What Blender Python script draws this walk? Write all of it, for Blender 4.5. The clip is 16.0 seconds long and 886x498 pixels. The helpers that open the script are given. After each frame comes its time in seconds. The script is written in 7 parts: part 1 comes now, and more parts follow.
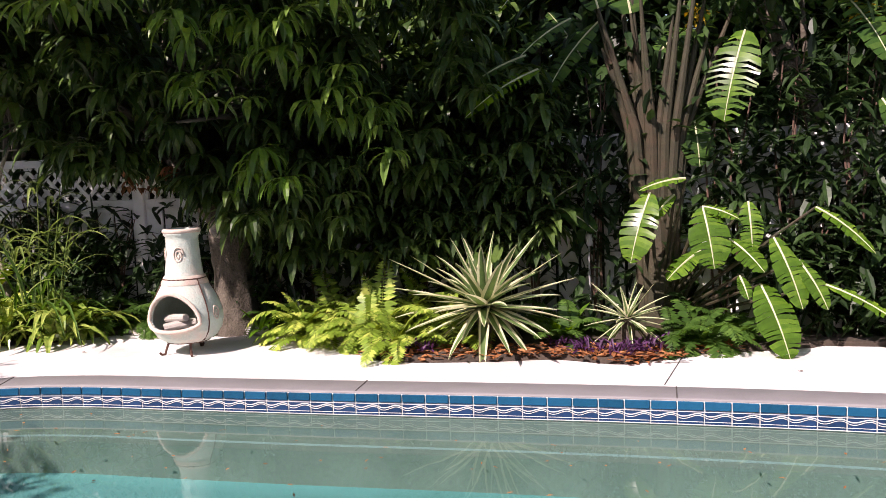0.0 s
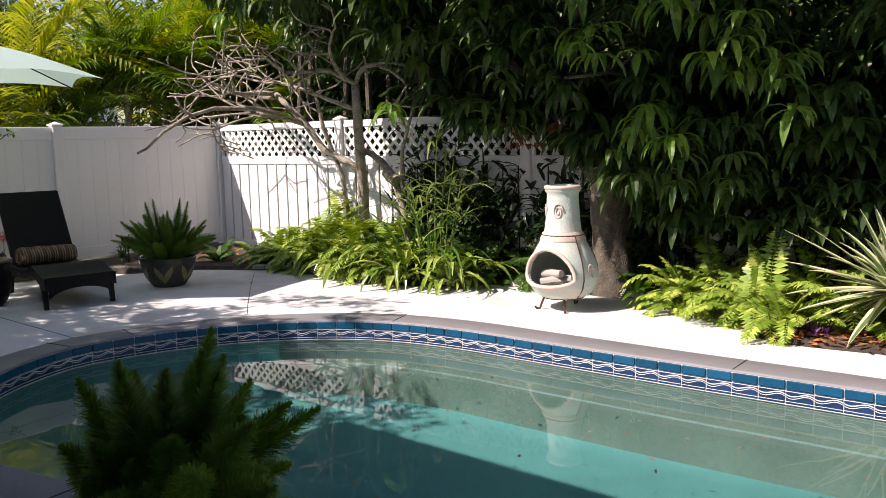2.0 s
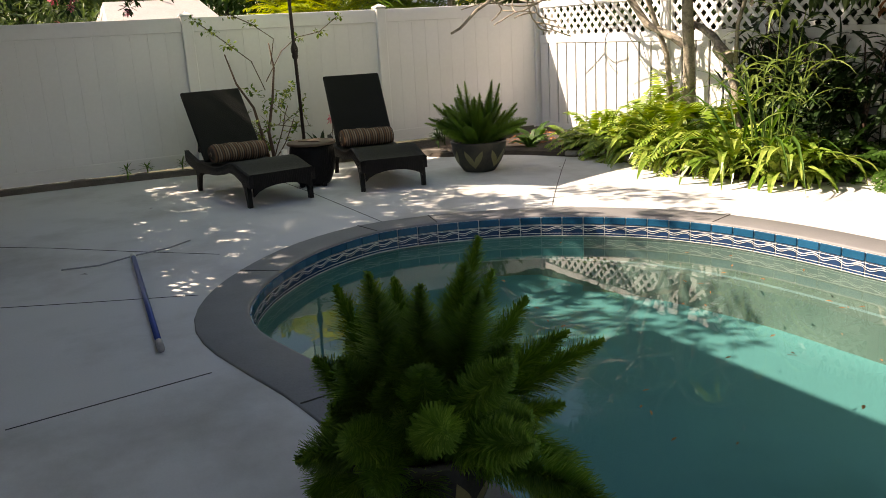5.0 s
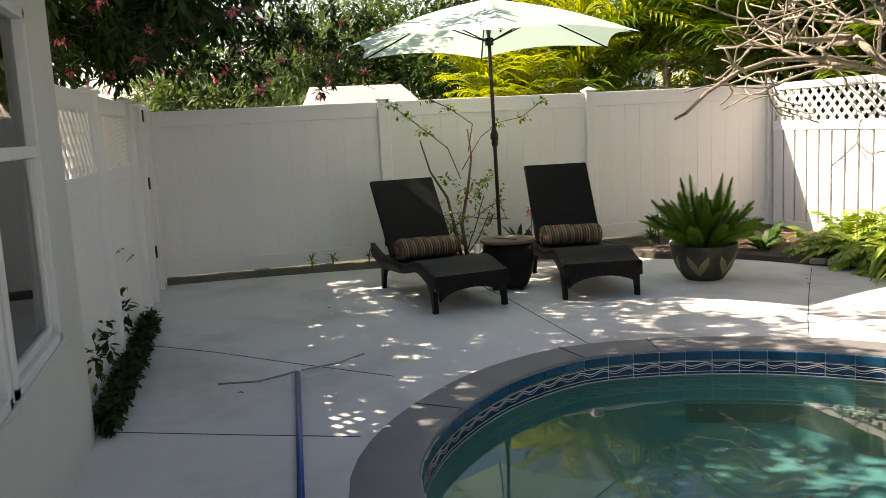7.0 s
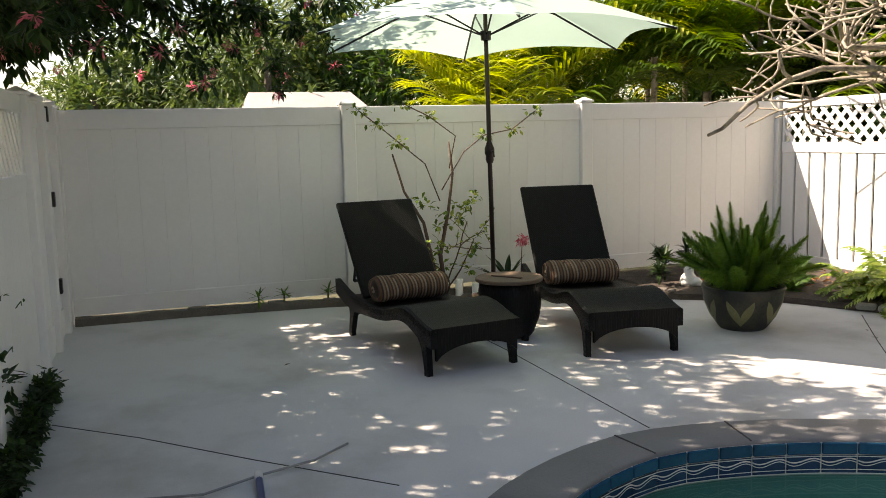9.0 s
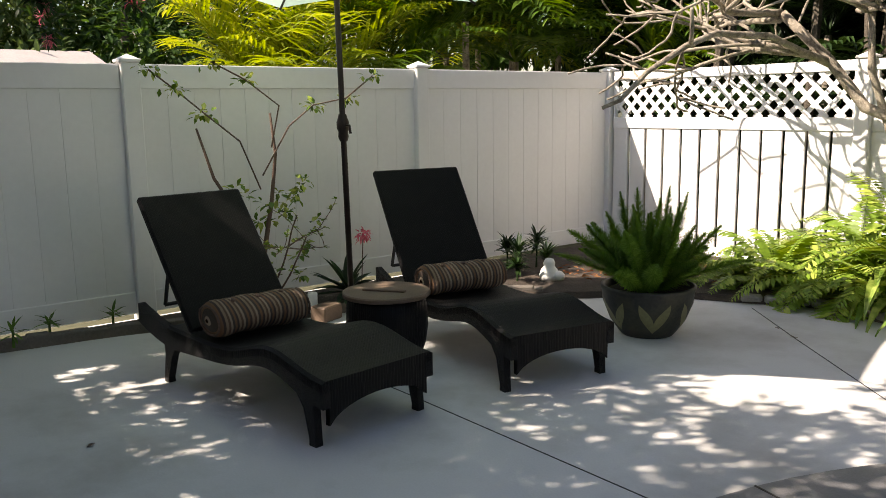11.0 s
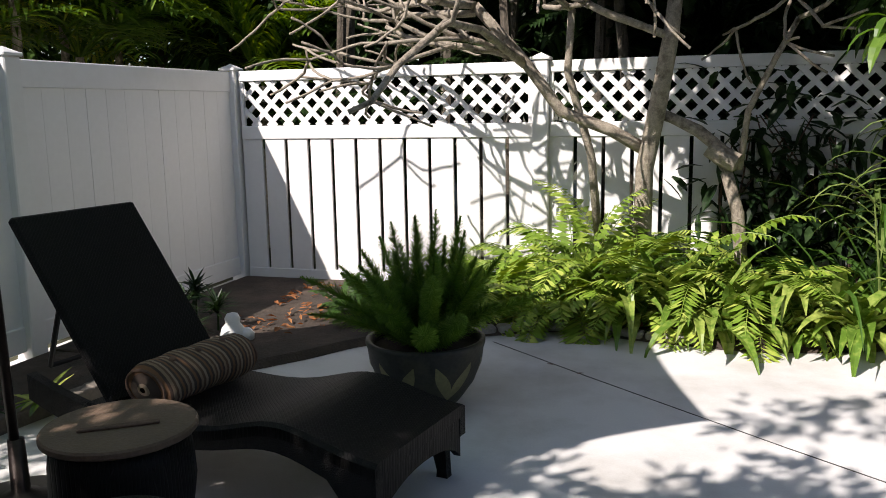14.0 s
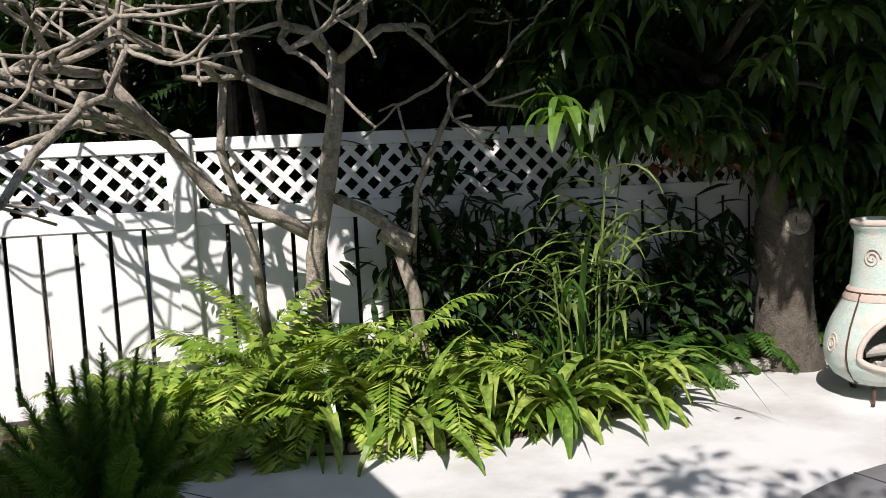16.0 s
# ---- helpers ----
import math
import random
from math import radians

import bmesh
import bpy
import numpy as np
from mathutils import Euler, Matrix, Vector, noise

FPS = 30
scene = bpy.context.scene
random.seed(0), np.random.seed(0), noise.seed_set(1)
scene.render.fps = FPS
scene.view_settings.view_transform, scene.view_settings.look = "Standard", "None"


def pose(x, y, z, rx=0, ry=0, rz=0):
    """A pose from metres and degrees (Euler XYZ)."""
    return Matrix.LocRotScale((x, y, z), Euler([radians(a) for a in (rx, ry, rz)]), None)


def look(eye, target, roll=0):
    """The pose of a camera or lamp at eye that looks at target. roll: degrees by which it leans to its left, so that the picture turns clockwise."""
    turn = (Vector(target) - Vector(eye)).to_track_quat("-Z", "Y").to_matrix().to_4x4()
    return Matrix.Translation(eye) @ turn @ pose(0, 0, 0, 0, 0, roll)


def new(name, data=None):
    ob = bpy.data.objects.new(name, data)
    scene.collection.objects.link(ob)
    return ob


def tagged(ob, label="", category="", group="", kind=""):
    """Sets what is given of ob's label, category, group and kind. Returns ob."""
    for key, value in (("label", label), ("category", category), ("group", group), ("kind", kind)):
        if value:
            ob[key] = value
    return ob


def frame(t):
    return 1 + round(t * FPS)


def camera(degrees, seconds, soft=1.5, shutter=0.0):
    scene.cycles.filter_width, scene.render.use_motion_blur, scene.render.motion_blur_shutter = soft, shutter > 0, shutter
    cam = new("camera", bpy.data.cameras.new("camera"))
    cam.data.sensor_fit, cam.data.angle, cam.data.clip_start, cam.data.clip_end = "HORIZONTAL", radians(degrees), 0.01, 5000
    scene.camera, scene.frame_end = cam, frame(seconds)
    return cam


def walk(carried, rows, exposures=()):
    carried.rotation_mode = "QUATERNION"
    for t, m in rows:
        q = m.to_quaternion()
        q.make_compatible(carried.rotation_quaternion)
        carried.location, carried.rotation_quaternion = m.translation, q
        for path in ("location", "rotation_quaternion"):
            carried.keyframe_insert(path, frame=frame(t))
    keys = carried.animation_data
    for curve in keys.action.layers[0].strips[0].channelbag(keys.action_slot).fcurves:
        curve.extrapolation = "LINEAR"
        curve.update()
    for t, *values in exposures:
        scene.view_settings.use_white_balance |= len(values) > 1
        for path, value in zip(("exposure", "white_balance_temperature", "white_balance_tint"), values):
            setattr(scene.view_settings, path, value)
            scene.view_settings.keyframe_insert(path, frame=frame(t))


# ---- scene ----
cam = camera(55.0, 16.0, soft=0.6)

# the clip's camera dims over the bright deck and opens up in the shade
EXPOSURES = [(0, 0.75, 7000, 33), (1.5, 0.95, 6900, 27), (2.5, 0.5, 7200, 23), (3.2, 0.5, 7400, 19), (5.3, 1.3, 8400, 19), (6, 1.42, 8400, 20), (9.7, 1.32, 8150, 19), (12, 0.82, 7200, 17), (14, 0.43, 6700, 17), (16, 0.25, 6400, 16)]
PATH = [
    (0, (11.162, -8.09, 1.611), (10.658, -6.164, 1.414), -2.2),
    (0.5, (11.117, -7.968, 1.611), (10.533, -6.055, 1.623), -1.2),
    (1, (11.16, -7.89, 1.619), (10.329, -6.071, 1.641), 0.7),
    (1.5, (11.209, -7.885, 1.599), (10.131, -6.204, 1.488), -0.2),
    (2, (11.081, -7.859, 1.581), (9.801, -6.345, 1.321), -1.3),
    (2.5, (10.914, -7.811, 1.556), (9.482, -6.468, 1.172), -2.1),
    (3, (10.877, -7.753, 1.562), (9.322, -6.594, 1.071), -2.3),
    (3.2, (10.877, -7.659, 1.546), (9.272, -6.587, 1.02), -1.6),
    (5.3, (10.582, -7.296, 1.544), (8.832, -6.453, 1.065), -3.0),
    (5.5, (10.504, -7.235, 1.55), (8.713, -6.46, 1.112), -1.7),
    (6, (10.219, -7.161, 1.543), (8.353, -6.541, 1.177), -0.4),
    (6.5, (9.886, -7.099, 1.557), (7.99, -6.552, 1.229), -2.9),
    (7, (9.529, -6.977, 1.555), (7.617, -6.467, 1.263), -3.0),
    (7.5, (9.122, -6.973, 1.533), (7.198, -6.495, 1.265), -2.2),
    (8, (8.696, -6.973, 1.532), (6.779, -6.475, 1.254), -2.9),
    (8.5, (8.288, -6.917, 1.526), (6.378, -6.401, 1.232), -1.4),
    (9, (7.889, -7.001, 1.519), (6.026, -6.323, 1.259), -1.5),
    (9.5, (7.519, -7.061, 1.529), (5.804, -6.074, 1.244), -2.2),
    (9.7, (7.346, -7.052, 1.517), (5.678, -5.996, 1.191), -2.3),
    (11.8, (5.423, -7.121, 1.511), (4.06, -5.681, 1.246), -0.6),
    (12, (5.293, -7.124, 1.534), (4.048, -5.578, 1.291), -1.5),
    (12.5, (4.964, -6.979, 1.504), (3.98, -5.25, 1.303), -2.7),
    (13, (4.572, -6.852, 1.496), (3.691, -5.089, 1.16), -0.8),
    (13.5, (4.18, -6.778, 1.504), (3.459, -4.943, 1.169), -2.5),
    (14, (3.972, -6.65, 1.497), (3.38, -4.769, 1.168), -1.1),
    (14.5, (3.752, -6.521, 1.498), (3.361, -4.588, 1.17), 1.0),
    (15, (3.478, -6.365, 1.506), (3.504, -4.396, 1.156), -2.5),
    (15.5, (3.384, -6.221, 1.574), (3.585, -4.259, 1.245), -1.8),
    (16, (3.331, -5.922, 1.629), (3.7, -3.968, 1.416), -2.7),
]
walk(cam, [(t, look(eye, target, roll)) for t, eye, target, roll in PATH], EXPOSURES)

# world, sun
SUN = Vector((0.478, 0.904, -1.0)).normalized()
world = bpy.data.worlds.new("world")
scene.world = world
world.use_nodes = True
wn = world.node_tree
sky = wn.nodes.new("ShaderNodeTexSky")
sky.sky_type = "NISHITA"
sky.sun_disc = False
sky.sun_elevation = math.asin(-SUN.z)
sky.sun_rotation = math.atan2(-SUN.x, -SUN.y)
wn.links.new(sky.outputs[0], wn.nodes["Background"].inputs[0])
wn.nodes["Background"].inputs[1].default_value = 0.10
sun_data = bpy.data.lights.new("sun", "SUN")
sun_data.energy, sun_data.angle, sun_data.color = 5.0, radians(0.55), (1.0, 0.965, 0.91)
sun_lamp = new("sun", sun_data)
sun_lamp.matrix_world = Matrix.Translation((0, -20, 30)) @ SUN.to_track_quat("-Z", "Y").to_matrix().to_4x4()

rng = random.Random(7)
R = rng.uniform


# ---- materials ----
def mat(name, color, rough=0.6, metal=0.0, var=0.25, scale=6.0, fine=60.0, bump=0.15, stain=None, stain_amount=0.0, per_object=0.0, island=0.0, spec=0.5):
    """A surface with variation at two scales, fine relief and, if asked, stains and a shift from piece to piece."""
    m = bpy.data.materials.new(name)
    m.use_nodes = True
    nt = m.node_tree
    b = nt.nodes["Principled BSDF"]
    b.inputs["Roughness"].default_value, b.inputs["Metallic"].default_value = rough, metal
    b.inputs["Specular IOR Level"].default_value = spec
    co = nt.nodes.new("ShaderNodeTexCoord")
    big, small = nt.nodes.new("ShaderNodeTexNoise"), nt.nodes.new("ShaderNodeTexNoise")
    for n, s in ((big, scale), (small, fine)):
        n.inputs["Scale"].default_value, n.inputs["Detail"].default_value = s, 5
        nt.links.new(co.outputs["Object"], n.inputs["Vector"])
    add = nt.nodes.new("ShaderNodeMath")
    add.operation = "ADD"
    nt.links.new(big.outputs["Fac"], add.inputs[0])
    nt.links.new(small.outputs["Fac"], add.inputs[1])
    value = add.outputs[0]
    for amount, kind in ((per_object, "ShaderNodeObjectInfo"), (island, "ShaderNodeNewGeometry")):
        if amount:
            info = nt.nodes.new(kind)
            ma = nt.nodes.new("ShaderNodeMath")
            ma.operation = "MULTIPLY_ADD"
            ma.inputs[1].default_value = amount / max(var, 0.01)
            nt.links.new(info.outputs["Random" if kind == "ShaderNodeObjectInfo" else "Random Per Island"], ma.inputs[0])
            nt.links.new(value, ma.inputs[2])
            value = ma.outputs[0]
    lo = 1.0
    hi = 1.0 + (per_object + island) / max(var, 0.01)
    mr = nt.nodes.new("ShaderNodeMapRange")
    mr.inputs[1].default_value, mr.inputs[2].default_value = lo - 0.45, hi + 0.45
    nt.links.new(value, mr.inputs[0])
    mix = nt.nodes.new("ShaderNodeMix")
    mix.data_type = "RGBA"
    nt.links.new(mr.outputs[0], mix.inputs[0])
    total = var + per_object + island
    mix.inputs[6].default_value = (*(c * (1 - total) for c in color), 1)
    mix.inputs[7].default_value = (*(min(1, c * (1 + total)) for c in color), 1)
    out = mix.outputs[2]
    if stain:
        sn = nt.nodes.new("ShaderNodeTexNoise")
        sn.inputs["Scale"].default_value, sn.inputs["Detail"].default_value, sn.inputs["Roughness"].default_value = scale * 0.35, 8, 0.65
        nt.links.new(co.outputs["Object"], sn.inputs["Vector"])
        sr = nt.nodes.new("ShaderNodeMapRange")
        sr.inputs[1].default_value, sr.inputs[2].default_value, sr.inputs[4].default_value = 0.48, 0.72, stain_amount
        nt.links.new(sn.outputs["Fac"], sr.inputs[0])
        m2 = nt.nodes.new("ShaderNodeMix")
        m2.data_type = "RGBA"
        nt.links.new(sr.outputs[0], m2.inputs[0])
        nt.links.new(out, m2.inputs[6])
        m2.inputs[7].default_value = (*stain, 1)
        out = m2.outputs[2]
    nt.links.new(out, b.inputs["Base Color"])
    if bump:
        bp = nt.nodes.new("ShaderNodeBump")
        bp.inputs["Strength"].default_value, bp.inputs["Distance"].default_value = bump, 0.01
        nt.links.new(add.outputs[0], bp.inputs["Height"])
        nt.links.new(bp.outputs[0], b.inputs["Normal"])
    return m


def leafy(name, color, tip=None, gloss=0.35, through_light=0.35, var=0.35):
    """A leaf: glossy upper side, light coming through, each leaf a little different."""
    m = bpy.data.materials.new(name)
    m.use_nodes = True
    nt = m.node_tree
    b = nt.nodes["Principled BSDF"]
    b.inputs["Roughness"].default_value = gloss
    b.inputs["Specular IOR Level"].default_value = 0.3
    geo = nt.nodes.new("ShaderNodeNewGeometry")
    info = nt.nodes.new("ShaderNodeObjectInfo")
    co = nt.nodes.new("ShaderNodeTexCoord")
    noi = nt.nodes.new("ShaderNodeTexNoise")
    noi.inputs["Scale"].default_value = 22
    nt.links.new(co.outputs["Object"], noi.inputs["Vector"])
    a1 = nt.nodes.new("ShaderNodeMath")
    a1.operation = "ADD"
    nt.links.new(geo.outputs["Random Per Island"], a1.inputs[0])
    nt.links.new(noi.outputs["Fac"], a1.inputs[1])
    a2 = nt.nodes.new("ShaderNodeMath")
    a2.operation = "MULTIPLY_ADD"
    a2.inputs[1].default_value = 0.4
    nt.links.new(info.outputs["Random"], a2.inputs[0])
    nt.links.new(a1.outputs[0], a2.inputs[2])
    ramp = nt.nodes.new("ShaderNodeValToRGB")
    mr = nt.nodes.new("ShaderNodeMapRange")
    mr.inputs[1].default_value, mr.inputs[2].default_value = 0.4, 1.9
    nt.links.new(a2.outputs[0], mr.inputs[0])
    nt.links.new(mr.outputs[0], ramp.inputs[0])
    tip = tip or tuple(min(1, c * 1.5) for c in color)
    ramp.color_ramp.elements[0].color = (*(c * (1 - var) for c in color), 1)
    ramp.color_ramp.elements[1].color = (*tip, 1)
    mid = ramp.color_ramp.elements.new(0.5)
    mid.color = (*color, 1)
    nt.links.new(ramp.outputs[0], b.inputs["Base Color"])
    tr = nt.nodes.new("ShaderNodeBsdfTranslucent")
    hs = nt.nodes.new("ShaderNodeHueSaturation")
    hs.inputs["Hue"].default_value, hs.inputs["Saturation"].default_value, hs.inputs["Value"].default_value = 0.485, 1.15, 1.5
    nt.links.new(ramp.outputs[0], hs.inputs["Color"])
    nt.links.new(hs.outputs[0], tr.inputs["Color"])
    mx = nt.nodes.new("ShaderNodeMixShader")
    mx.inputs[0].default_value = through_light
    nt.links.new(b.outputs[0], mx.inputs[1])
    nt.links.new(tr.outputs[0], mx.inputs[2])
    nt.links.new(mx.outputs[0], nt.nodes["Material Output"].inputs["Surface"])
    return m


def pattern(m, scale, kind="weave", strength=0.6, dark=None, axis="Object"):
    """Adds woven or ribbed relief to a material."""
    nt = m.node_tree
    b = nt.nodes["Principled BSDF"]
    co = nt.nodes.new("ShaderNodeTexCoord")
    br = nt.nodes.new("ShaderNodeTexBrick")
    br.inputs["Scale"].default_value = scale
    br.inputs["Mortar Size"].default_value, br.inputs["Mortar Smooth"].default_value = 0.06, 0.6
    br.inputs["Brick Width"].default_value, br.inputs["Row Height"].default_value = 0.9, 0.35
    mp = nt.nodes.new("ShaderNodeMapping")
    mp.inputs["Rotation"].default_value = (0, 0, radians(45)) if kind == "weave" else (0, 0, 0)
    nt.links.new(co.outputs[axis], mp.inputs[0])
    nt.links.new(mp.outputs[0], br.inputs["Vector"])
    bp = nt.nodes.new("ShaderNodeBump")
    bp.invert = True
    bp.inputs["Strength"].default_value, bp.inputs["Distance"].default_value = strength, 0.006
    nt.links.new(br.outputs["Fac"], bp.inputs["Height"])
    nt.links.new(bp.outputs[0], b.inputs["Normal"])
    return m


def striped(name, colors, scale, axis="X"):
    m = mat(name, colors[0], 0.9, var=0.1, scale=20, fine=300, bump=0.4)
    nt = m.node_tree
    b = nt.nodes["Principled BSDF"]
    co = nt.nodes.new("ShaderNodeTexCoord")
    sep = nt.nodes.new("ShaderNodeSeparateXYZ")
    nt.links.new(co.outputs["Object"], sep.inputs[0])
    mu = nt.nodes.new("ShaderNodeMath")
    mu.operation = "MULTIPLY"
    mu.inputs[1].default_value = scale
    fr = nt.nodes.new("ShaderNodeMath")
    fr.operation = "FRACT"
    nt.links.new(sep.outputs[axis], mu.inputs[0])
    nt.links.new(mu.outputs[0], fr.inputs[0])
    ramp = nt.nodes.new("ShaderNodeValToRGB")
    ramp.color_ramp.interpolation = "CONSTANT"
    els = ramp.color_ramp.elements
    els[0].color = (*colors[0], 1)
    els[1].position, els[1].color = 1 / len(colors), (*colors[1], 1)
    for k, c in enumerate(colors[2:], 2):
        e = els.new(k / len(colors))
        e.color = (*c, 1)
    nt.links.new(fr.outputs[0], ramp.inputs[0])
    nt.links.new(ramp.outputs[0], b.inputs["Base Color"])
    return m


DECK = mat("painted_concrete", (0.68, 0.67, 0.65), 0.75, var=0.06, scale=2.5, fine=90, bump=0.12, stain=(0.38, 0.355, 0.31), stain_amount=0.75)
COPING = mat("grey_coping_paint", (0.20, 0.197, 0.2), 0.6, var=0.18, scale=4, fine=110, bump=0.2, stain=(0.22, 0.21, 0.20), stain_amount=0.5)
VINYL = mat("white_vinyl", (0.80, 0.79, 0.77), 0.42, var=0.035, scale=1.5, fine=25, bump=0.03, stain=(0.60, 0.57, 0.51), stain_amount=0.3, per_object=0.012)
STUCCO = mat("white_stucco", (0.66, 0.65, 0.62), 0.85, var=0.05, scale=3, fine=160, bump=0.5, stain=(0.48, 0.46, 0.42), stain_amount=0.4)
TRIM = mat("white_window_frame", (0.74, 0.74, 0.73), 0.35, var=0.04, scale=4, fine=60, bump=0.03, stain=(0.45, 0.43, 0.4), stain_amount=0.3)
SOIL = mat("soil", (0.045, 0.033, 0.024), 0.95, var=0.45, scale=9, fine=80, bump=1.0, stain=(0.12, 0.085, 0.06), stain_amount=0.7)
GRASS = mat("ground_cover_soil", (0.06, 0.06, 0.03), 0.95, var=0.5, scale=0.6, fine=14, bump=0.8)
BLUE = mat("glazed_blue_tile", (0.006, 0.075, 0.15), 0.18, var=0.2, scale=8, fine=60, bump=0.05, per_object=0.18)
NAVY = mat("glazed_navy_tile", (0.014, 0.04, 0.10), 0.2, var=0.25, scale=10, fine=70, bump=0.05, per_object=0.15)
GLAZEWHITE = mat("white_glaze_line", (0.66, 0.66, 0.64), 0.3, var=0.1, scale=15, fine=90, bump=0.05)
GROUT = mat("grout", (0.58, 0.58, 0.56), 0.9, var=0.2, scale=8, fine=90, bump=0.3)
PLASTER = mat("pool_plaster", (0.26, 0.53, 0.51), 0.9, var=0.1, scale=1.2, fine=45, bump=0.1, stain=(0.10, 0.19, 0.15), stain_amount=0.5)
BENCH = mat("stained_bench_plaster", (0.40, 0.37, 0.31), 0.9, var=0.2, scale=2, fine=45, bump=0.1, stain=(0.16, 0.22, 0.17), stain_amount=0.7)
WICKER = pattern(mat("dark_wicker", (0.008, 0.0075, 0.0075), 0.5, var=0.3, scale=8, fine=90, bump=0.0, spec=0.14), 28)
WICKEREDGE = mat("dark_wicker_rail", (0.012, 0.011, 0.011), 0.5, spec=0.22, var=0.4, scale=40, fine=220, bump=1.0)
PILLOW = striped("striped_cloth", [(0.10, 0.055, 0.032), (0.23, 0.16, 0.10), (0.055, 0.033, 0.024), (0.17, 0.085, 0.04), (0.06, 0.04, 0.03), (0.27, 0.20, 0.14)], 13.0)
CANVAS = leafy("pale_green_canvas", (0.50, 0.66, 0.58), (0.52, 0.68, 0.60), 0.9, 0.30, var=0.05)
BRONZE = mat("dark_bronze_metal", (0.035, 0.024, 0.02), 0.4, 0.6, var=0.3, scale=12, fine=80, bump=0.1)
BLACK = mat("black_metal", (0.01, 0.01, 0.01), 0.4, 0.3, var=0.3, scale=20, fine=90, bump=0.1)
CLAY = mat("weathered_clay", (0.45, 0.53, 0.47), 0.85, var=0.14, scale=11, fine=60, bump=0.45, stain=(0.60, 0.46, 0.39), stain_amount=1.0)
CLAYCREAM = mat("worn_cream_clay", (0.56, 0.47, 0.40), 0.9, var=0.2, scale=9, fine=70, bump=0.4, stain=(0.50, 0.33, 0.26), stain_amount=0.8)
RUST = mat("rusty_iron", (0.10, 0.05, 0.035), 0.7, 0.4, var=0.4, scale=20, fine=120, bump=0.3)
CERAMIC = mat("painted_ceramic", (0.030, 0.032, 0.028), 0.5, spec=0.3, var=0.35, scale=9, fine=50, bump=0.15, stain=(0.09, 0.08, 0.05), stain_amount=0.8)
CERAMICLEAF = mat("painted_leaf_glaze", (0.17, 0.165, 0.075), 0.4, var=0.3, scale=9, fine=60, bump=0.1)
WOODTOP = mat("weathered_wood", (0.14, 0.092, 0.062), 0.7, var=0.3, scale=7, fine=90, bump=0.3, stain=(0.12, 0.08, 0.05), stain_amount=0.6)
# Dark mottling: lichen, plus dapples of leaf shade put into the bark colour.
BARKPALE = mat("pale_grey_bark", (0.36, 0.31, 0.24), 0.85, var=0.4, scale=34, fine=120, bump=1.0, stain=(0.06, 0.045, 0.03), stain_amount=1.0)
BARK = mat("brown_bark", (0.085, 0.070, 0.052), 0.95, var=0.55, scale=16, fine=60, bump=1.4, stain=(0.17, 0.145, 0.11), stain_amount=0.6)
TWIG = mat("brown_twig", (0.11, 0.065, 0.045), 0.8, var=0.3, scale=20, fine=90, bump=0.3)
STEM = mat("strelitzia_stem", (0.032, 0.030, 0.013), 0.75, var=0.5, scale=9, fine=70, bump=0.6, stain=(0.075, 0.040, 0.022), stain_amount=0.7)
KERB = mat("dirty_kerb", (0.15, 0.13, 0.11), 0.95, var=0.3, scale=6, fine=60, bump=0.7, stain=(0.07, 0.06, 0.045), stain_amount=0.7)
STONE = mat("edging_stone", (0.38, 0.35, 0.31), 0.9, var=0.25, scale=8, fine=70, bump=0.6, stain=(0.18, 0.16, 0.13), stain_amount=0.6, per_object=0.2)
JOINT = mat("joint_dirt", (0.06, 0.055, 0.05), 0.95, var=0.4, scale=20, fine=90, bump=0.3)
POLEBLUE = mat("anodised_blue_pole", (0.045, 0.085, 0.30), 0.3, 0.5, var=0.1, scale=6, fine=60, bump=0.02)
GREY = mat("grey_plastic", (0.30, 0.30, 0.30), 0.5, var=0.2, scale=12, fine=80, bump=0.1)
WHITEPL = mat("white_plastic", (0.75, 0.75, 0.72), 0.45, var=0.08, scale=12, fine=80, bump=0.05)
SHINGLE = mat("roof_shingle", (0.45, 0.40, 0.38), 0.9, var=0.15, scale=3, fine=30, bump=0.3, per_object=0.1)
HOUSEWHITE = mat("far_white_siding", (0.78, 0.78, 0.78), 0.7, var=0.05, scale=1, fine=20, bump=0.1)
# Room behind the windows: its lack of light is put into this dark colour.
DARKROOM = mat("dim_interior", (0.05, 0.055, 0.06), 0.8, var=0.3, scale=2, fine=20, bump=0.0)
TEAL = mat("teal_plastic", (0.02, 0.30, 0.28), 0.4, var=0.1, scale=3, fine=20, bump=0.0)
ORANGE = mat("ochre_plastic", (0.55, 0.33, 0.10), 0.5, var=0.1, scale=3, fine=20, bump=0.0)

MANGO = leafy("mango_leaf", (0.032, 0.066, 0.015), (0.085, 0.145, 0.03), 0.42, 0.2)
# Outer mango leaves: the sun on them is part of this lighter green.
SUNLEAF = leafy("sunlit_mango_leaf", (0.07, 0.15, 0.025), (0.19, 0.30, 0.055), 0.35, 0.3)
# Brightest copy of the mango leaf, with sunlight painted into it.
LITLEAF = leafy("lit_mango_leaf", (0.09, 0.19, 0.03), (0.20, 0.32, 0.06), 0.3, 0.4)
MANGODRY = leafy("dry_leaf", (0.20, 0.09, 0.04), (0.30, 0.15, 0.07), 0.7, 0.3)
# Two fern greens: sunlight goes into the bright one, shade into the deep one.
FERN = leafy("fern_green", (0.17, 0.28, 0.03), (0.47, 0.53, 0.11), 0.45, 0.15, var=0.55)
FERNDARK = leafy("fern_shade_green", (0.05, 0.12, 0.02), (0.11, 0.21, 0.04), 0.5, 0.4)
STRAP = leafy("strap_leaf", (0.10, 0.185, 0.025), (0.50, 0.54, 0.14), 0.22, 0.12, var=0.7)
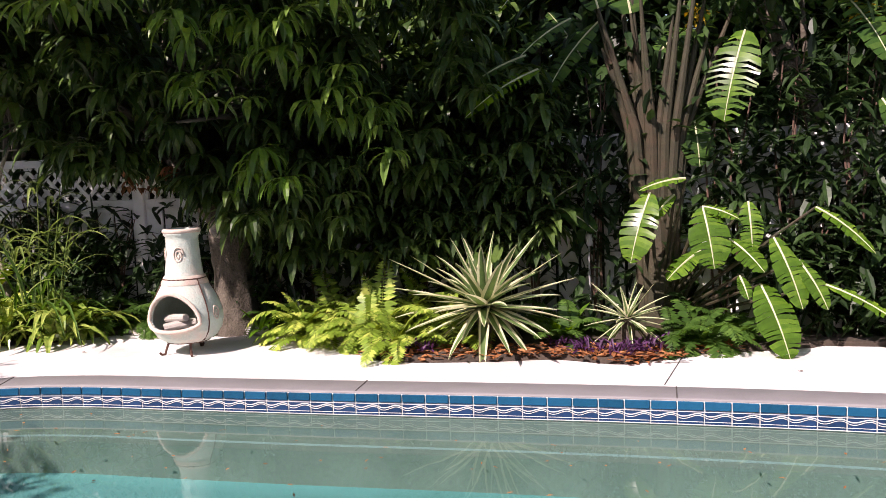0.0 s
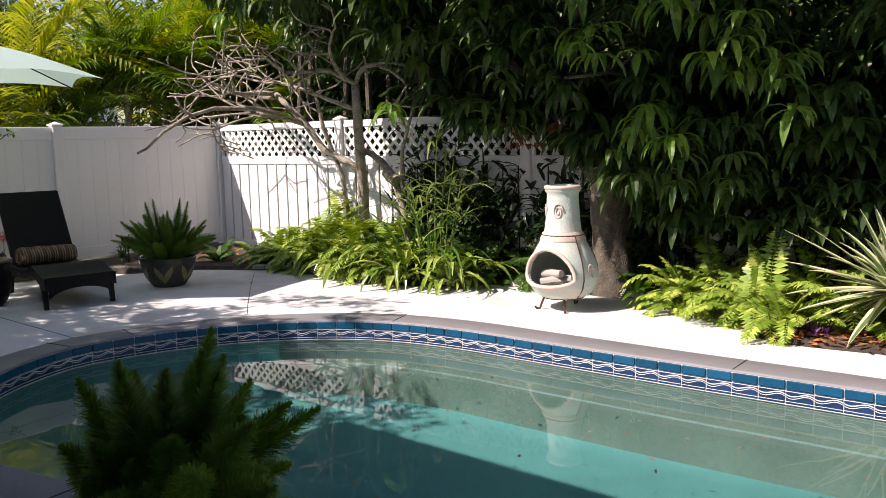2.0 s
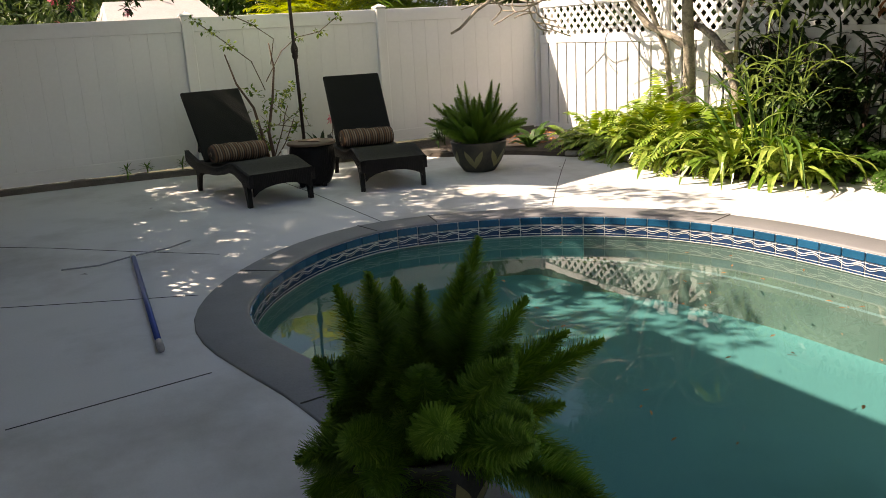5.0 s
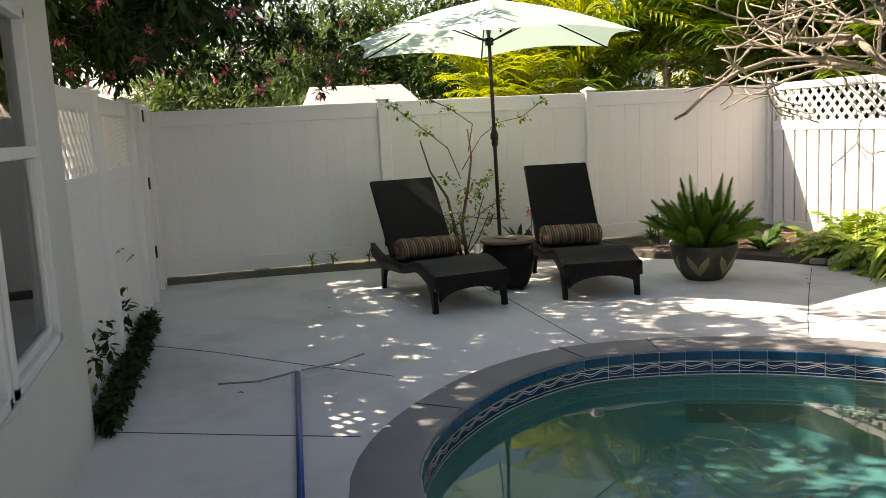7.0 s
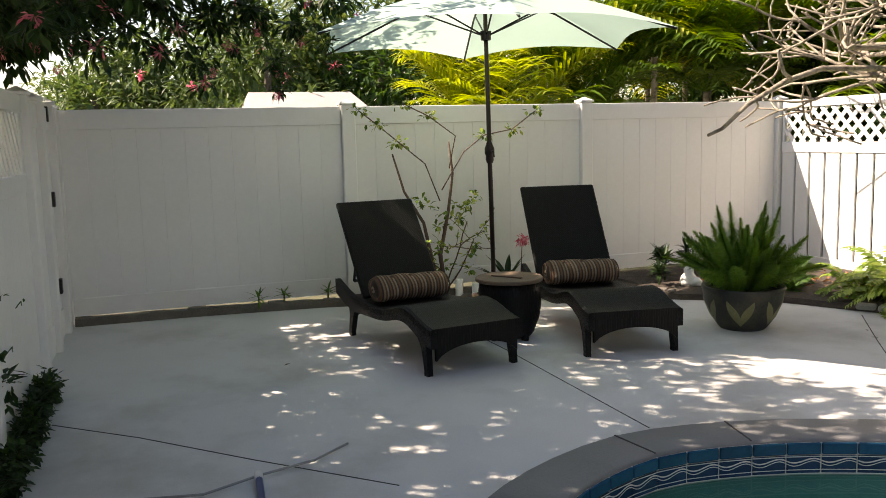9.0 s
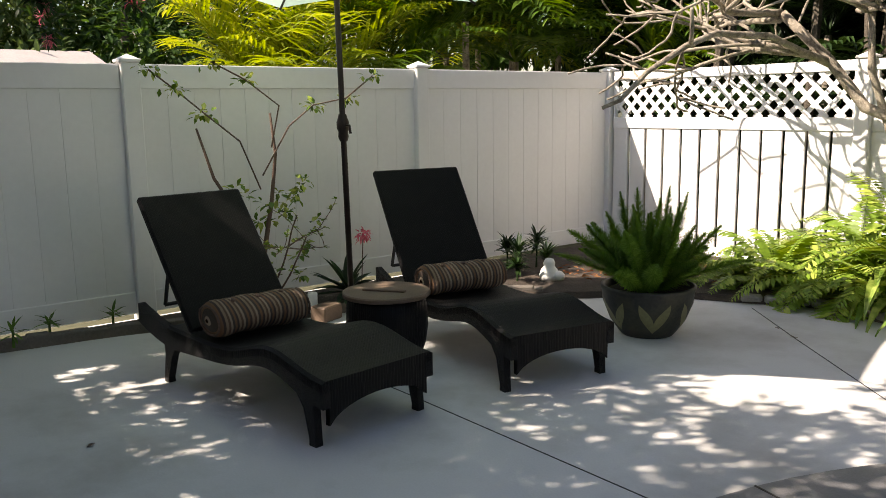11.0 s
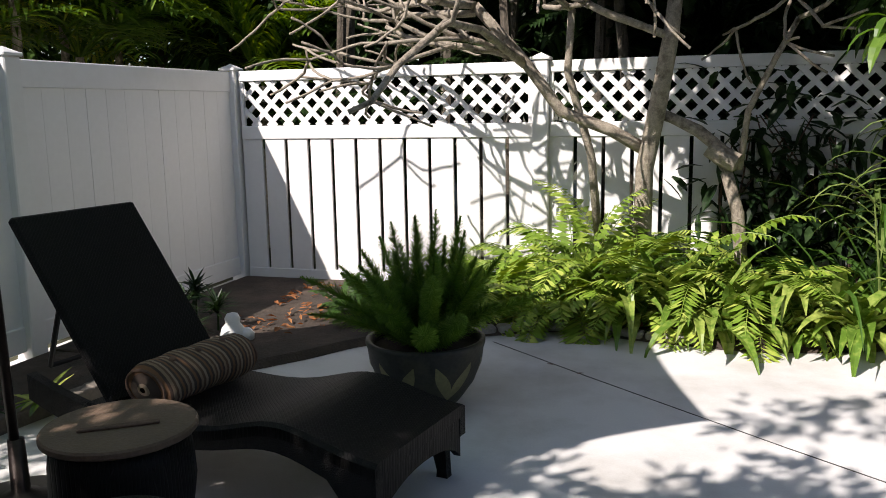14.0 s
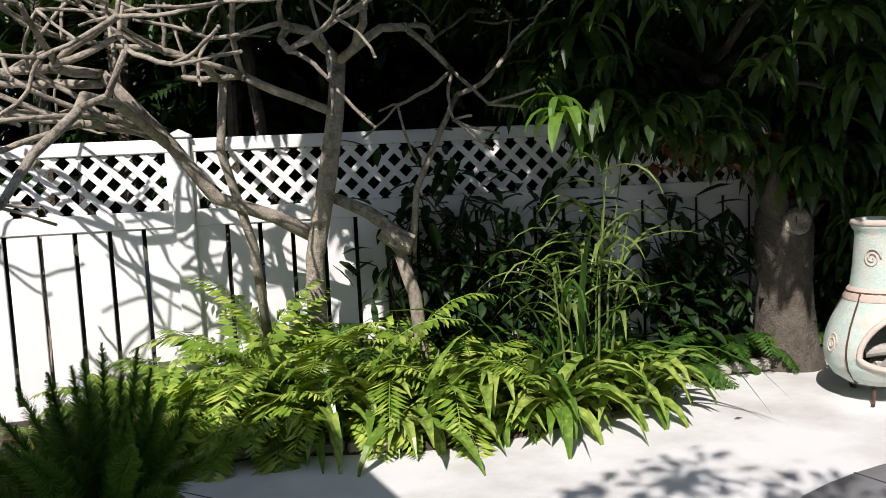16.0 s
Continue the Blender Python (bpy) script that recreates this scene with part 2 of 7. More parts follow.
REED = leafy("pale_reed", (0.13, 0.20, 0.05), (0.32, 0.38, 0.13), 0.35, 0.3, var=0.5)
FOX = leafy("foxtail_green", (0.105, 0.22, 0.035), (0.22, 0.36, 0.08), 0.6, 0.45)
PADDLE = leafy("paddle_leaf", (0.075, 0.17, 0.018), (0.16, 0.28, 0.035), 0.25, 0.4)
# Darker copy of the paddle leaf: shade put into its colour.
PADDLEDARK = leafy("shade_paddle_leaf", (0.045, 0.11, 0.02), (0.09, 0.17, 0.03), 0.35, 0.35)
CREAM = leafy("cream_leaf_margin", (0.58, 0.58, 0.36), (0.68, 0.68, 0.45), 0.45, 0.25, var=0.15)
AGREEN = leafy("grey_green_leaf", (0.09, 0.16, 0.05), (0.16, 0.24, 0.08), 0.45, 0.25)
PURPLE = leafy("purple_leaf", (0.085, 0.03, 0.09), (0.17, 0.06, 0.16), 0.5, 0.3)
LITTER = leafy("fallen_leaf", (0.32, 0.13, 0.05), (0.48, 0.24, 0.10), 0.8, 0.2)
PALMY = leafy("yellow_palm", (0.24, 0.31, 0.04), (0.46, 0.46, 0.08), 0.4, 0.45)
PALM = leafy("palm_green", (0.10, 0.19, 0.025), (0.22, 0.31, 0.04), 0.4, 0.4)
# Near-black green that carries deep shade in its colour; dark-leaved bed plants share it.
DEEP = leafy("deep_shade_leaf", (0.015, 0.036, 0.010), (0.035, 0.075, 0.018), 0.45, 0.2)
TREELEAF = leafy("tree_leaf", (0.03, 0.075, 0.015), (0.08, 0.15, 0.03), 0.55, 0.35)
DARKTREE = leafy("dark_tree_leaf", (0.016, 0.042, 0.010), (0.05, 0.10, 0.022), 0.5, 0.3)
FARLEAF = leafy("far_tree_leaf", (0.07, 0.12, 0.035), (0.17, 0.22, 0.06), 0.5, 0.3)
PINK = leafy("pink_petal", (0.62, 0.15, 0.19), (0.75, 0.30, 0.32), 0.6, 0.4)
YELLOWFL = leafy("yellow_blossom", (0.55, 0.36, 0.03), (0.7, 0.5, 0.06), 0.6, 0.4)

# clear, slightly cloudy pool water: mirror at grazing angles, green through it
WATER = bpy.data.materials.new("pool_water")
WATER.use_nodes = True
nt = WATER.node_tree
nt.nodes.remove(nt.nodes["Principled BSDF"])
tb, gl, fz, mx = (nt.nodes.new(n) for n in ("ShaderNodeBsdfTransparent", "ShaderNodeBsdfGlossy", "ShaderNodeFresnel", "ShaderNodeMixShader"))
tb.inputs[0].default_value = (0.50, 0.67, 0.67, 1)
gl.inputs["Roughness"].default_value = 0.01
fz.inputs["IOR"].default_value = 1.33
wnz, wbp, wco = (nt.nodes.new(n) for n in ("ShaderNodeTexNoise", "ShaderNodeBump", "ShaderNodeTexCoord"))
wnz.inputs["Scale"].default_value = 2.2
wbp.inputs["Strength"].default_value, wbp.inputs["Distance"].default_value = 0.05, 0.02
nt.links.new(wco.outputs["Object"], wnz.inputs["Vector"])
nt.links.new(wnz.outputs["Fac"], wbp.inputs["Height"])
for n in (gl, fz):
    nt.links.new(wbp.outputs[0], n.inputs["Normal"])
nt.links.new(fz.outputs[0], mx.inputs[0])
nt.links.new(tb.outputs[0], mx.inputs[1])
nt.links.new(gl.outputs[0], mx.inputs[2])
nt.links.new(mx.outputs[0], nt.nodes["Material Output"].inputs["Surface"])

GLASS = bpy.data.materials.new("window_glass")
GLASS.use_nodes = True
nt = GLASS.node_tree
nt.nodes.remove(nt.nodes["Principled BSDF"])
tb, gl, fz, mx = (nt.nodes.new(n) for n in ("ShaderNodeBsdfTransparent", "ShaderNodeBsdfGlossy", "ShaderNodeFresnel", "ShaderNodeMixShader"))
tb.inputs[0].default_value = (0.75, 0.8, 0.8, 1)
gl.inputs["Roughness"].default_value = 0.0
fz.inputs["IOR"].default_value = 1.6
nt.links.new(fz.outputs[0], mx.inputs[0])
nt.links.new(tb.outputs[0], mx.inputs[1])
nt.links.new(gl.outputs[0], mx.inputs[2])
nt.links.new(mx.outputs[0], nt.nodes["Material Output"].inputs["Surface"])


# ---- mesh building ----
class Shape:
    """Collects vertices and faces for one mesh."""

    def __init__(self):
        self.v, self.f, self.k = [], [], []

    def add(self, verts, faces, k=0):
        n = len(self.v)
        self.v += [tuple(p) for p in verts]
        self.f += [tuple(i + n for i in q) for q in faces]
        self.k += [k] * len(faces)
        return self

    def box(self, a, b, k=0, m=None):
        (x0, y0, z0), (x1, y1, z1) = a, b
        vs = [(x0, y0, z0), (x1, y0, z0), (x1, y1, z0), (x0, y1, z0), (x0, y0, z1), (x1, y0, z1), (x1, y1, z1), (x0, y1, z1)]
        if m:
            vs = [m @ Vector(p) for p in vs]
        return self.add(vs, [(0, 3, 2, 1), (4, 5, 6, 7), (0, 1, 5, 4), (1, 2, 6, 5), (2, 3, 7, 6), (3, 0, 4, 7)], k)

    def soft_box(self, a, b, r=0.006, k=0, m=None):
        """A box with chamfered edges."""
        (x0, y0, z0), (x1, y1, z1) = a, b
        vs, ids = [], {}
        for sx in (0, 1):
            for sy in (0, 1):
                for sz in (0, 1):
                    c = ((x0, x1)[sx], (y0, y1)[sy], (z0, z1)[sz])
                    d = (r if sx == 0 else -r, r if sy == 0 else -r, r if sz == 0 else -r)
                    for ax in range(3):
                        ids[sx, sy, sz, ax] = len(vs)
                        vs.append(tuple(c[i] + (0 if i == ax else d[i]) for i in range(3)))
        fs = []
        for ax in range(3):
            o = [i for i in range(3) if i != ax]
            for s in (0, 1):
                q = []
                for u, w in ((0, 0), (1, 0), (1, 1), (0, 1)):
                    key = [0, 0, 0]
                    key[ax], key[o[0]], key[o[1]] = s, u, w
                    q.append(ids[(*key, ax)])
                fs.append(tuple(q))
            for u in (0, 1):
                for w in (0, 1):
                    ka, kb = [0, 0, 0], [0, 0, 0]
                    ka[o[0]], ka[o[1]], kb[o[0]], kb[o[1]] = u, w, u, w
                    ka[ax], kb[ax] = 0, 1
                    fs.append((ids[(*ka, o[0])], ids[(*kb, o[0])], ids[(*kb, o[1])], ids[(*ka, o[1])]))
        for sx in (0, 1):
            for sy in (0, 1):
                for sz in (0, 1):
                    fs.append(tuple(ids[sx, sy, sz, i] for i in range(3)))
        if m:
            vs = [m @ Vector(p) for p in vs]
        return self.add(vs, fs, k)

    def tube(self, pts, radii, n=8, k=0, cap=True):
        pts = [Vector(p) for p in pts]
        if not hasattr(radii, "__len__"):
            radii = [radii] * len(pts)
        vs, fs = [], []
        side = None
        for i, p in enumerate(pts):
            d = (pts[min(i + 1, len(pts) - 1)] - pts[max(i - 1, 0)]).normalized()
            if side is None:
                side = d.orthogonal().normalized()
            side = (side - d * side.dot(d))
            side = side.normalized() if side.length > 1e-6 else d.orthogonal().normalized()
            up = d.cross(side)
            for j in range(n):
                a = 2 * math.pi * j / n
                vs.append(p + (side * math.cos(a) + up * math.sin(a)) * radii[i])
        for i in range(len(pts) - 1):
            for j in range(n):
                fs.append((i * n + j, i * n + (j + 1) % n, (i + 1) * n + (j + 1) % n, (i + 1) * n + j))
        if cap:
            fs += [tuple(range(n - 1, -1, -1)), tuple(range((len(pts) - 1) * n, len(pts) * n))]
        return self.add(vs, fs, k)

    def lathe(self, profile, n=32, k=0, m=None):
        vs, fs = [], []
        for r, z in profile:
            for j in range(n):
                a = 2 * math.pi * j / n
                p = Vector((r * math.cos(a), r * math.sin(a), z))
                vs.append(m @ p if m else p)
        for i in range(len(profile) - 1):
            for j in range(n):
                fs.append((i * n + j, i * n + (j + 1) % n, (i + 1) * n + (j + 1) % n, (i + 1) * n + j))
        return self.add(vs, fs, k)

    def leaf(self, base, way, up, length, width, droop=0.5, n=3, fold=0.25, shape="lance", k=0, edge=None):
        """A folded, drooping blade. edge: the material of the two margins, if they differ."""
        way, up = Vector(way).normalized(), Vector(up)
        side = way.cross(up)
        side = side.normalized() if side.length > 1e-4 else way.orthogonal().normalized()
        p, d, vs, fs, ks = Vector(base), way.copy(), [], [], []
        step = length / n
        cols = 3 if edge is None else 5
        for i in range(n + 1):
            t = i / n
            if shape == "lance":
                w = math.sin(math.pi * min(1, 0.08 + t * 0.92)) ** 0.8
            elif shape == "strap":
                w = min(1, 0.55 + 2 * t, (1.02 - t) * 2.2)
            elif shape == "paddle":
                w = (math.sin(math.pi * min(1, 0.05 + 0.95 * t)) ** 0.55)
            else:
                w = min(1, 0.7 + 1.4 * t) * (1 - t) ** 0.55 if t < 1 else 0.02
            w = max(w, 0.03) * width / 2
            u = side.cross(d).normalized()
            lift = u * (fold * w)
            if cols == 3:
                vs += [p - side * w + lift, p, p + side * w + lift]
            else:
                vs += [p - side * w + lift, p - side * w * 0.55 + lift * 0.4, p, p + side * w * 0.55 + lift * 0.4, p + side * w + lift]
            p = p + d * step
            d = (d + Vector((0, 0, -1)) * (droop * step / length * (0.5 + t))).normalized()
        for i in range(n):
            for j in range(cols - 1):
                a = i * cols + j
                fs.append((a, a + 1, a + cols + 1, a + cols))
                ks.append(k if edge is None or j in (1, 2) else edge)
        m = len(self.v)
        self.v += [tuple(q) for q in vs]
        self.f += [tuple(i + m for i in q) for q in fs]
        self.k += ks
        return self

    def frond(self, base, way, length, arch=1.0, pairs=22, pinna=0.08, k=0, width=0.016, droop=0.3):
        """A feathered frond: an arching midrib with pairs of leaflets."""
        p, d = Vector(base), Vector(way).normalized()
        step, pts = length / pairs, []
        for i in range(pairs + 1):
            pts.append((p.copy(), d.copy()))
            p = p + d * step
            d = (d + Vector((0, 0, -1)) * arch * 1.3 / pairs * (0.4 + i / pairs)).normalized()
        self.tube([q for q, _ in pts[::4]] + [pts[-1][0]], [0.003] * len(pts[::4]) + [0.001], 3, k, False)
        for i, (q, e) in enumerate(pts[2:], 2):
            t = i / pairs
            size = pinna * (math.sin(math.pi * min(1, 0.12 + 0.86 * t)) ** 0.6 + 0.05)
            side = e.cross(Vector((0, 0, 1)))
            side = side.normalized() if side.length > 1e-3 else e.orthogonal()
            up = side.cross(e)
            for s in (-1, 1):
                o = (side * s + e * R(0.25, 0.5) + Vector((0, 0, -droop * R(0.4, 1.4)))).normalized() * size * R(0.85, 1.1)
                a = e * (width * size / pinna)
                self.add([q, q + o * 0.4 - a * 0.6, q + o, q + o * 0.45 + a * 0.7 + up * 0.002], [(0, 1, 2, 3)], k)
        return self

    def mesh(self, name, mats, smooth=False):
        me = bpy.data.meshes.new(name)
        me.from_pydata(self.v, [], self.f)
        for m in mats if isinstance(mats, (list, tuple)) else [mats]:
            me.materials.append(m)
        if any(self.k):
            me.polygons.foreach_set("material_index", self.k)
        if smooth:
            me.polygons.foreach_set("use_smooth", [True] * len(self.f))
        me.update()
        return me


def part(name, shape, material, parent=None, label="", smooth=False, m=None):
    """One mesh object from a Shape or a mesh, under a thing or a part."""
    me = shape.mesh(name, material, smooth) if isinstance(shape, Shape) else shape
    ob = new(name, me)
    if parent:
        ob.parent = parent
    if m is not None:
        ob.matrix_local = m
    if label:
        ob["label"] = label
    return ob


def thing(name, label, category, m=None, group="", kind=""):
    ob = new(name)
    ob.empty_display_size = 0.1
    if m is not None:
        ob.matrix_world = m
    return tagged(ob, label, category, group, kind)


def setting(ob, label, category):
    return tagged(ob, label, category, kind="structure")


def spline(points, per=8, closed=True):
    out, n = [], len(points)
    for i in range(n if closed else n - 1):
        p = [Vector((*(points[(i + j) % n] if closed else points[min(max(i + j, 0), n - 1)]), 0)) for j in (-1, 0, 1, 2)]
        for s in range(per):
            t = s / per
            q = 0.5 * ((2 * p[1]) + (p[2] - p[0]) * t + (2 * p[0] - 5 * p[1] + 4 * p[2] - p[3]) * t * t + (3 * p[1] - p[0] - 3 * p[2] + p[3]) * t ** 3)
            out.append(q.xy)
    if not closed:
        out.append(Vector(points[-1]))
    return out


def even(path, step, closed=True):
    """Points at an even spacing along a line."""
    path = list(path) + ([path[0]] if closed else [])
    total = sum((b - a).length for a, b in zip(path, path[1:]))
    count = max(3, round(total / step))
    out, want, run = [], 0.0, 0.0
    for a, b in zip(path, path[1:]):
        d = (b - a).length
        while want <= run + d + 1e-9 and len(out) < count + (0 if closed else 1):
            out.append(a.lerp(b, (want - run) / d if d else 0))
            want += total / count
        run += d
    return out


def offset(path, dist):
    n, out = len(path), []
    for i in range(n):
        d = (path[(i + 1) % n] - path[i - 1]).normalized()
        out.append(path[i] + Vector((d.y, -d.x)) * dist)
    return out


def sheet(outer, holes, z):
    """A flat sheet with holes, as vertices and faces."""
    from mathutils.geometry import delaunay_2d_cdt
    pts, edges = [], []
    for loop in [outer, *holes]:
        n = len(pts)
        pts += [Vector(p) for p in loop]
        edges += [(n + i, n + (i + 1) % len(loop)) for i in range(len(loop))]
    vs, _, fs, *_ = delaunay_2d_cdt(pts, edges, [], 0, 1e-5)

    def inside(p, loop):
        odd = False
        for a, b in zip(loop, list(loop[1:]) + [loop[0]]):
            if (a[1] > p[1]) != (b[1] > p[1]) and p[0] < (b[0] - a[0]) * (p[1] - a[1]) / (b[1] - a[1]) + a[0]:
                odd = not odd
        return odd
    keep = []
    for f in fs:
        c = sum((vs[i] for i in f), Vector((0, 0))) / len(f)
        if inside(c, list(outer)) and not any(inside(c, list(h)) for h in holes):
            a = sum(vs[f[i]].cross(vs[f[(i + 1) % len(f)]]) for i in range(len(f)))
            keep.append(tuple(f) if a > 0 else tuple(reversed(f)))
    return [(p.x, p.y, z) for p in vs], keep


# ---- the pool, deck and ground ----
POOL = spline([(14.9, -4.0), (14.5, -3.1), (13.6, -2.5), (12.4, -2.4), (11.2, -2.38), (9.9, -2.41), (8.6, -2.47), (7.5, -2.5), (6.75, -2.52), (6.1, -2.64),
               (5.55, -2.92), (5.04, -3.42), (4.73, -4.0), (4.6, -4.6), (4.68, -5.0), (4.92, -5.43), (5.3, -5.82), (5.65, -6.06), (6.0, -6.2), (6.35, -6.23),
               (6.75, -6.17), (7.4, -6.06), (8.5, -6.0), (9.8, -5.92), (11.5, -5.8), (13.2, -5.6), (14.5, -5.0)])
TILE = 0.172
RIM = even(POOL, TILE)
OUTER = offset(RIM, -0.31)
if sum(a.cross(b) for a, b in zip(OUTER, OUTER[1:] + OUTER[:1])) ** 2 < sum(a.cross(b) for a, b in zip(RIM, RIM[1:] + RIM[:1])) ** 2:
    OUTER = offset(RIM, 0.31)
SIGN = 1 if sum(a.cross(b) for a, b in zip(RIM, RIM[1:] + RIM[:1])) > 0 else -1

s = Shape()
s.add(*sheet([(-0.1, -7.58), (4.88, -7.74), (4.88, -12.0), (17.5, -12.0), (17.5, 0.3), (-0.1, 0.3)], [OUTER], 0.0))
deck = setting(part("pavement", s, DECK), "white painted concrete pool deck with stains and cracks", "pool deck")
s = Shape()
s.add(*sheet([(-300, -300), (300, -300), (300, 300), (-300, 300)], [[(-0.05, -7.52), (4.95, -7.68), (4.95, -11.9), (17.4, -11.9), (17.4, 0.25), (-0.05, 0.25)]], -0.03))
setting(part("ground", s, GRASS), "bare soil and thin grass around the yard", "ground")

# coping: a slightly raised, rounded band
n = len(RIM)
prof = [(-0.31, -0.02), (-0.31, 0.006), (-0.30, 0.012), (-0.02, 0.014), (-0.004, 0.010), (0.0, 0.0), (0.0, -0.02)]
s = Shape()
side_of = [(OUTER[i] - RIM[i]).normalized() for i in range(n)]
for i in range(n):
    s.v += [(RIM[i].x - side_of[i].x * a, RIM[i].y - side_of[i].y * a, z) for a, z in prof]
for i in range(n):
    for j in range(len(prof) - 1):
        a, b = i * len(prof) + j, ((i + 1) % n) * len(prof) + j
        s.f.append((a, a + 1, b + 1, b))
        s.k.append(0)
setting(part("pool_coping", s, COPING, smooth=True), "dark grey painted concrete pool coping", "pool coping")

# pool shell: wall below the tiles, a sunk ledge along the far wall, and a bowl floor
s = Shape()
rings = [(0.0, -0.02), (0.0, -0.30), (0.01, -0.50), (0.12, -0.60), (0.4, -0.62)]
for a, z in rings:
    s.v += [(*(RIM[i] - side_of[i] * a), z) for i in range(n)]
for r in range(len(rings) - 1):
    for i in range(n):
        s.f.append((r * n + i, r * n + (i + 1) % n, (r + 1) * n + (i + 1) % n, (r + 1) * n + i))
        # Far wall takes the dirty bench tone, which also stands for reflections on the water.
        s.k.append(1 if r < 3 and RIM[i].y > -3.2 else 0)
vs, fs = sheet([RIM[i] - side_of[i] * 0.4 for i in range(n)], [], -0.62)
s.add(vs, fs)
setting(part("pool_shell", s, [PLASTER, BENCH], smooth=True), "green tinted plaster pool basin", "pool")

s, edge = Shape(), Shape()
for i in range(n):
    a, b = i, (i + 1) % n
    if min(RIM[a].y, RIM[b].y) < -4.1 or max(RIM[a].x, RIM[b].x) > 13.6:
        continue

    def deep(q):
        """How far the bench reaches in: it narrows to nothing at its west end."""
        return 0.24 * min(1.0, max(0.04, (RIM[q].y + 3.5) / 0.9))
    for inner, z0, z1, target in ((1.0, -0.62, -0.36, s), (None, -0.36, -0.352, edge)):
        rows = []
        for q in (a, b):
            w = deep(q)
            far, near = (w, -0.03) if inner else (w * 0.47 + 0.01, w * 0.47 - 0.012)
            rows.append([(*(RIM[q] - side_of[q] * far), z0), (*(RIM[q] - side_of[q] * far), z1), (*(RIM[q] - side_of[q] * near), z1)])
        target.add(rows[0] + rows[1], [(0, 3, 4, 1), (1, 4, 5, 2)])
setting(part("pool_bench", s, BENCH), "plastered bench sunk along the pool wall", "pool bench")
setting(part("bench_trim", edge, GROUT), "white tile trim on the sunk bench", "trim")
WATERZ = -0.165
s = Shape()
s.add(*sheet([p for p in RIM], [], WATERZ))
water = setting(part("water", s, WATER), "still greenish pool water mirroring the garden", "water")

# tiles: a blue bullnose row and a navy row with a white wave
s = Shape()
s.soft_box((-TILE / 2 + 0.004, -0.012, -0.062), (TILE / 2 - 0.004, 0.010, -0.004), 0.004)
tile_blue = s.mesh("blue_tile", BLUE)
s = Shape()
s.soft_box((-TILE / 2 + 0.004, -0.012, -0.160), (TILE / 2 - 0.004, 0.006, -0.068), 0.003)
for base, amp, half in ((-0.0715, 0.0, 0.0025), (-0.092, 0.013, 0.0035), (-0.106, 0.016, 0.0022), (-0.138, 0.0, 0.002), (-0.157, 0.0, 0.0025)):
    steps = 10
    vs = []
    for i in range(steps + 1):
        t = i / steps
        x = -TILE / 2 + TILE * t
        z = base + amp * math.sin(2 * math.pi * t) * (1 - 0.3 * math.sin(math.pi * t))
        vs += [(x, 0.0085, z - half), (x, 0.0085, z + half)]
    s.add(vs, [(2 * i, 2 * i + 1, 2 * i + 3, 2 * i + 2) for i in range(steps)], 1)
tile_wave = s.mesh("wave_tile", [NAVY, GLAZEWHITE])
s = Shape()
for z0, z1 in ((-0.17, -0.0025),):
    vs = []
    for i in range(n):
        p = RIM[i] - side_of[i] * 0.002
        vs += [(p.x, p.y, z0), (p.x, p.y, z1)]
    s.add(vs, [(2 * i, 2 * i + 1, 2 * ((i + 1) % n) + 1, 2 * ((i + 1) % n)) for i in range(n)])
band = setting(part("tile_band", s, GROUT), "band of blue glazed waterline tiles with pale grout", "pool tiles")
for i in range(n):
    a, b = RIM[i], RIM[(i + 1) % n]
    mid, d = (a + b) / 2, (b - a).normalized()
    inward = -(side_of[i] + side_of[(i + 1) % n]).normalized()
    for me in (tile_blue, tile_wave):
        m = Matrix(((d.x, inward.x, 0, mid.x + inward.x * 0.004), (d.y, inward.y, 0, mid.y + inward.y * 0.004), (0, 0, 1, 0), (0, 0, 0, 1)))
        ob = part("tile", me, None, band)
        ob.matrix_local = m @ Matrix.Rotation(R(-0.006, 0.006), 4, "Z")

# joints in deck and coping
def joint(points, width=0.006, name="deck_joint"):
    s = Shape()
    for a, b in zip(points, points[1:]):
        a, b = Vector(a), Vector(b)
        d = (b - a).normalized()
        m = Matrix.Translation((*a, 0)) @ Matrix.Rotation(math.atan2(d.y, d.x), 4, "Z")
        s.box((0, -width / 2, -0.01), ((b - a).length, width / 2, 0.0025), m=m)
    setting(part(name, s, JOINT), "dirt filled joint in the concrete deck", "joint")

joint([(2.88, -7.5), (3.3, -7.05), (3.86, -6.54), (4.44, -5.98)])
joint([(4.79, -7.62), (5.12, -6.95), (5.40, -6.36)])
joint([(0.5, -4.62), (2.5, -4.56), (4.26, -4.57)])
joint([(2.68, -1.5), (3.34, -2.05), (4.33, -2.85), (4.68, -3.12)], 0.006)
joint([(6.86, -7.5), (6.75, -6.6)], 0.006)
joint([(11.15, -2.0), (11.3, -1.05)], 0.008)
for at in ((6.0, -2.56), (8.95, -2.46), (11.2, -2.38), (4.66, -4.2), (4.63, -4.75), (5.3, -5.82), (7.4, -6.06), (13.0, -2.43)):
    i = min(range(n), key=lambda q: (RIM[q] - Vector(at)).length)
    p, o = RIM[i], side_of[i]
    s = Shape()
    m = Matrix.Translation((p.x, p.y, 0)) @ Matrix.Rotation(math.atan2(o.y, o.x), 4, "Z")
    s.box((0.01, -0.004, 0.0), (0.30, 0.004, 0.0165), m=m)
    setting(part("coping_joint", s, JOINT), "dark joint across the coping", "joint")


